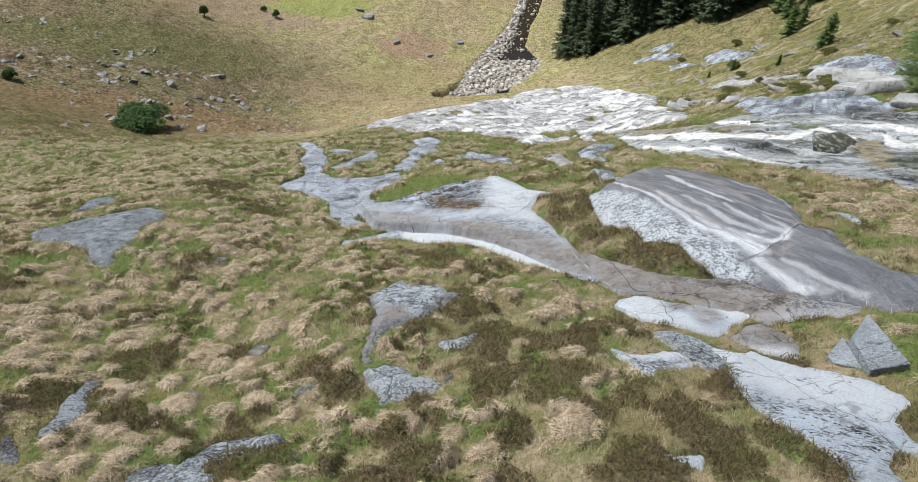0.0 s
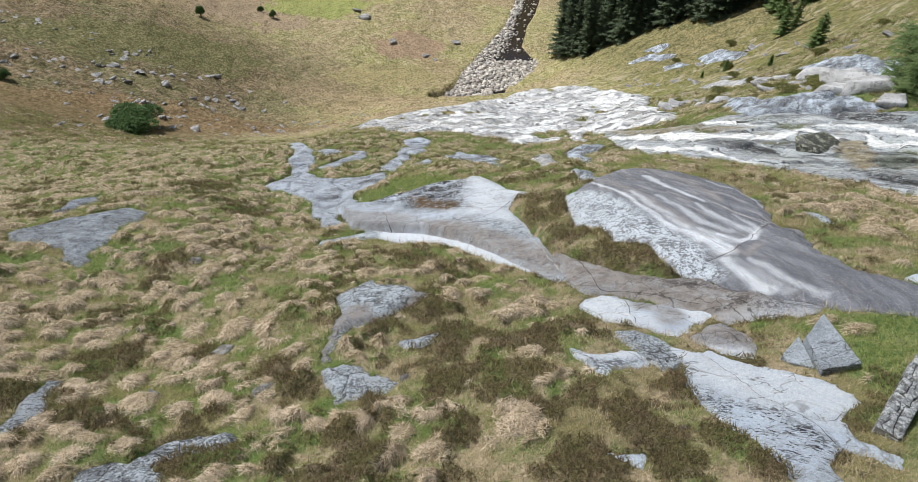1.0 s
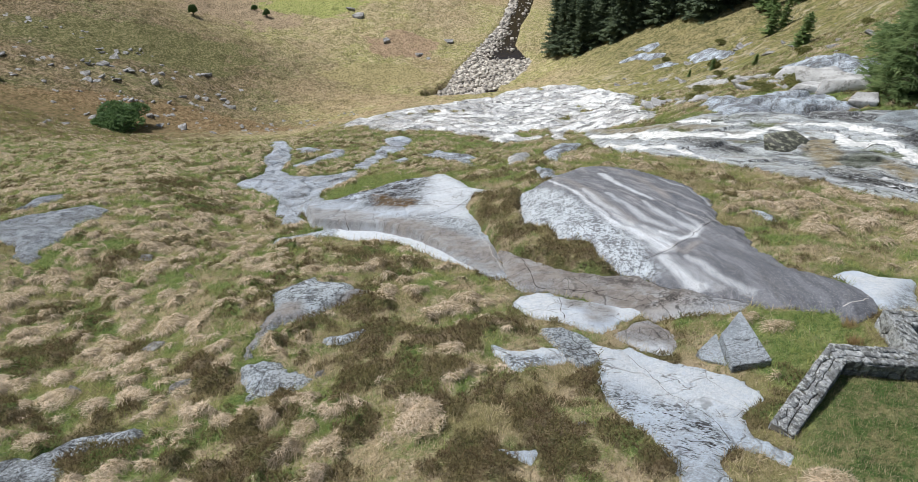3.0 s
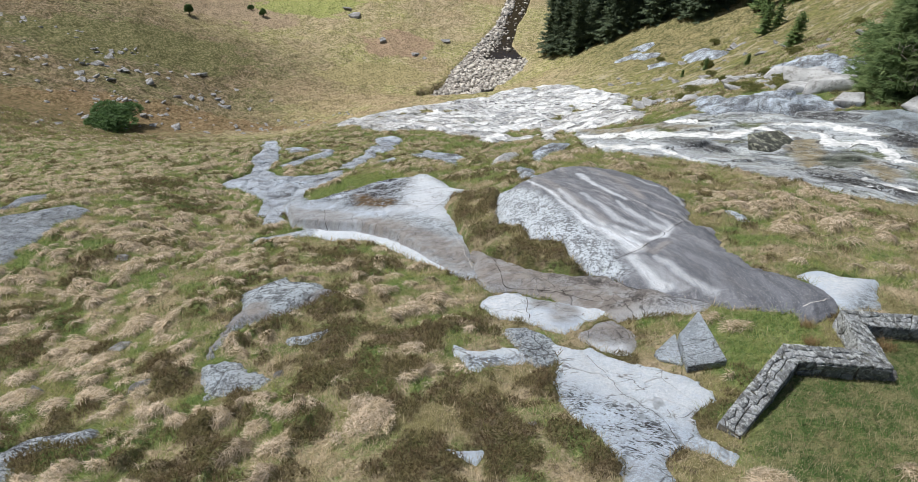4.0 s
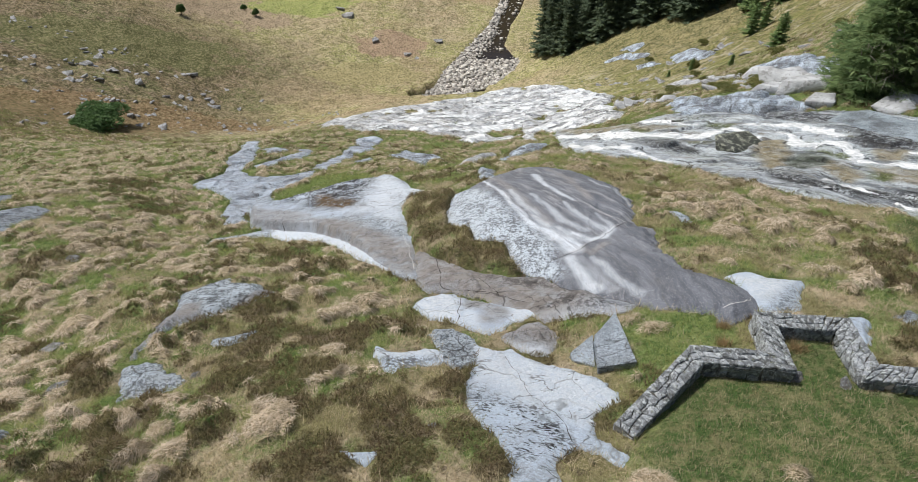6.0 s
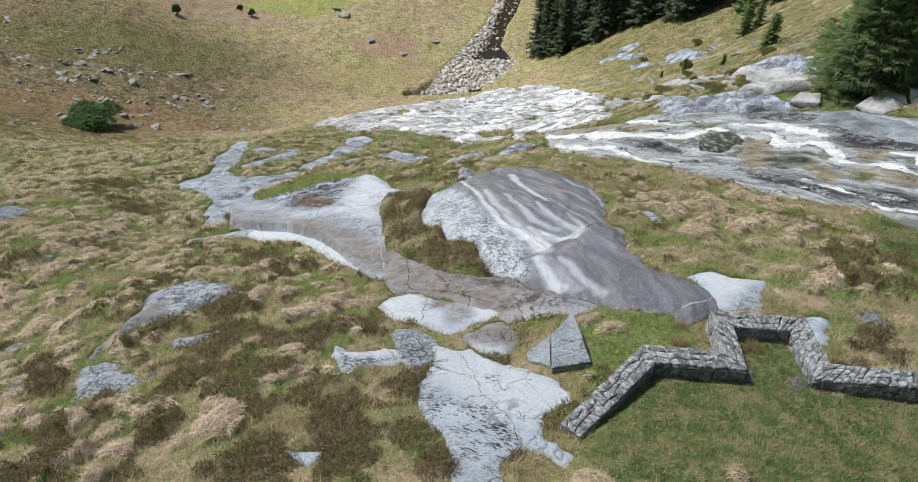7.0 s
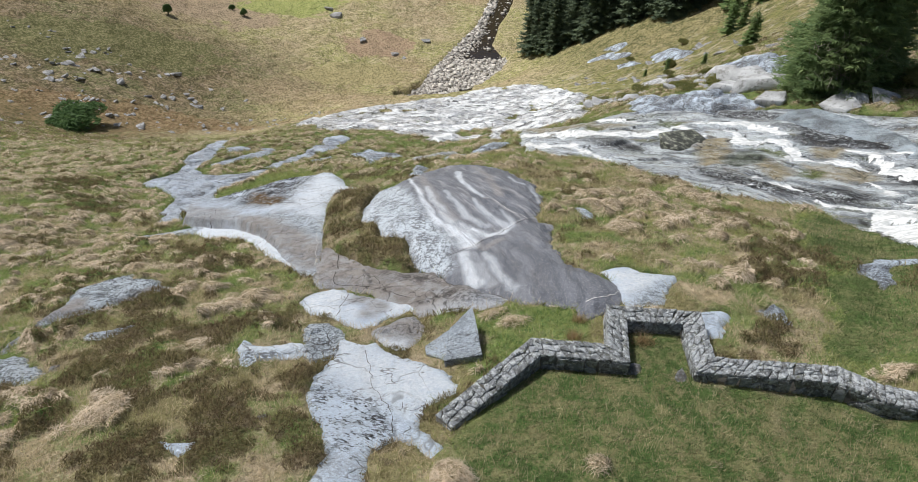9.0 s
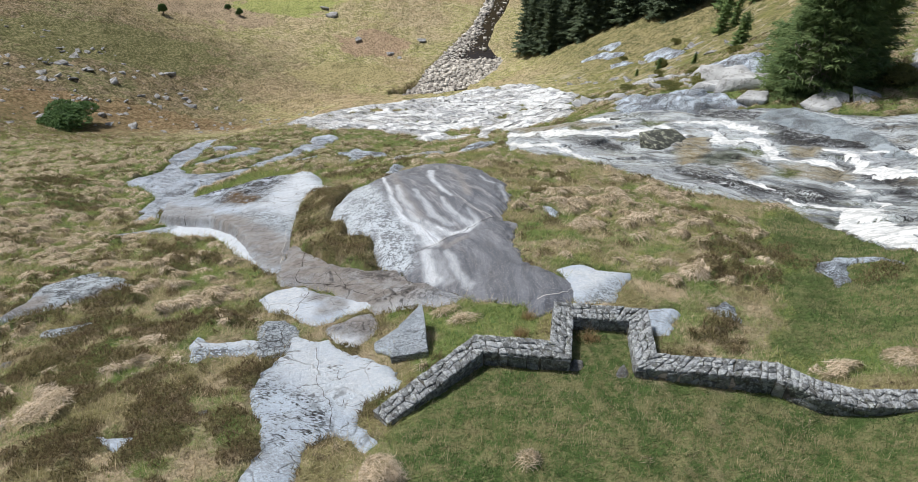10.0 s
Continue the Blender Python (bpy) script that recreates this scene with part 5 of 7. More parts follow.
def mounds(x, y, straw, lawn, heath):
    """Height of the tussocks: rounded mops of grass of many sizes that run into one another."""
    size = 0.60
    wx_, wy_ = x + 0.10 * fbm(x, y, 0.4, 2, 15) + 0.25 * fbm(x, y, 1.9, 2, 16), y + 0.16 * fbm(x, y, 0.5, 2, 25) + 0.25 * fbm(x, y, 1.9, 2, 26)
    gx, gy = wx_ / size, wy_ / size
    i, j = np.floor(gx).astype(np.int64), np.floor(gy).astype(np.int64)
    h = np.zeros(len(x))
    share = 0.10 * (1 - lawn) + 0.01 + 0.85 * smooth(-0.02, 0.28, straw)
    for di in (-1, 0, 1):
        for dj in (-1, 0, 1):
            ci, cj = i + di, j + dj
            px, py = ci + 0.1 + 0.8 * hash2(ci, cj, 51), cj + 0.1 + 0.8 * hash2(ci, cj, 52)
            rad = 0.34 + 0.42 * hash2(ci, cj, 53) ** 1.4
            d = np.hypot(gx - px, (gy - py) * (0.85 + 0.5 * hash2(ci, cj, 56))) / rad
            top = rad * size * (0.50 + 0.40 * hash2(ci, cj, 54))
            h = np.maximum(h, top * np.clip(1 - d * d, 0, 1) ** 0.62 * smooth(0.0, 0.14, share - hash2(ci, cj, 55)))
    h = h * (1 + 0.22 * fbm(x, y, 0.30, 2, 92))
    for tx, ty, rad in BIG_TUFTS:
        h = np.maximum(h, 0.75 * rad * np.clip(1 - ((x - tx) ** 2 + (y - ty) ** 2) / rad ** 2, 0, 1) ** 0.8)
    clear = np.minimum(np.hypot(x - 8.0, y - 9.1) - 0.45, np.hypot(x - 8.5, y - 8.9) - 0.55)
    for (ax, ay, _), (bx, by, _) in zip(PATH, PATH[1:]):
        t = np.clip(((x - ax) * (bx - ax) + (y - ay) * (by - ay)) / ((bx - ax) ** 2 + (by - ay) ** 2), 0, 1)
        clear = np.minimum(clear, np.hypot(x - ax - t * (bx - ax), y - ay - t * (by - ay)) - 0.35)
    return h * smooth(85, 65, y) * smooth(0.0, 0.3, clear)


# ---- ground ----
def build_ground():
    rows = [-160.0, -120, -90, -65, -45, -32, -24] + [-18 + 0.45 * k for k in range(40)] + [0.0]
    while rows[-1] < 320:
        rows.append(rows[-1] + (max(0.10, 0.0060 * (rows[-1] + 6)) if rows[-1] < 190 else 0.0135 * (rows[-1] + 6)))
    rows += [345, 375, 420, 480, 560, 680, 850, 1100, 1500]
    cols = np.r_[-6, -4, -3, -2.2, -1.7, -1.35, -1.15, np.linspace(-0.95, 0.95, 520), 1.15, 1.35, 1.7, 2.2, 3, 4, 6]
    yy, uu = np.meshgrid(np.array(rows), cols, indexing="ij")
    xx = 4.75 + uu * (np.maximum(yy, 0) + 12)
    x, y = xx.ravel(), yy.ravel()
    depth = stone_depth(x, y)
    heath, straw, green, lawn = zones(x, y)
    mop = mounds(x, y, straw, lawn, heath) * smooth(-0.05, -0.35, depth)
    v = np.stack([x, y, turf(x, y, depth) + 0.85 * mop], 1)
    q, used = grid_faces(np.ones(len(x), bool), len(rows), len(cols))
    me = mesh_from("ground", v, q, None, TURF, None, True)
    for key, value in (("heath", 0.8 * smooth(0.14, 0.36, heath)), ("fresh", smooth(0.05, 0.30, green)), ("lawn", lawn), ("tussock", smooth(0.06, 0.16, mop) * smooth(0.4, 0.2, heath))):
        me.attributes.new(key, "FLOAT", "POINT").data.foreach_set("value", value.astype(np.float32))
    return tagged(part("ground", me), "peaty upland hillside of moss and rough grass", "ground", kind="structure")


build_ground()

TAGS = {
    "slab": ("smooth grey granite slab with pale run-off streaks", "rock slab"),
    "shelf": ("layered grey granite ledge with a steep worn edge", "rock slab"),
    "washed": ("smooth blue-grey water-washed slab beside the stream", "rock slab"),
    "pale": ("pale lichen-covered granite sheet level with the turf", "rock slab"),
    "brown": ("brown iron-stained granite ledge below the slab", "rock slab"),
    "dusk": ("dark damp granite outcrop low in the grass", "rock outcrop"),
    "channel": ("jointed pale granite running down a dry channel", "rock outcrop"),
    "broken": ("speckled grey granite outcrop breaking through the turf", "rock outcrop"),
    "course": ("wet stepped granite bed of the mountain stream", "stream bed"),
    "falls": ("bright washed granite slabs of the waterfall", "waterfall rock"),
    "bank": ("broken grey granite bank beside the stream", "rock outcrop"),
}


def build_outcrop(row):
    name, outline, lift, edge, step, wobble, stone = row
    p = np.array(outline)
    (x0, y0), (x1, y1) = p.min(0) - 3 * step - wobble, p.max(0) + 3 * step + wobble
    xs, ys = np.arange(x0, x1, step), np.arange(y0, y1, step)
    yy, xx = np.meshgrid(ys, xs, indexing="ij")
    x, y = xx.ravel(), yy.ravel()
    z, d = rock_height(row, x, y)
    q, used = grid_faces(d > -2.2 * step - 0.15 * edge, len(ys), len(xs))
    v = np.stack([x, y, z], 1)[used]
    shares = weathering(row, x[used], y[used])
    label, category = TAGS[stone]
    block = {"shelf": 2.6, "brown": 1.5, "course": 4.5}.get(stone)
    if not block:
        return tagged(part(name, mesh_from(name, v, q, None, STONE[stone], None, True, shares)), label, category)
    whole = new(name)
    mid = v[q].mean(1)
    value = plates(mid[:, 0] * 0.83 + mid[:, 1] * 0.56 + 0.3 * fbm(mid[:, 0], mid[:, 1], block, 2, 19), (mid[:, 1] * 0.83 - mid[:, 0] * 0.56) * 0.62, block, 5)[0]
    for one in np.unique(value):
        corners, number = np.unique(q[value == one], return_inverse=True)
        faces = number.reshape(-1, 4)
        piece = np.arange(len(corners))
        for _ in range(400):
            low = piece[faces].min(1)
            after = piece.copy()
            np.minimum.at(after, faces.ravel(), np.repeat(low, 4))
            if (after == piece).all():
                break
            piece = after
        for mark in np.unique(piece[faces[:, 0]]):
            f = faces[piece[faces[:, 0]] == mark]
            if len(f) > 6:
                used_, number_ = np.unique(f, return_inverse=True)
                part("rock_plate", mesh_from("rock_plate", v[corners][used_], number_.reshape(-1, 4), None, STONE[stone], None, True, {key: value[corners][used_] for key, value in shares.items()}), whole)
    return tagged(whole, label, category)


for row in OUTCROPS:
    build_outcrop(row)
BED = next(row for row in OUTCROPS if row[0] == "stream_bed")
CASCADE = next(row for row in OUTCROPS if row[0] == "waterfall_slabs")


# ---- cracks and veins on the bare rock ----
def row_at(name, n=0):
    return [row for row in OUTCROPS if row[0] == name][n]


def seam(name, row, line, width, material, label, category):
    """A narrow uneven strip that follows the surface of an outcrop."""
    pts = []
    for (ax, ay), (bx, by) in zip(line, line[1:]):
        n = max(2, int(math.hypot(bx - ax, by - ay) / 0.12))
        pts += [(ax + (bx - ax) * k / n, ay + (by - ay) * k / n) for k in range(n)]
    p = np.array(pts + [line[-1]], float)
    p += 0.06 * np.stack([vnoise(p[:, 0] * 2.5, p[:, 1] * 2.5, 4), vnoise(p[:, 0] * 2.5, p[:, 1] * 2.5, 6)], 1)
    p += 0.035 * np.stack([vnoise(p[:, 0] * 9.0, p[:, 1] * 9.0, 4), vnoise(p[:, 0] * 9.0, p[:, 1] * 9.0, 6)], 1)
    d = np.gradient(p, axis=0)
    side = np.stack([-d[:, 1], d[:, 0]], 1) / (np.linalg.norm(d, axis=1)[:, None] + 1e-9)
    w = width * (0.1 + 1.1 * (0.5 + 0.5 * vnoise(np.arange(len(p)) * 0.6, np.zeros(len(p)), 9)))[:, None]
    a, b = p - side * w / 2, p + side * w / 2
    both = np.concatenate([a, p, b])
    z = rock_height(row, both[:, 0], both[:, 1])[0] + 0.008
    n = len(p)
    z[n:2 * n] += 0.003
    i = np.arange(n - 1)
    q = np.concatenate([np.stack([i + k * n, i + 1 + k * n, i + 1 + (k + 1) * n, i + (k + 1) * n], 1) for k in (0, 1)])
    return tagged(part(name, mesh_from(name, np.column_stack([both, z]), q, None, material)), label, category)


seam("rock_crack", row_at("granite_slab", 0), [(8.01, 14.17), (8.35, 14.42), (8.79, 14.56), (9.38, 15), (9.92, 15.56), (10.48, 16.04), (10.84, 16.2)], 0.0269, CRACK, "dark open crack across the granite slab", "crack")
seam("quartz_vein", row_at("granite_slab", 0), [(8.37, 14.52), (8.81, 14.66), (9.4, 15.11), (9.95, 15.68), (10.51, 16.17)], 0.0126, QUARTZ, "white quartz vein beside the slab's crack", "vein")
seam("quartz_vein", row_at("granite_slab", 0), [(9.23, 18.07), (9.56, 17.77), (9.87, 17.19), (10.32, 16.5), (10.54, 16.12)], 0.021, QUARTZ, "thin broken quartz vein down the slab", "vein")
seam("rock_crack", row_at("granite_slab", 0), [(6, 17.53), (6.41, 17.2), (6.61, 16.83), (6.66, 16.49)], 0.0154, CRACK, "short crack in the lichened flank of the slab", "crack")
seam("quartz_vein", row_at("granite_slab", 0), [(11.26, 10.38), (11.66, 10.51), (12.02, 10.65), (12.24, 11.02), (12.21, 11.39)], 0.0252, QUARTZ, "white quartz vein at the end of the slab", "vein")
seam("quartz_vein", row_at("granite_ledge", 0), [(3.43, 18.05), (3.59, 17.22), (3.84, 15.85), (4.03, 14.88)], 0.02, QUARTZ, "white quartz vein down the grey ledge", "vein")
seam("rock_crack", row_at("granite_ledge", 0), [(-2.58, 24.13), (-2.21, 22.64), (-1.85, 21.17)], 0.0269, CRACK, "dark upright crack in the ledge", "crack")
seam("rock_crack", row_at("granite_ledge", 0), [(-0.9, 22), (-0.62, 20.73)], 0.0192, CRACK, "dark upright crack in the ledge", "crack")
seam("rock_crack", row_at("granite_ledge", 0), [(1, 23.23), (1.53, 24.27), (2.18, 24.39), (3.18, 24.63)], 0.0231, CRACK, "fine crack along the crown of the ledge", "crack")
seam("rock_crack", row_at("granite_ledge", 0), [(1.32, 20.15), (1.84, 20.61), (2.47, 21.42), (3.15, 22.73)], 0.0231, CRACK, "fine crack along the crown of the ledge", "crack")
seam("rock_crack", row_at("brown_ledge", 0), [(4.62, 15.57), (4.76, 15.04), (4.8, 14.01), (4.9, 13.39)], 0.0308, CRACK, "dark forked crack in the brown ledge", "crack")
seam("rock_crack", row_at("brown_ledge", 0), [(5.99, 13.79), (6.2, 13.25), (6.41, 12.65)], 0.0192, CRACK, "dark crack across the brown ledge", "crack")
seam("rock_crack", row_at("brown_ledge", 0), [(4.9, 13.39), (5.68, 13.13), (6.44, 12.65), (7.15, 12.09)], 0.0192, CRACK, "long dark joint below the slab", "crack")
seam("rock_crack", row_at("brown_ledge", 0), [(7.98, 13.1), (8.27, 12.55), (8.78, 12.17), (9.23, 11.7), (9.52, 11.25)], 0.0308, CRACK, "deep joint under the slab's lower edge", "crack")
seam("rock_crack", row_at("fore_sheet", 0), [(6.33, 9.47), (6.52, 8.75), (6.67, 8.06), (6.89, 7.54), (7.08, 7.25), (7.23, 6.9), (7.3, 6.42)], 0.0135, CRACK, "fine crack down the pale rock sheet", "crack")
seam("rock_crack", row_at("fore_sheet", 0), [(7.33, 7.28), (7.39, 7.05), (7.61, 7.02), (7.9, 7.26)], 0.0115, CRACK, "curved crack in the pale rock sheet", "crack")
seam("rock_crack", row_at("pale_sheet", 0), [(5.43, 12.69), (5.36, 12.04), (5.36, 11.34)], 0.0231, CRACK, "mossy crack across the pale rock sheet", "crack")


# ---- water ----
def sheet(name, row, threshold, size, stretch, turn, seed, material, label, category, raise_by=0.05, zone=None, step=None, dry=0.0):
    """Water that films over part of a rock surface, broken up by the relief."""
    outline = zone or row[1]
    step = step or row[4]
    p = np.array(outline)
    (x0, y0), (x1, y1) = p.min(0) - 0.5, p.max(0) + 0.5
    xs, ys = np.arange(x0, x1, step), np.arange(y0, y1, step)
    yy, xx = np.meshgrid(ys, xs, indexing="ij")
    x, y = xx.ravel(), yy.ravel()
    z, d = rock_height(row, x, y)
    c, s = math.cos(radians(turn)), math.sin(radians(turn))
    f = fbm((c * x + s * y) / stretch, (c * y - s * x), size, 4, seed)
    if zone:
        d = np.minimum(d, ragged(zone, x, y, 0.4))
    film = np.minimum((f - threshold - dry * smooth(10, -8, x + 0.25 * (60 - y))) * size * 0.9, d)
    keep = film > -0.5 * step
    z = z + raise_by * smooth(-0.4 * step, 0.25 * size, film) - 0.06 * (film < 0)
    q, used = grid_faces(keep, len(ys), len(xs))
    return tagged(part(name, mesh_from(name, np.column_stack([x, y, z])[used], q, None, material, None, True)), label, category, kind="structure")


def ribbon(name, row, line, widths, label, material, lift=0.035):
    """A run of fast water along a line, ragged at its edges, draped over a rock surface."""
    p = np.array(line, float)
    (x0, y0), (x1, y1) = p.min(0) - max(widths), p.max(0) + max(widths)
    step = 0.11
    xs, ys = np.arange(x0, x1, step), np.arange(y0, y1, step)
    yy, xx = np.meshgrid(ys, xs, indexing="ij")
    x, y = xx.ravel(), yy.ravel()
    film = np.full(len(x), -9.0)
    wx_, wy_ = x + 0.5 * fbm(x, y, 1.6, 3, 37), y + 0.5 * fbm(x, y, 1.6, 3, 39)
    for k, ((ax, ay), (bx, by)) in enumerate(zip(line, line[1:])):
        ex, ey = bx - ax, by - ay
        t = np.clip(((wx_ - ax) * ex + (wy_ - ay) * ey) / (ex * ex + ey * ey), 0, 1)
        film = np.maximum(film, (widths[k] + (widths[k + 1] - widths[k]) * t) / 2 - np.hypot(wx_ - ax - t * ex, wy_ - ay - t * ey))
    film = film + 0.30 * fbm(x * 0.7, y, 0.6, 4, 44)
    z, d = rock_height(row, x, y)
    film = np.minimum(film, d)
    q, used = grid_faces(film > -0.5 * step, len(ys), len(xs))
    z = z + lift * smooth(-step, 0.3, film) + 0.025 * fbm(x, y, 0.4, 3, 48) * smooth(0, 0.3, film) - 0.05 * (film < 0)
    me = mesh_from(name, np.column_stack([x, y, z])[used], q, None, material, None, True)
    return tagged(part(name, me), label, "water", kind="structure")


# Part of this white is sun glint on wet rock, painted as water.
sheet("white_water", CASCADE, 0.07, 0.75, 3.0, 25, 11, FOAM, "sheets of white water over the waterfall slabs", "water", 0.10, dry=0.30)
ribbon("white_water", BED, [(13.55, 48.52), (15.01, 46.34), (16.05, 41.05), (17.08, 36.8), (18.68, 34.93), (19.92, 34.33), (21.06, 34.72), (22.01, 35.04), (22.3, 33.73), (22.5, 32.8)], [1.12, 1.24, 1.36, 1.24, 1.12, 0.992, 0.868, 0.744, 0.62, 0.372], "main run of foaming white water", FOAM)
ribbon("white_water", BED, [(24, 33.1), (23.84, 31.86), (23.91, 30.52), (24.85, 30.61), (25.53, 30.06), (25.53, 28.84), (24.89, 27.18), (25.19, 26.47), (26.43, 26.47), (27.11, 26.2), (27.36, 25.2)], [0.496, 0.62, 0.868, 0.868, 0.868, 0.744, 0.868, 0.744, 0.558, 0.372, 0.248], "narrow white chute between ledges", FOAM)
ribbon("white_water", BED, [(23.18, 35.5), (24.03, 34.44), (25.02, 33.49), (26.06, 32.05), (26.1, 31.04)], [0.372, 0.62, 0.868, 0.744, 0.496], "white film of water over a ledge", FOAM)
ribbon("white_water", BED, [(13.13, 40.58), (13.77, 33.84), (14.94, 33.49), (15.63, 31.48), (16.24, 29.59), (16.92, 28.54)], [0.496, 0.868, 0.868, 0.744, 0.62, 0.372], "white film of water over a ledge", FOAM)
ribbon("white_water", BED, [(18.19, 41.74), (19.7, 39.53), (20.7, 37.42)], [0.372, 0.868, 0.496], "white film of water over a ledge", FOAM)
ribbon("white_water", BED, [(22.13, 20.45), (22.58, 19.97), (23.32, 19.63), (23.82, 19.37), (24.01, 18.48), (22.93, 17.01), (22.34, 15.43), (22.14, 14.24), (22.07, 13.51)], [0.372, 0.744, 1.12, 1.36, 1.36, 1.49, 1.49, 1.49, 1.49], "broad white slide at the edge of the bed", FOAM)
ribbon("white_water", BED, [(27.31, 27.67), (28.06, 26.96), (28.02, 25.49), (27.58, 24.09), (27.74, 23.02), (28.19, 22.15)], [0.372, 0.62, 0.62, 0.62, 0.868, 0.868], "white film of water over a ledge", FOAM)
ribbon("white_water", BED, [(25.85, 23), (25.82, 21.7), (25.87, 20.89), (25.3, 19.74)], [0.372, 0.496, 0.372, 0.248], "thin thread of white water between ledges", FOAM)
ribbon("white_water", BED, [(19.41, 23.13), (20.25, 22.1), (21.03, 21.55)], [0.186, 0.372, 0.186], "thin thread of white water between ledges", FOAM)
ribbon("white_water", BED, [(21.68, 24.32), (22.54, 23.35), (22.78, 22.27)], [0.186, 0.31, 0.186], "thin thread of white water between ledges", FOAM)
ribbon("white_water", BED, [(28.89, 26.81), (29.72, 26.25), (30.26, 25.15)], [0.372, 0.744, 0.744], "white film of water over a ledge", FOAM)
wx, wy = np.meshgrid(np.linspace(-12, 46, 30), np.linspace(98, 250, 60))
quads, used = grid_faces(np.ones(wx.size, bool), 60, 30)
water = part("stream_water", mesh_from("stream_water", np.column_stack([wx.ravel(), wy.ravel(), np.full(wx.size, WATER_Z)]), quads, None, PEAT_WATER, None, True))
tagged(water, "brown peaty water of the valley stream", "water", kind="structure")


# ---- loose stones ----
def blob_stone(rng, rough=0.28, flat=0.7, level=2):
    """Corners and triangles of one angular boulder about a metre across: a hull with worn edges."""
    bm = bmesh.new()
    for k in range(8):
        bm.verts.new(((k & 1) - 0.5 + rng.uniform(-0.3, 0.3), ((k >> 1) & 1) - 0.5 + rng.uniform(-0.3, 0.3), ((k >> 2) - 0.5 + rng.uniform(-0.2, 0.1)) * flat))
    for k in range(4):
        d = Vector((rng.gauss(0, 1), rng.gauss(0, 1), rng.gauss(0, 0.8))).normalized()
        reach = 0.5 / max(abs(d.x), abs(d.y), abs(d.z)) ** 0.85 * rng.uniform(1 - rough, 1.0)
        bm.verts.new((d.x * reach, d.y * reach, d.z * reach * flat))
    bmesh.ops.convex_hull(bm, input=bm.verts)
    bmesh.ops.delete(bm, geom=[v for v in bm.verts if not v.link_faces], context="VERTS")
    if level > 1:
        bmesh.ops.bevel(bm, geom=list(bm.edges), offset=0.025, segments=1, affect="EDGES")
        bmesh.ops.triangulate(bm, faces=bm.faces)
        bmesh.ops.subdivide_edges(bm, edges=[e for e in bm.edges if e.calc_length() > 0.2], cuts=1)
        for v in bm.verts:
            v.co += 0.035 * noise.noise_vector(v.co * 4.0 + Vector((rng.random() * 0.01, 0, 0)))
    bmesh.ops.triangulate(bm, faces=bm.faces)
    verts = np.array([v.co[:] for v in bm.verts])
    bm.verts.index_update()
    tris = np.array([[v.index for v in f.verts] for f in bm.faces])
    bm.free()
    return verts, tris


rng = random.Random(7)
BOULDERS = []
for k in range(6):
    v, f = blob_stone(rng, 0.42, rng.uniform(0.5, 0.8), 2)
    BOULDERS.append(mesh_from("boulder", v, None, f, BOULDER))


def ground_at(x, y):
    return float(turf(np.array([x]), np.array([y]))[0])


def boulder(x, y, size, tall=1.0, label="weathered grey granite boulder on the hillside", sink=0.12, kind=None, group="boulders on the hillside"):
    ob = new("boulder", BOULDERS[rng.randrange(6) if kind is None else kind])
    s = 0.66 * size * rng.uniform(0.9, 1.1)
    ob.location = (x, y, ground_at(x, y) + s * tall * (0.16 - sink))
    ob.rotation_euler = (rng.uniform(-0.35, 0.35), rng.uniform(-0.35, 0.35), rng.uniform(0, 6.3))
    ob.scale = (s * rng.uniform(0.9, 1.35), s, s * tall)
    return tagged(ob, label, "boulder", group)


for x, y, s in [(-55.8, 101.9, 3.0), (-56.5, 107.0, 2.6), (-55.2, 95.1, 2.4), (-53.5, 92.1, 2.2), (-52.8, 93.1, 2.0), (-51.5, 96.2, 2.6), (-52.5, 103.0, 2.4), (-48.4, 101.5, 2.6),
                (-49.6, 107.4, 2.0), (-45.4, 116.3, 2.6), (-43.7, 100.1, 2.0), (-42.4, 102.6, 1.9), (-41.4, 103.7, 2.0), (-39.8, 107.4, 2.0), (-37.5, 103.9, 2.0), (-34.6, 107.2, 1.7),
                (-32.8, 115.1, 1.6), (-41.2, 83.3, 1.8), (-35.4, 79.6, 2.4), (-45.5, 76.5, 1.8), (-45.6, 71.0, 1.6), (-37.7, 78.3, 1.6)]:
    boulder(x, y, 0.72 * s, 0.75, sink=0.14)
for x, y, s in [(-24.0, 172.5, 4.2), (-26.7, 177.1, 3.6), (-15.7, 159.5, 2.6), (0.0, 161.9, 3.0), (-7.2, 153.4, 2.0), (-5.0, 151.6, 1.8)]:
    boulder(x, y, 0.8 * s, 0.85, "large grey boulder on the valley pasture", 0.05, None, "boulders on the pasture")
def heap(name, stones, label):
    """Joins far scattered stones into one piece of the ground cover."""
    vs, fs, at = [], [], 0
    for ob in stones:
        m = Matrix.LocRotScale(ob.location, ob.rotation_euler, ob.scale)
        v = np.array([(m @ p.co)[:] for p in ob.data.vertices])
        vs.append(v)
        fs.append(np.array([p.vertices[:] for p in ob.data.polygons]) + at)
        at += len(v)
        bpy.data.objects.remove(ob)
    return tagged(part(name, mesh_from(name, np.concatenate(vs), None, np.concatenate(fs), BOULDER)), label, "stones", kind="stuff")


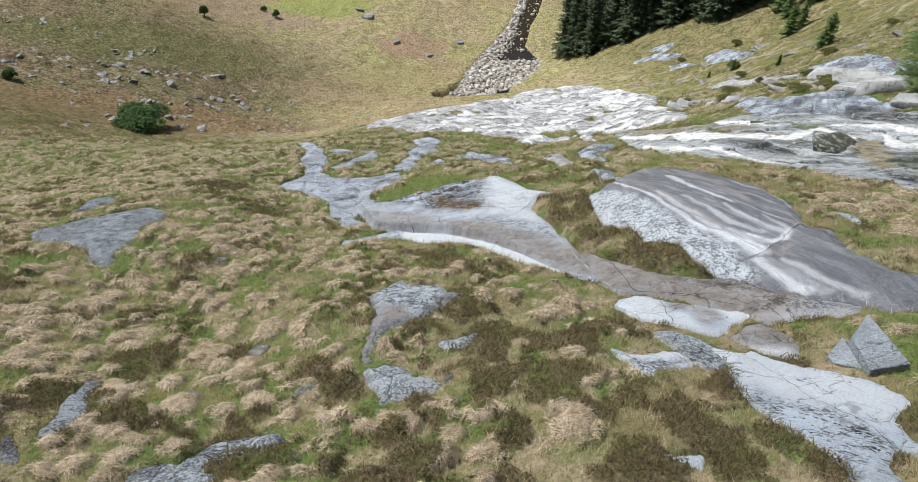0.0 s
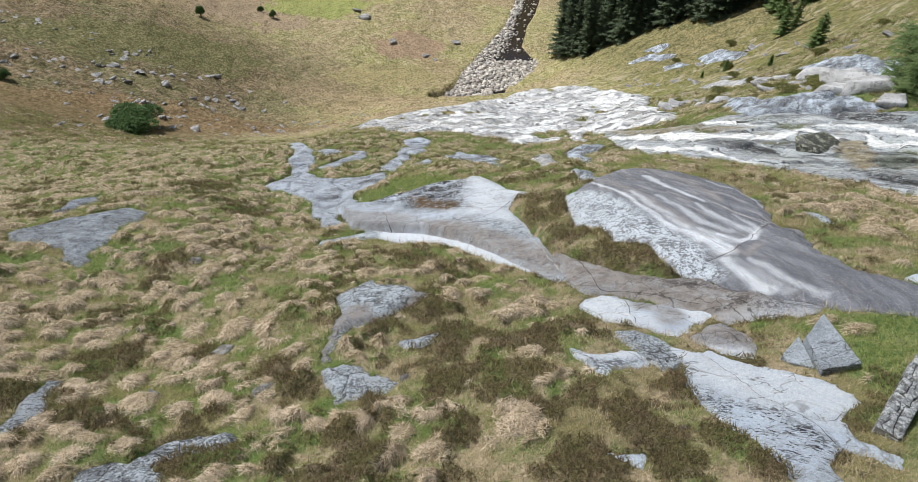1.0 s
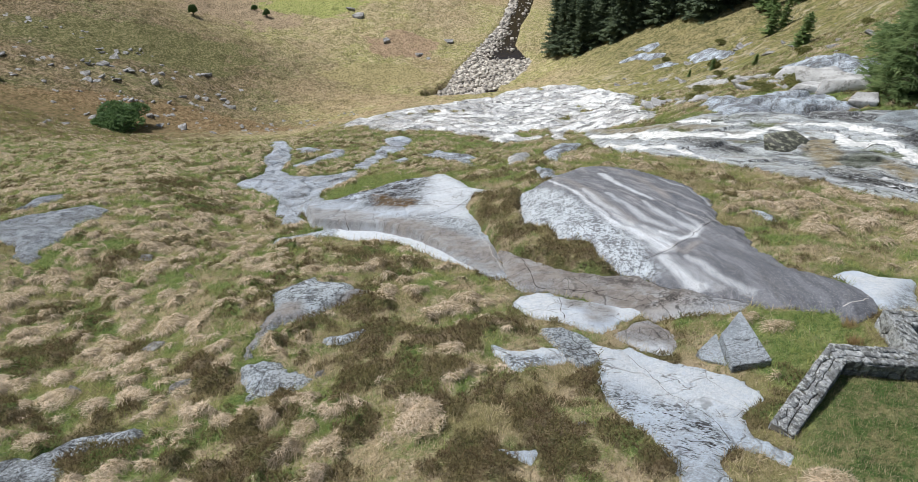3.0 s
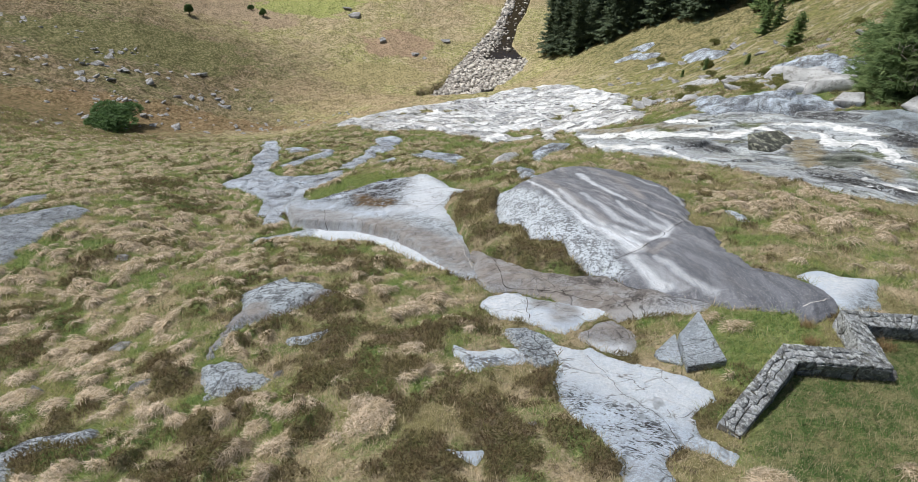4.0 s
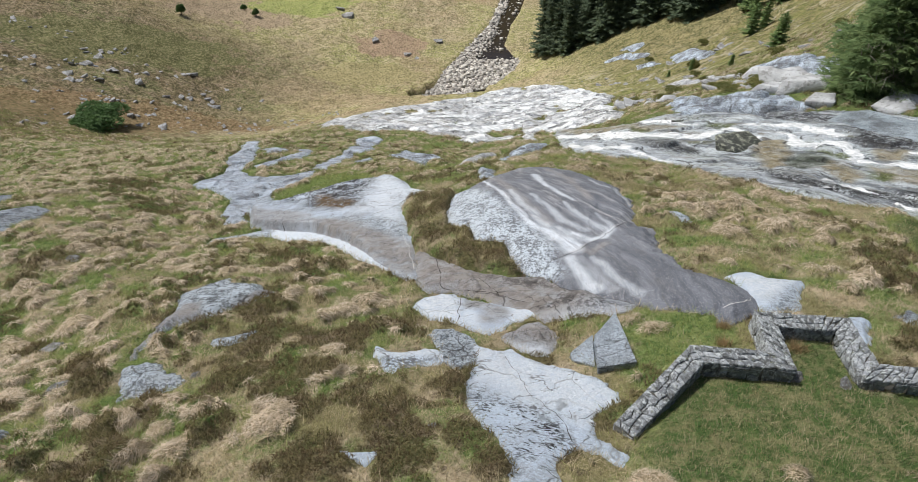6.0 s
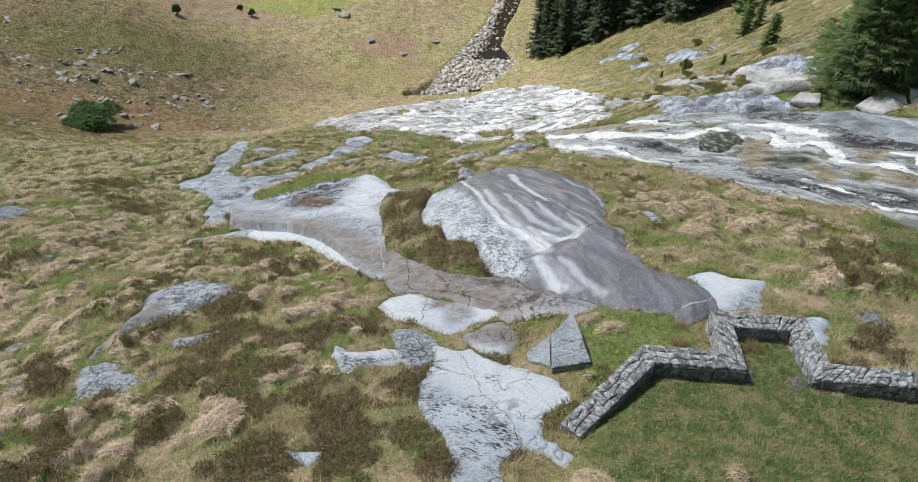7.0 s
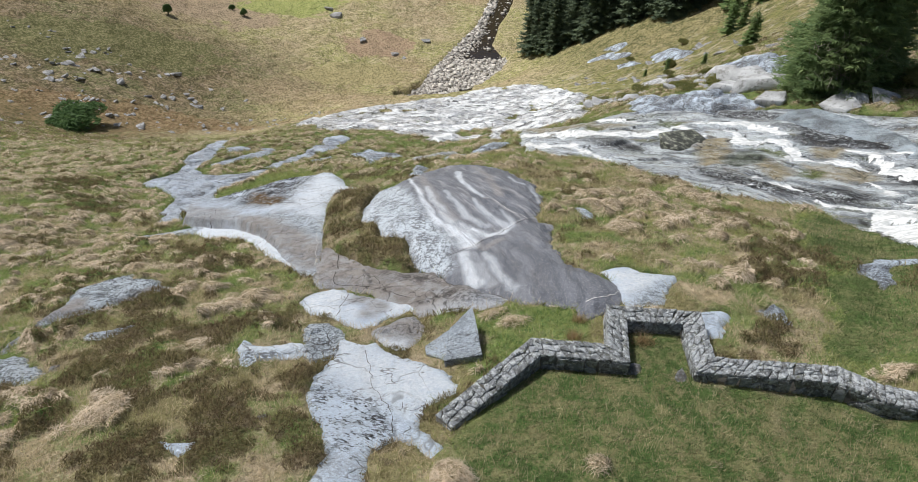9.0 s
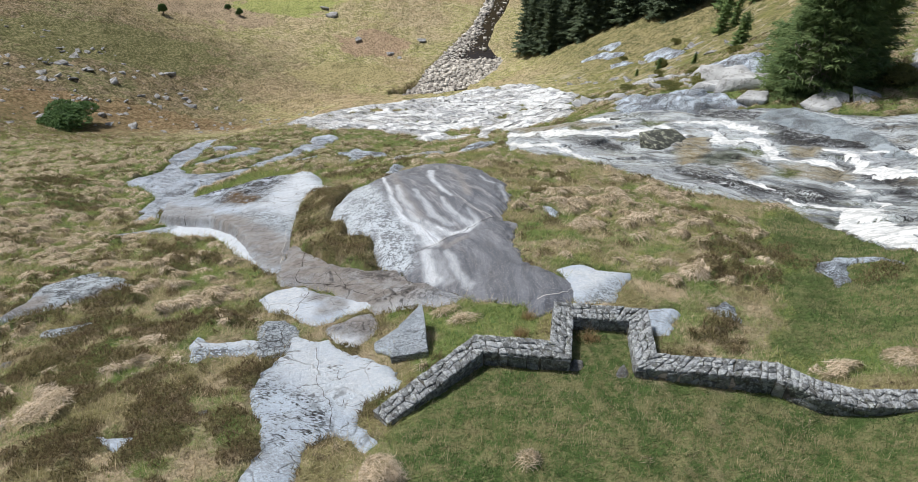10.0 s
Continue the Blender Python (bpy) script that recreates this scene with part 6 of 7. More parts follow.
far_stones = []
for k in range(210):
    x, y = -84 + 46 * rng.random() ** 0.8, 84 + 32 * rng.random()
    if vnoise(np.array([x / 7.0]), np.array([y / 5.0]), 2)[0] > -0.15:
        far_stones.append(boulder(x, y, rng.uniform(0.3, 1.2), 0.6, sink=0.18))
heap("scattered_stones", far_stones, "small grey stones scattered over the far moor")
for k in range(90):
    t = rng.random()
    boulder(-50 + 36 * t + rng.uniform(-3, 3), 76 + 20 * t + rng.uniform(-9, 14), rng.uniform(0.3, 0.9), 0.6, sink=0.16)
for x, y, s, tall in [(29.0, 41.8, 3.8, 0.9), (27.2, 42.6, 2.6, 0.7), (30.9, 34.9, 2.4, 0.7), (29.2, 43.9, 2.9, 0.9), (28.4, 37.6, 2.5, 1.0), (30.6, 45.5, 2.3, 0.8), (31.7, 35.0, 2.2, 0.7), (30.2, 50.5, 2.2, 0.8), (33.4, 34.6, 1.8, 0.8), (27.0, 39.0, 1.6, 0.8),
                      (32.5, 46.5, 2.4, 0.9), (24.5, 41.5, 1.2, 0.7)]:
    boulder(x, y, s, tall, "pale angular granite block beside the stream", 0.05, None, "blocks beside the stream")
for x, y, spread, count in ((20.6, 64.5, 2.2, 9), (22.3, 59.0, 1.8, 9), (24.2, 54.5, 1.8, 8), (21.6, 48.5, 1.8, 7), (27.0, 47.0, 1.6, 6), (31.5, 48.5, 1.5, 5)):
    for k in range(count):
        boulder(x + rng.gauss(0, 0.6 * spread), y + rng.gauss(0, spread), 0.7 + 1.2 * rng.random() ** 2, rng.uniform(0.5, 0.8), "pale broken granite block on the bank of the stream", 0.05, None, "blocks beside the stream")
m = Mat("block_granite")
c = m.mix(m.span(m.noise(1.2, 4), 0.4, 0.62), (0.30, 0.305, 0.305), (0.46, 0.47, 0.475))
BLOCK = m.done(m.mix(m.math("MULTIPLY", m.span(m.noise(6.0, 5, None, 0.7), 0.52, 0.62), 0.6), c, (0.15, 0.145, 0.13)), 0.85, [(m.noise(2.5, 5, None, 0.7), 0.8, 0.2), (m.noise(20.0, 3), 0.5, 0.03)], 0.3)
for ob in [o for o in scene.objects if o.get("group") == "blocks beside the stream"]:
    ob.data = ob.data.copy()
    ob.data.materials.clear()
    ob.data.materials.append(BLOCK)
darkrock = boulder(20.6, 31.4, 3.4, 0.75, "dark wet boulder splashed by the stream", 0.0, 4, "blocks beside the stream")
m = Mat("splashed_rock")
c = m.mix(m.span(m.noise(7.0, 7, m.mapped((1, 0.6, 1.0)), 0.82), 0.53, 0.56), (0.05, 0.052, 0.045), (0.30, 0.31, 0.24))
SPLASHED = m.done(c, 0.4, [(m.noise(2.5, 5, None, 0.7), 0.7, 0.2)])
darkrock.location = (21.2, 31.5, ground_at(21.2, 31.5) + 0.45)
darkrock.rotation_euler, darkrock.scale = (0.1, -0.1, 2.1), (2.0, 1.9, 1.25)
darkrock.data = darkrock.data.copy()
darkrock.data.materials.clear()
darkrock.data.materials.append(SPLASHED)
for x, y, s in [(-8.55, 17.9, 0.55), (-5.1, 11.35, 0.5), (-6.0, 9.3, 0.3), (-3.3, 8.9, 0.45), (8.25, 7.95, 0.16), (-0.2, 8.9, 0.22), (4.9, 6.9, 0.15), (12.6, 7.75, 0.32), (11.75, 7.95, 0.25)]:
    boulder(x, y, s, 0.6, "small pale stone lying in the grass", -0.05, None, "small stones in the grass")

for k in range(120):
    x, y = 24 + 24 * rng.random(), 48 + 52 * rng.random() ** 1.2
    if vnoise(np.array([x / 5.0]), np.array([y / 4.0]), 33)[0] > -0.1:
        boulder(x, y, 0.35 + 1.4 * rng.random() ** 2, 0.5, "flat grey rock showing through the grassy slope", 0.10, None, "rocks on the slope by the wood")
# stones of the stream bed
lows = [blob_stone(rng, 0.3, 0.7, 1) for _ in range(6)]
vs, fs, at = [], [], 0
gen = np.random.default_rng(5)
cand = gen.uniform((-12, 120), (30, 215), (60000, 2))
bed = inside(STREAM, cand[:, 0], cand[:, 1])
pool = inside([(6.5, 122), (7, 131), (8.6, 136.0), (12.6, 137.5), (13, 133), (11, 122)], cand[:, 0], cand[:, 1])
bank = np.interp(cand[:, 1], [128, 137, 147, 154, 163, 176, 189, 197], [-10, -1.2, 2.2, 5.5, 9.2, 13.7, 16.9, 18.4])
chance = np.where(cand[:, 1] < 153, 0.9, np.clip(1.0 - (cand[:, 0] - bank) / np.where(cand[:, 1] < 172, 5.0, 2.6), 0.03, 0.9)) * np.where(cand[:, 1] < 131.5, 0.12, 1.0)
ok = (bed > -0.5) & (pool < 0) & (gen.random(len(cand)) < chance)
for x, y in cand[ok][:6000]:
    v, f = lows[gen.integers(6)]
    s = 0.46 * gen.choice([0.5, 0.8, 1.1, 1.9], p=[0.42, 0.35, 0.18, 0.05]) * gen.uniform(0.8, 1.2)
    a = gen.uniform(0, 6.3)
    turned = np.column_stack([v[:, 0] * math.cos(a) - v[:, 1] * math.sin(a), v[:, 0] * math.sin(a) + v[:, 1] * math.cos(a), v[:, 2]])
    vs.append(turned * s + (x, y, WATER_Z + 0.12 * s))
    fs.append(f + at)
    at += len(v)
tagged(part("stream_stones", mesh_from("stream_stones", np.concatenate(vs), None, np.concatenate(fs), COBBLE)), "pale washed stones filling the stream bed", "stones", kind="stuff")


# ---- split triangular slab ----
def leaning_slab(name, top, depth, label, seed):
    """A flat angular stone: an uneven top face, worn edges and a thickness below."""
    r = random.Random(seed)
    bm = bmesh.new()
    n = (Vector(top[1]) - Vector(top[0])).cross(Vector(top[2]) - Vector(top[0])).normalized()
    n = n if n.z > 0 else -n
    ring = [bm.verts.new(Vector(p)) for p in top]
    low = [bm.verts.new(Vector(p) - n * depth * 0.3 - Vector((0, 0, depth)) + Vector((r.uniform(-0.04, 0.04), r.uniform(-0.04, 0.04), 0))) for p in top]
    bm.faces.new(ring)
    bm.faces.new(low[::-1])
    for i in range(len(top)):
        j = (i + 1) % len(top)
        bm.faces.new((ring[j], ring[i], low[i], low[j]))
    bmesh.ops.recalc_face_normals(bm, faces=bm.faces)
    bmesh.ops.bevel(bm, geom=list(bm.edges), offset=0.03, segments=2, affect="EDGES", profile=0.6)
    bmesh.ops.triangulate(bm, faces=bm.faces)
    bmesh.ops.subdivide_edges(bm, edges=[e for e in bm.edges if e.calc_length() > 0.12], cuts=3, use_grid_fill=True)
    for v in bm.verts:
        v.co += 0.018 * noise.noise_vector(v.co * 5.0) + 0.012 * noise.noise_vector(v.co * 14.0)
    me = bpy.data.meshes.new(name)
    bm.to_mesh(me)
    bm.free()
    me.materials.append(LICHEN)
    return tagged(part(name, me), label, "boulder")


LICHEN = granite("lichen_slab", (0.52, 0.55, 0.57), (0.78, 0.81, 0.82), (0.12, 0.12, 0.12), 0.45, 0.0, 0.0, 0.35, 0.1)
leaning_slab("split_slab", [(8.71, 9.85, -0.98), (8.89, 8.49, -0.98), (8.12, 8.44, -1.10), (8.23, 9.42, -1.20)], 0.55, "tall pointed granite slab leaning in the grass", 3)
leaning_slab("split_slab", [(8.26, 9.66, -1.46), (7.70, 9.14, -1.46), (7.73, 8.92, -1.44), (8.14, 8.66, -1.34), (8.20, 9.30, -1.38)], 0.45, "low broken half of the split granite slab", 5)


# ---- low stone wall ----
OUTER, INNER = 0.165, 0.265


def offset_path(path, off):
    p = np.array(path)[:, :2]
    out = []
    for i in range(len(p)):
        a = p[i] - p[i - 1] if i else p[1] - p[0]
        b = p[i + 1] - p[i] if i < len(p) - 1 else a
        a, b = a / np.linalg.norm(a), b / np.linalg.norm(b)
        na, nb = np.array([-a[1], a[0]]), np.array([-b[1], b[0]])
        out.append(p[i] + off * (na + nb) / (1 + na @ nb))
    return np.array(out)


def build_wall():
    wall = new("low_stone_wall")
    wall.location = (*PATH[0][:2], ground_at(*PATH[0][:2]))
    tagged(wall, "low zigzag wall of mortared granite rubble in the grass", "stone wall")
    back = Matrix.Translation(-Vector(wall.location))

    def put(ob):
        ob.parent = wall
        ob.matrix_parent_inverse = back
        return ob

    tops = np.array([p[2] for p in PATH])
    a, b = offset_path(PATH, OUTER - 0.03), offset_path(PATH, 0.03 - INNER)
    foot = np.array([min(ground_at(*q) for q in (a[i], b[i])) - 0.3 for i in range(len(PATH))])
    n = len(PATH)
    v = np.concatenate([np.column_stack([a, tops - 0.035]), np.column_stack([b, tops - 0.035]), np.column_stack([a, foot]), np.column_stack([b, foot])])
    q = []
    for i in range(n - 1):
        q += [(i, i + n, i + 1 + n, i + 1), (i, i + 1, i + 1 + 2 * n, i + 2 * n), (i + n, i + 3 * n, i + 1 + 3 * n, i + 1 + n)]
    q += [(0, 2 * n, 3 * n, n), (n - 1, 2 * n - 1, 4 * n - 1, 3 * n - 1)]
    put(part("mortar_core", mesh_from("mortar_core", v, np.array(q), None, MORTAR)))

    r = random.Random(12)

    def fitted(name, corners, out, depth):
        """One rubble stone that fills a four-sided field: worn edges, a slightly domed face."""
        p = [Vector(q) for q in corners]
        mid = sum(p, Vector()) / len(p)
        proud = r.uniform(-0.016, 0.016)
        ring0 = [mid + (q - mid) * 0.93 - out * depth for q in p]
        ring1 = [mid + (q - mid) * (1 - 0.011 / max((q - mid).length, 0.05)) + out * (proud - 0.007) for q in p]
        ring2 = [mid + (q - mid) * (1 - 0.026 / max((q - mid).length, 0.05)) + out * (proud + r.uniform(-0.005, 0.005)) for q in p]
        n_ = len(p)
        v = [*ring0, *ring1, *ring2, mid + out * (proud + 0.004)]
        quads = [(a * n_ + i, a * n_ + (i + 1) % n_, (a + 1) * n_ + (i + 1) % n_, (a + 1) * n_ + i) for a in (0, 1) for i in range(n_)]
        tris = [(2 * n_ + i, 2 * n_ + (i + 1) % n_, 3 * n_) for i in range(n_)]
        me = mesh_from(name, np.array([q[:] for q in v]), quads, tris, WALL)
        return put(part(name, me))

    def field(name, place, length, across, out, cell, depth):
        """Covers a run of wall with fitted stones; place(s, t) gives the spot s metres along and t (0 to 1) across."""
        n_ = max(2, round(length / cell))
        lattice = []
        for i in range(n_ + 1):
            row = []
            for k in range(across + 1):
                s = length * i / n_ + (r.uniform(-0.40, 0.40) * cell if 0 < i < n_ else 0)
                t = k / across + (r.uniform(-0.40, 0.40) / across if 0 < k < across else 0)
                row.append((s, t))
            lattice.append(row)
        for i in range(n_):
            k = 0
            while k < across:
                wide = 2 if across > 1 and k == 0 and r.random() < 0.18 else 1
                a, b_, c_, d_ = lattice[i][k], lattice[i + 1][k], lattice[i + 1][k + wide], lattice[i][k + wide]
                mids = [((a[0] + b_[0]) / 2, (a[1] + b_[1]) / 2), ((c_[0] + d_[0]) / 2, (c_[1] + d_[1]) / 2)]
                fitted(name, [place(*q) for q in (a, mids[0], b_, c_, mids[1], d_)], out, depth)
                k += wide

    left, right_ = offset_path(PATH, OUTER), offset_path(PATH, -INNER)
    for i in range(n - 1):
        z0, z1 = PATH[i][2], PATH[i + 1][2]
        mid_len = float(np.linalg.norm(np.array(PATH[i + 1][:2]) - np.array(PATH[i][:2])))

        def top(s, t, i=i, z0=z0, z1=z1, mid_len=mid_len):
            f = s / mid_len
            q = (left[i] + (left[i + 1] - left[i]) * f) * (1 - t) + (right_[i] + (right_[i + 1] - right_[i]) * f) * t
            return (q[0], q[1], z0 + (z1 - z0) * f)

        field("coping_stone", top, mid_len, 3, Vector((0, 0, 1)), 0.145, 0.07)
        for edge, sign in ((left, 1), (right_, -1)):
            run = edge[i + 1] - edge[i]
            length = float(np.linalg.norm(run))
            out = Vector((-run[1], run[0], 0)).normalized() * sign
            deep = 0.20 + max(z0, z1) - min(ground_at(*edge[i]), ground_at(*edge[i + 1]))

            def face(s, t, edge=edge, i=i, length=length, deep=deep, z0=z0, z1=z1):
                f = s / length
                q = edge[i] + (edge[i + 1] - edge[i]) * f
                return (q[0], q[1], z0 + (z1 - z0) * f - 0.05 - deep * t)

            if length > 0.15:
                field("face_stone", face, length, 3, out, 0.26, 0.06)
    q0, q1 = left[0], right_[0]
    out = Vector((*(np.array(PATH[0][:2]) - np.array(PATH[1][:2])), 0)).normalized()
    field("face_stone", lambda s, t: (*(q0 + (q1 - q0) * s / (OUTER + INNER)), PATH[0][2] - 0.05 - 0.45 * t), OUTER + INNER, 3, out, 0.2, 0.06)
    return wall


build_wall()


# ---- conifers and bushes ----
def limb(a, b, ra, rb, sides=5):
    """A tapered stick between two places, as corners and quads."""
    a, b = np.array(a, float), np.array(b, float)
    d = (b - a) / (np.linalg.norm(b - a) + 1e-9)
    u = np.cross(d, (0.3, 0.8, 0.5))
    u /= np.linalg.norm(u)
    w = np.cross(d, u)
    t = np.linspace(0, 2 * np.pi, sides, endpoint=False)
    ring = np.cos(t)[:, None] * u + np.sin(t)[:, None] * w
    v = np.concatenate([a + ra * ring, b + rb * ring])
    i = np.arange(sides)
    j = (i + 1) % sides
    return v, np.stack([i, j, j + sides, i + sides], 1)


def pile(pieces):
    vs, fs, at = [], [], 0
    for v, f in pieces:
        vs.append(v)
        fs.append(f + at)
        at += len(v)
    return np.concatenate(vs), np.concatenate(fs)


def conifer_meshes(seed, height, radius, levels, per, sprays, needle, low=0.06, name="spruce", droop=0.28, fine=False):
    """Trunk and crown of one conifer: whorls of drooping boughs, each with side sprays of needles."""
    r = np.random.default_rng(seed)
    sticks = [limb((0, 0, -0.8), (0, 0, height * 0.55), 0.018 * height, 0.010 * height, 7), limb((0, 0, height * 0.55), (0, 0, height * 0.97), 0.010 * height, 0.01, 6)]
    tri = []
    for k in range(levels):
        f = k / (levels - 1)
        z = height * (low + (0.98 - low) * f ** 0.92)
        reach = radius * (1 - f) ** 0.75 * (0.75 + 0.25 * math.sin(3 + 5 * f)) + 0.12
        if f < 0.12:
            reach *= 0.7 + 2.0 * f
        for b in range(per):
            if r.random() < 0.10:
                continue
            a = 2 * np.pi * (b + r.uniform(-0.4, 0.4)) / per + k * 1.9
            ln = reach * r.uniform(0.65, 1.18)
            out = np.array([math.cos(a), math.sin(a), 0])
            side = np.array([-math.sin(a), math.cos(a), 0])
            z0 = z + r.uniform(-0.35, 0.35) * height / levels
            tilt = 0.30 * f - droop * (1 - f)
            if k % 3 == 0:
                sticks.append(limb((0, 0, z0), out * ln * 0.7 + (0, 0, z0 + tilt * ln * 0.5), 0.012 * ln + 0.008, 0.006, 3))
            for s in range(sprays):
                g = (s + 0.6) / sprays
                c = out * ln * g + np.array([0, 0, z0 + tilt * ln * g + 0.10 * ln * g * g])
                w = ln * (0.42 * (1 - g) + 0.10) * r.uniform(0.7, 1.2)
                for sg in (-1, 1):
                    if fine:
                        for twig in range(7):
                            root_ = c + sg * side * w * 0.13 * twig + out * (w * 0.07 * twig - 0.05) + r.normal(0, 0.05, 3)
                            aim = (out * r.uniform(0.3, 1.1) + sg * side * r.uniform(0.2, 1.0) + np.array([0, 0, r.uniform(-0.6, 0.35)])) * r.uniform(0.14, 0.42)
                            thin = np.cross(aim, (0, 0, 1.0)) * 0.075 + np.array([0, 0, 0.012])
                            tri += [root_ - thin, root_ + aim, root_ + thin]
                        continue
                    tip = c + sg * side * w + out * w * 0.55 + np.array([0, 0, -w * r.uniform(0.05, 0.45)])
                    reach_ = out * ln / sprays
                    low_ = np.array([0, 0, -0.16 * w])
                    tri += [c - reach_ * 0.75, tip, c + reach_ * 0.45]
                    tri += [c - reach_ * 0.3, 0.7 * tip + 0.3 * c + reach_ * 0.7 + low_, c + reach_ * 0.7 + low_]
            tip = out * (ln * 1.08) + np.array([0, 0, z0 + (tilt + 0.10) * ln])
            tri += [out * ln * 0.6 + side * 0.10 * ln + (0, 0, z0 + tilt * ln * 0.6), tip, out * ln * 0.6 - side * 0.10 * ln + (0, 0, z0 + tilt * ln * 0.6)]
    tri = np.array(tri)
    tri += r.normal(0, (0.004 if fine else 0.02) * radius, tri.shape)
    v, q = pile(sticks)
    return mesh_from("trunk", v, q, None, BARK), mesh_from("crown", tri, None, np.arange(len(tri)).reshape(-1, 3), needle)


def plant(name, meshes, x, y, scale, turn, label, category, group="", lean=0.0, sink=0.0, wide=1.0):
    ob = new(name)
    ob.location, ob.rotation_euler = (x, y, ground_at(x, y) - sink), (lean, 0, turn)
    ob.scale = (scale * wide, scale * wide, scale)
    for key, me in zip(("trunk", "crown"), meshes):
        part(key, me, ob)
    return tagged(ob, label, category, group)


FOREST = [conifer_meshes(100 + k, 16.0, 4.0 + 0.3 * k, 26, 9, 6, SPRUCE, 0.03) for k in range(4)]
EDGE = [conifer_meshes(140 + k, 11.0, 3.0 + 0.3 * k, 20, 8, 5, PINE) for k in range(3)]
NEAR = [conifer_meshes(170 + k, 11.5, 4.3, 42, 12, 11, STREAMSIDE, 0.02, droop=0.12, fine=True) for k in range(2)]
rng = random.Random(21)
front = [(27.7, 148.8), (31.2, 143.5), (34.8, 139.0), (38.5, 135.0), (42.5, 131.0), (46.3, 126.5), (50.0, 122.5), (25.6, 152.2), (29.5, 146.0), (33.0, 141.5), (36.5, 137.0), (40.5, 133.5), (44.5, 129.0), (48.0, 124.5), (52.0, 121.0), (57.0, 118.0)]
spots = []
for k, (x, y) in enumerate(front):
    for depth in range(5):
        spots.append((x + 1.1 * depth + rng.uniform(-1.2, 1.2) + depth * 2.0, y + 4.2 * depth + rng.uniform(-1.4, 1.4), depth))
for x, y, depth in spots:
    plant("spruce_tree", FOREST[rng.randrange(4)], x, y, rng.uniform(0.85, 1.15), rng.uniform(0, 6.3), "dark green spruce in the dense plantation", "conifer", "spruces of the plantation", 0, 0, 1.25)
for x, y, s in [(54, 110, 0.85), (57, 106, 0.8), (60, 110, 1.0), (52.5, 104.5, 0.6), (62, 102, 0.9), (66, 98, 0.95), (60, 96, 0.8), (68, 90, 0.9), (64, 84, 0.8), (49.5, 93.5, 0.55)]:
    plant("young_conifer", EDGE[rng.randrange(3)], x, y, s, rng.uniform(0, 6.3), "olive green conifer at the edge of the wood", "conifer", "conifers at the edge")
for x, y, s in [(46.6, 90.5, 0.42), (41.6, 72.0, 0.36), (35.6, 80.5, 0.16), (33.2, 81.5, 0.10), (36.5, 71.0, 0.13), (34.6, 51.5, 0.13)]:
    plant("conifer_sapling", EDGE[rng.randrange(3)], x, y, s, rng.uniform(0, 6.3), "small self-sown conifer on open hillside", "conifer", "saplings on the hillside", 0, 0, 1.6)
for x, y, s, k in [(30.9, 37.9, 0.95, 1), (31.9, 37.4, 1.2, 0), (34.4, 39.2, 1.2, 1), (33.2, 41.5, 1.3, 0)]:
    plant("stream_conifer", NEAR[k], x, y, s, 1.3 * k + x, "bushy green conifer with branches down to the rock", "conifer", "conifers beside the stream", 0.0, 0.6, 0.92)


def bush_mesh(seed, leaves, needle, size, name="leaves"):
    """A low dense shrub of many small leaves on an uneven set of lobes."""
    r = np.random.default_rng(seed)
    lobes = [(r.uniform(-0.55, 0.55), r.uniform(-0.4, 0.4), r.uniform(0.25, 0.6), r.uniform(0.28, 0.48)) for _ in range(14)]
    pick = r.integers(0, len(lobes), leaves)
    L = np.array(lobes)[pick]
    d = r.normal(size=(leaves, 3))
    d /= np.linalg.norm(d, axis=1)[:, None]
    d[:, 2] = np.abs(d[:, 2]) - 0.25
    c = L[:, :3] + d * L[:, 3:4] * r.uniform(0.75, 1.05, (leaves, 1))
    c[:, 2] = np.maximum(c[:, 2], 0.02)
    u = r.normal(size=(leaves, 3)) * size
    w = r.normal(size=(leaves, 3)) * size
    v = np.stack([c - u * 0.5, c + w, c + u * 0.5 + d * size], 1).reshape(-1, 3)
    return mesh_from(name, v, None, np.arange(len(v)).reshape(-1, 3), needle)


def bush_stems(seed):
    r = np.random.default_rng(seed)
    return mesh_from("stems", *pile([limb((0, 0, -0.1), (r.uniform(-0.5, 0.5), r.uniform(-0.4, 0.4), r.uniform(0.35, 0.65)), 0.035, 0.012, 4) for _ in range(9)]), None, BARK)


def shrub(x, y, wide, tall, leaf, stem, label, group=""):
    ob = new("shrub")
    ob.location, ob.scale, ob.rotation_euler = (x, y, ground_at(x, y) - 0.05 * tall), (wide / 1.7, wide / 1.7, tall), (0, 0, 1.7 * x)
    part("stems", stem, ob)
    part("leaves", leaf, ob)
    return tagged(ob, label, "shrub", group)


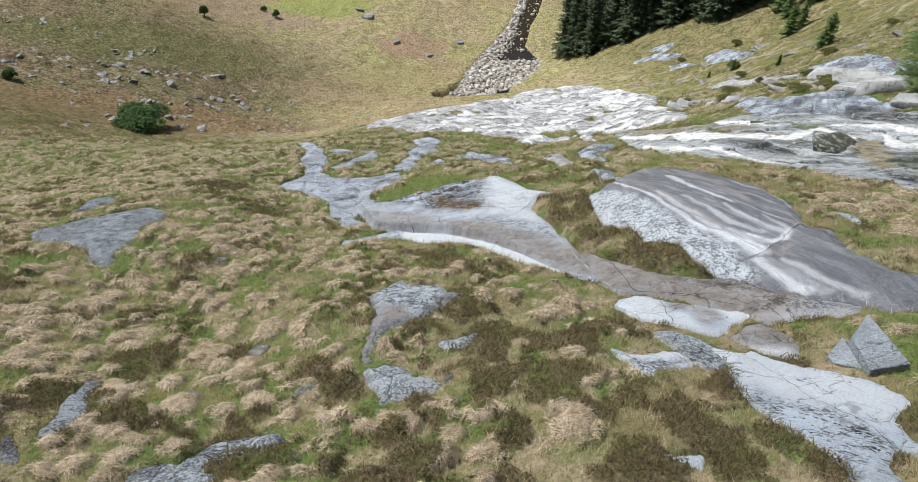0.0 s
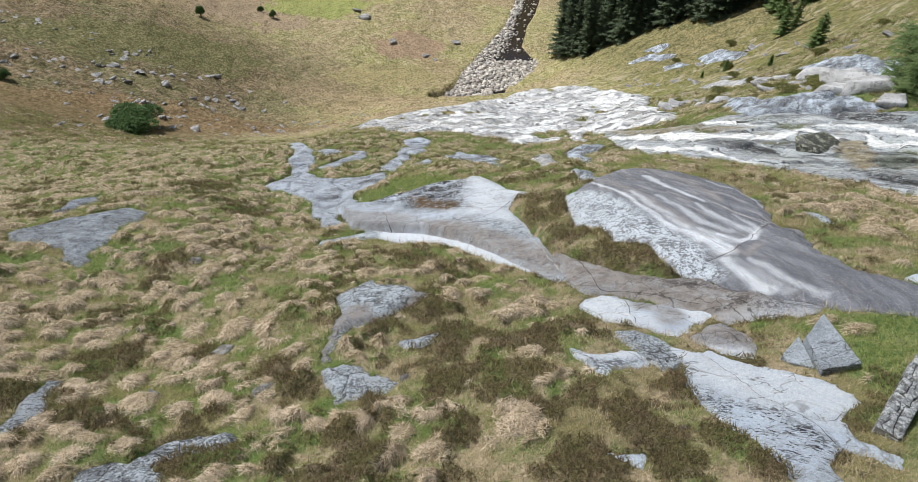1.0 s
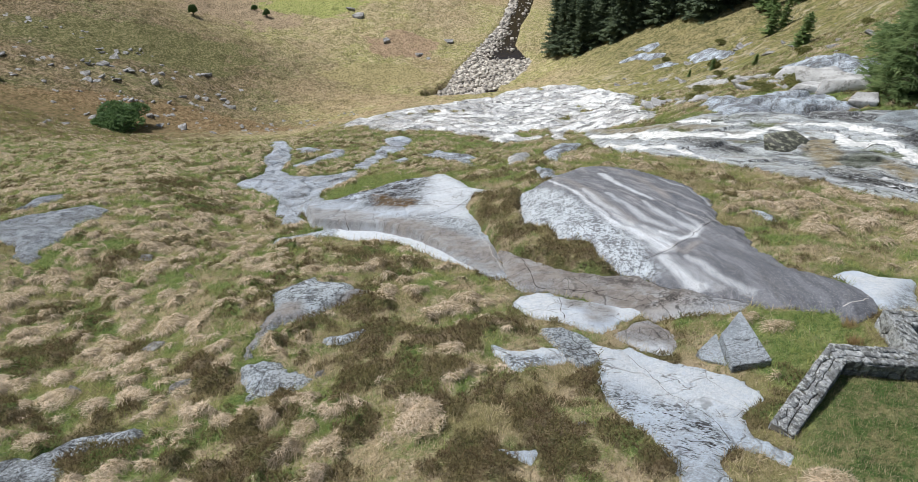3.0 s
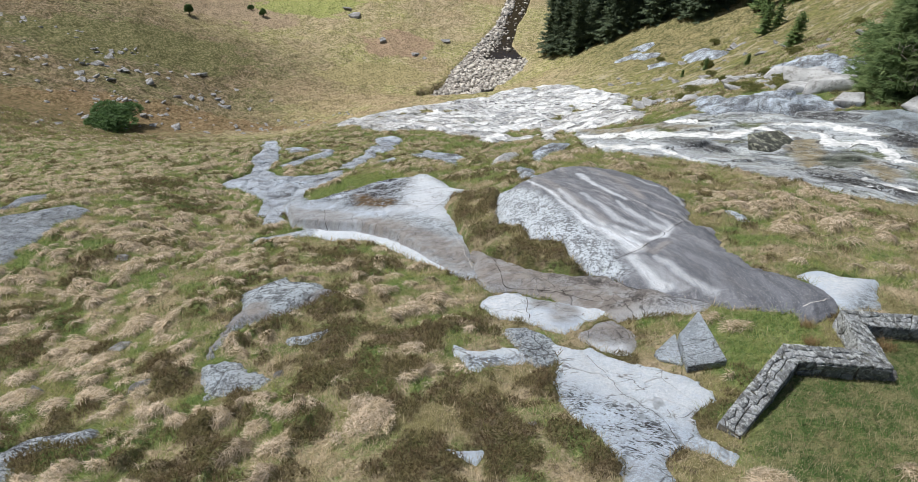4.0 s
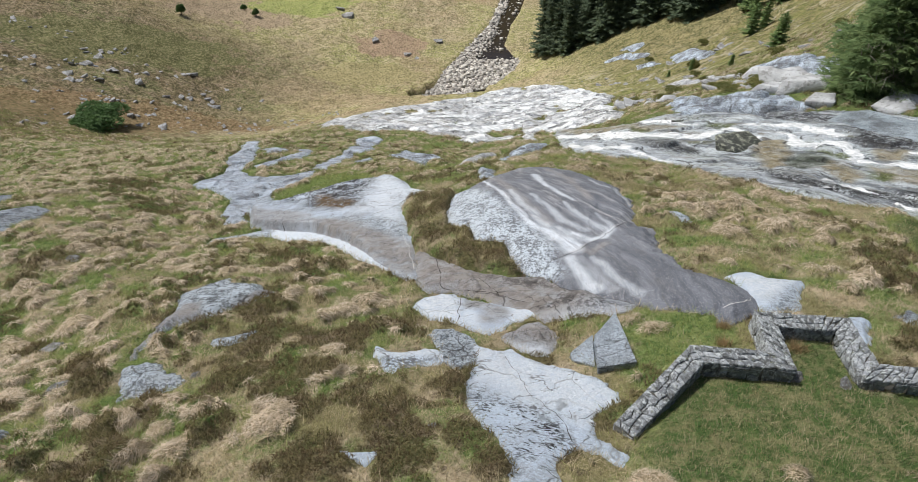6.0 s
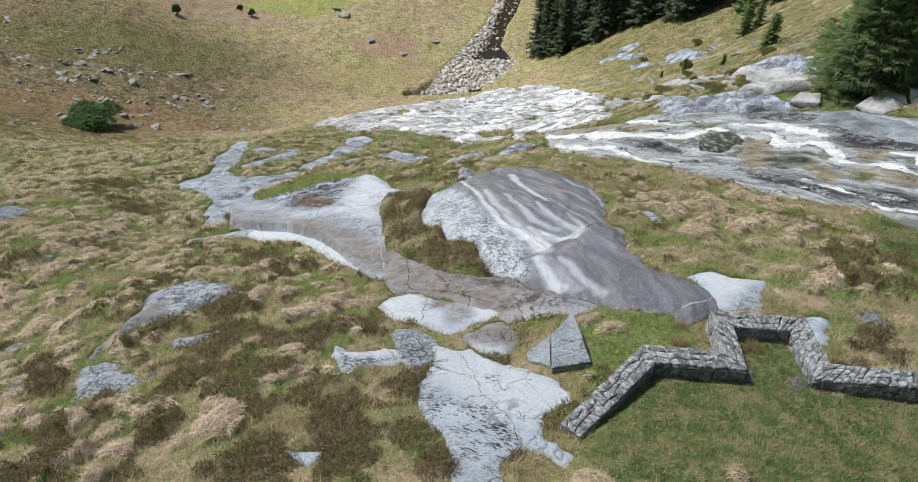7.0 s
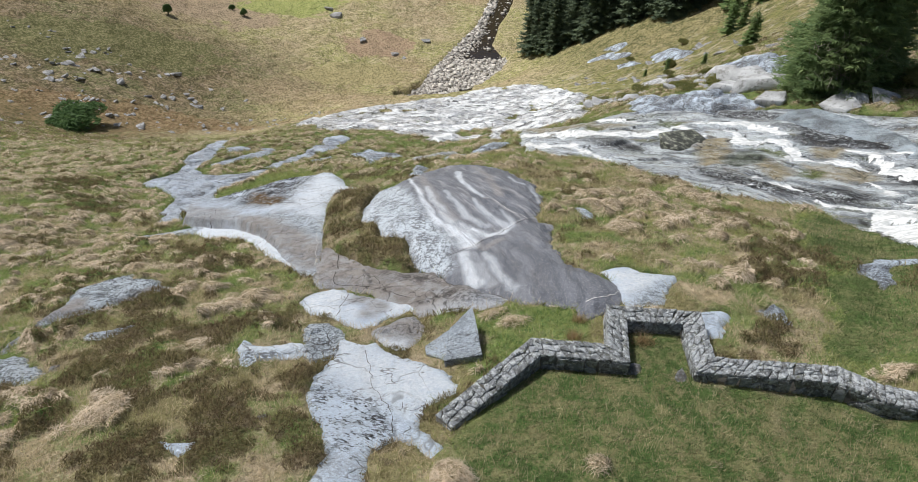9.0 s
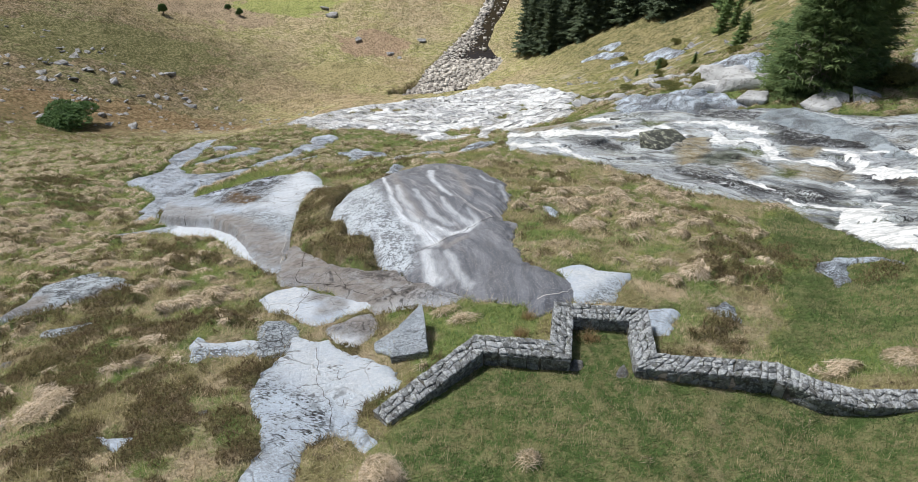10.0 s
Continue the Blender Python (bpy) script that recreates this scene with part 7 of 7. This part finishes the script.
HOLLY_LEAF, SCRUB_LEAF, STEM = bush_mesh(3, 9000, HOLLY, 0.045), bush_mesh(5, 2600, GORSE, 0.06), bush_stems(2)
shrub(-41.5, 75.5, 7.8, 3.1, HOLLY_LEAF, STEM, "broad dark green evergreen bush on the hillside")
for x, y, w, t in [(30.4, 43.6, 2.0, 0.7), (29.3, 41.2, 1.6, 0.6), (27.6, 44.0, 2.6, 0.5), (25.6, 44.8, 2.2, 0.45), (31.0, 38.4, 2.6, 1.2), (33.0, 49.5, 2.8, 1.1), (28.6, 47.5, 2.2, 0.5), (22.8, 46.2, 2.4, 0.45),
                   (32.8, 36.5, 2.4, 1.0), (36.0, 36.6, 2.8, 1.2), (36.4, 82.0, 1.9, 1.7), (44.0, 100.0, 2.0, 0.9), (38.0, 64.0, 2.4, 0.8),
                   (23.4, 61.0, 1.8, 0.5), (25.6, 56.5, 2.0, 0.5), (23.0, 51.0, 2.2, 0.45), (30.0, 52.0, 2.0, 0.6), (26.6, 50.0, 1.8, 0.5), (20.0, 53.0, 1.8, 0.35)]:
    shrub(x, y, w, t, SCRUB_LEAF, STEM, "olive green heathy scrub among the rocks", "scrub by the stream")
for k in range(7):
    x, y = 25 + 24 * rng.random(), 50 + 60 * rng.random()
    shrub(x, y, rng.uniform(0.9, 2.2), rng.uniform(0.4, 1.0), SCRUB_LEAF, STEM, "low olive scrub on the grassy slope", "scrub on the slope")
for x, y, w, t in [(-58.9, 151.0, 2.0, 2.9), (-47.3, 169.0, 1.9, 2.4), (-60.5, 82.5, 1.8, 1.6), (-51.5, 173.0, 1.7, 1.9)]:
    shrub(x, y, w, t, HOLLY_LEAF, STEM, "small dark evergreen bush on the open hillside", "bushes on the hillside")
twigs = []
tr = np.random.default_rng(77)
for k in range(110):
    a = np.array([tr.normal(0, 0.8), tr.normal(0, 0.4) + 1.2, tr.uniform(0.5, 3.6)])
    b = a + tr.normal(0, 0.55, 3) + (0, 0, 0.35)
    twigs.append(limb(a, b, 0.016, 0.006, 3))
snag = part("dead_branches", mesh_from("dead_branches", *pile(twigs), None, TWIG))
snag.location = (31.2, 35.2, ground_at(31.2, 36.2) + 0.3)
tagged(snag, "tangle of bare grey dead branches in the conifer", "branches")


# ---- grass, tussocks and heather ----
class Tufts:
    """Collects many small domes and blades into one mesh."""

    def __init__(self):
        self.v, self.q, self.t, self.tip, self.n = [], [], [], [], 0

    def add(self, v, quads, tris, tip):
        if quads is not None:
            self.q.append(quads + self.n)
        if tris is not None:
            self.t.append(tris + self.n)
        self.v.append(v)
        self.tip.append(tip)
        self.n += len(v)

    def combed(self, x, y, z, gx, gy, length, width, r, crest, lift=0.16):
        """Blades that lie along the surface of a tussock and fall from its crown."""
        n = len(x)
        steep = np.hypot(gx, gy) + 0.05
        a = r.uniform(0, 2 * np.pi, n)
        loose = 0.55 + 0.6 * smooth(14, 6, y)
        dx, dy = -gx / steep + loose * np.cos(a), -gy / steep + loose * np.sin(a)
        norm = np.hypot(dx, dy) + 1e-6
        dx, dy = dx / norm, dy / norm
        fall = (gx * dx + (gy - 0.40) * dy) * length
        p0 = np.stack([x, y, z], -1)
        side = np.stack([-dy, dx, -gx * dy + (gy - 0.40) * dx], -1) * width[:, None] / 2
        tip = p0 + np.stack([dx * length, dy * length, fall + lift * length * r.uniform(0.2, 1.6, n)], -1)
        v = np.stack([p0 - side, p0 + side, tip], 1).reshape(-1, 3)
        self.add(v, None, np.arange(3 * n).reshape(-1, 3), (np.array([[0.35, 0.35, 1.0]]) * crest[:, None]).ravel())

    def spikes(self, x, y, z, length, width, lean, r, low=0.0):
        """Single upright blades."""
        n = len(x)
        a = r.uniform(0, 2 * np.pi, n)
        tilt = lean * r.uniform(0.2, 1.0, n) * length
        b = r.uniform(0, 2 * np.pi, n)
        base_ = np.stack([x, y, z], -1)
        w = np.stack([np.cos(a), np.sin(a), -0.35 * np.sin(a)], -1) * width[:, None] / 2
        tip = base_ + np.stack([np.cos(b) * tilt, np.sin(b) * tilt + 0.15 * length, length * r.uniform(0.7, 1.1, n)], -1)
        v = np.stack([base_ - w, base_ + w, tip], 1).reshape(-1, 3)
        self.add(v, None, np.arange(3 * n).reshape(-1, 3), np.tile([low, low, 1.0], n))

    def build(self, name, material, label, category):
        me = mesh_from(name, np.concatenate(self.v), np.concatenate(self.q) if self.q else None, np.concatenate(self.t), material, np.concatenate(self.tip))
        return tagged(part(name, me), label, category, kind="stuff")


straw_t, moor_t, heath_t, green_t, lawn_t = Tufts(), Tufts(), Tufts(), Tufts(), Tufts()


r = np.random.default_rng(17)
N = 1660000
y = 12 * np.exp(r.random(N) * math.log(82 / 12)) - 9
x = 4.75 + r.uniform(-0.80, 0.80, N) * (y + 12)
d = stone_depth(x, y)
k = d < -0.02 + 0.10 * r.random(N)
x, y, d = x[k], y[k], d[k]
N = len(x)
heath, straw, green, lawn = zones(x, y)
fade = smooth(-0.05, -0.35, d)
mop = mounds(x, y, straw, lawn, heath) * fade
e = 0.05
gx, gy = (mounds(x + e, y, straw, lawn, heath) * fade - mop) / e, (mounds(x, y + e, straw, lawn, heath) * fade - mop) / e
floor_z = turf(x, y, d)
near = 0.0018 + 0.00056 * (y + 9)
crown = (mop + 0.045 * r.normal(size=N) > 0.075) & (mop > 0.035)
k = crown & (heath < 0.30)
# Blades low on a tussock take more of the darkened root colour.
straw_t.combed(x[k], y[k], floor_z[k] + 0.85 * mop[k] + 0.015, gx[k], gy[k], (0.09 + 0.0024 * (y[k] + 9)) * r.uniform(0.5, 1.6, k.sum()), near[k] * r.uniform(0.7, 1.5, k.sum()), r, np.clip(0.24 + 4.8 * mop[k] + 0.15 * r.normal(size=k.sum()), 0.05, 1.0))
rest = ~crown & (heath < 0.12 + 0.35 * r.random(N)) & (r.random(N) < 0.80)
ln = (0.09 + 0.0018 * (y + 9)) * r.uniform(0.4, 1.6, N)
wd = near * r.uniform(0.6, 1.4, N)
hollow = 0.38 * (straw > 0.10)
pick = np.where(lawn > 0.5, np.where((fbm(x, y, 1.5, 3, 29) + 0.12 * r.normal(size=N) + 0.22 * smooth(7.5, 5.5, y) > 0.0) & (r.random(N) < 0.6), 0, 2), np.where(green + hollow + 0.22 * r.normal(size=N) > 0.12, 1, 0))
for tufts, kind in ((moor_t, 0), (green_t, 1), (lawn_t, 2)):
    k = rest & (pick == kind)
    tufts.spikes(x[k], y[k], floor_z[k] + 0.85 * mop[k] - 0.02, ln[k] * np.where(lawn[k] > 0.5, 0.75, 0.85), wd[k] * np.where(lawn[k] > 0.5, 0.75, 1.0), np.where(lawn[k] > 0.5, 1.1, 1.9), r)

sprig = (heath > 0.16 + 0.20 * r.random(N)) & (~crown | (heath > 0.30)) & (r.random(N) < 0.8)
x, y, heath, d, floor_z = x[sprig], y[sprig], heath[sprig], d[sprig], floor_z[sprig] + 0.85 * mop[sprig]
N = 260000
y2 = 12 * np.exp(r.random(N) * math.log(60 / 12)) - 9
x2 = 4.75 + r.uniform(-0.80, 0.80, N) * (y2 + 12)
h2, s2, g2, l2 = zones(x2, y2)
d2 = stone_depth(x2, y2)
m2 = 0.85 * mounds(x2, y2, s2, l2, h2) * smooth(-0.05, -0.35, d2)
over = inside(HEATH_ZONES[0], x2, y2) > 0
k = (h2 > 0.20 + 0.20 * r.random(N)) & ((d2 < -0.04) | (over & (d2 < 0.25)))
x, y, heath, floor_z = np.r_[x, x2[k]], np.r_[y, y2[k]], np.r_[heath, h2[k]], np.r_[floor_z, np.maximum(turf(x2[k], y2[k], d2[k]), base(x2[k], y2[k]) - 0.05) + m2[k]]
n = len(x)
mound = smooth(0.15, 0.45, heath) * (0.05 + 0.16 * (0.5 + 0.5 * fbm(x, y, 0.45, 2, 14))) * (1 + 0.6 * (heath > 0.6))
ln = (0.05 + 0.0020 * (y + 9)) * r.uniform(0.5, 1.5, n)
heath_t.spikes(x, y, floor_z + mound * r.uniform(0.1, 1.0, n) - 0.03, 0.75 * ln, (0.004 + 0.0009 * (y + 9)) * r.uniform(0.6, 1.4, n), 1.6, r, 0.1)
RUSH = blades("rusty_rush", (0.13, 0.10, 0.045), (0.36, 0.235, 0.11), (0.48, 0.35, 0.19), (0.62, 0.50, 0.31), 3.0)
for tx, ty, rad in ((12.15, 8.83, 0.26), (10.79, 9.01, 0.14), (11, 9.63, 0.14)):
    rush = Tufts()
    a, q = r.uniform(0, 2 * np.pi, 420), rad * r.random(420)
    sx, sy = tx + q * np.cos(a), ty + 0.7 * q * np.sin(a)
    rush.spikes(sx, sy, turf(sx, sy) - 0.02, r.uniform(0.10, 0.26, 420), r.uniform(0.006, 0.012, 420), 1.1, r)
    tagged(part("rush_tuft", mesh_from("rush_tuft", np.concatenate(rush.v), None, np.concatenate(rush.t), RUSH, np.concatenate(rush.tip))), "rusty tuft of dead rush beside the stone wall", "rush", "rush tufts by the wall")
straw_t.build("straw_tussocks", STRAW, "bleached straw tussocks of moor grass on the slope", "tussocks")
heath_t.build("heather", HEATH, "low brown heather cushions among the grass", "heather")
moor_t.build("moor_grass", MIXED, "short mixed tan and olive moor grass", "grass")
green_t.build("green_grass", GREEN, "fresh green grass between the tussocks", "grass")
lawn_t.build("lawn_grass", LAWN, "short green grass beside the stone wall", "grass")
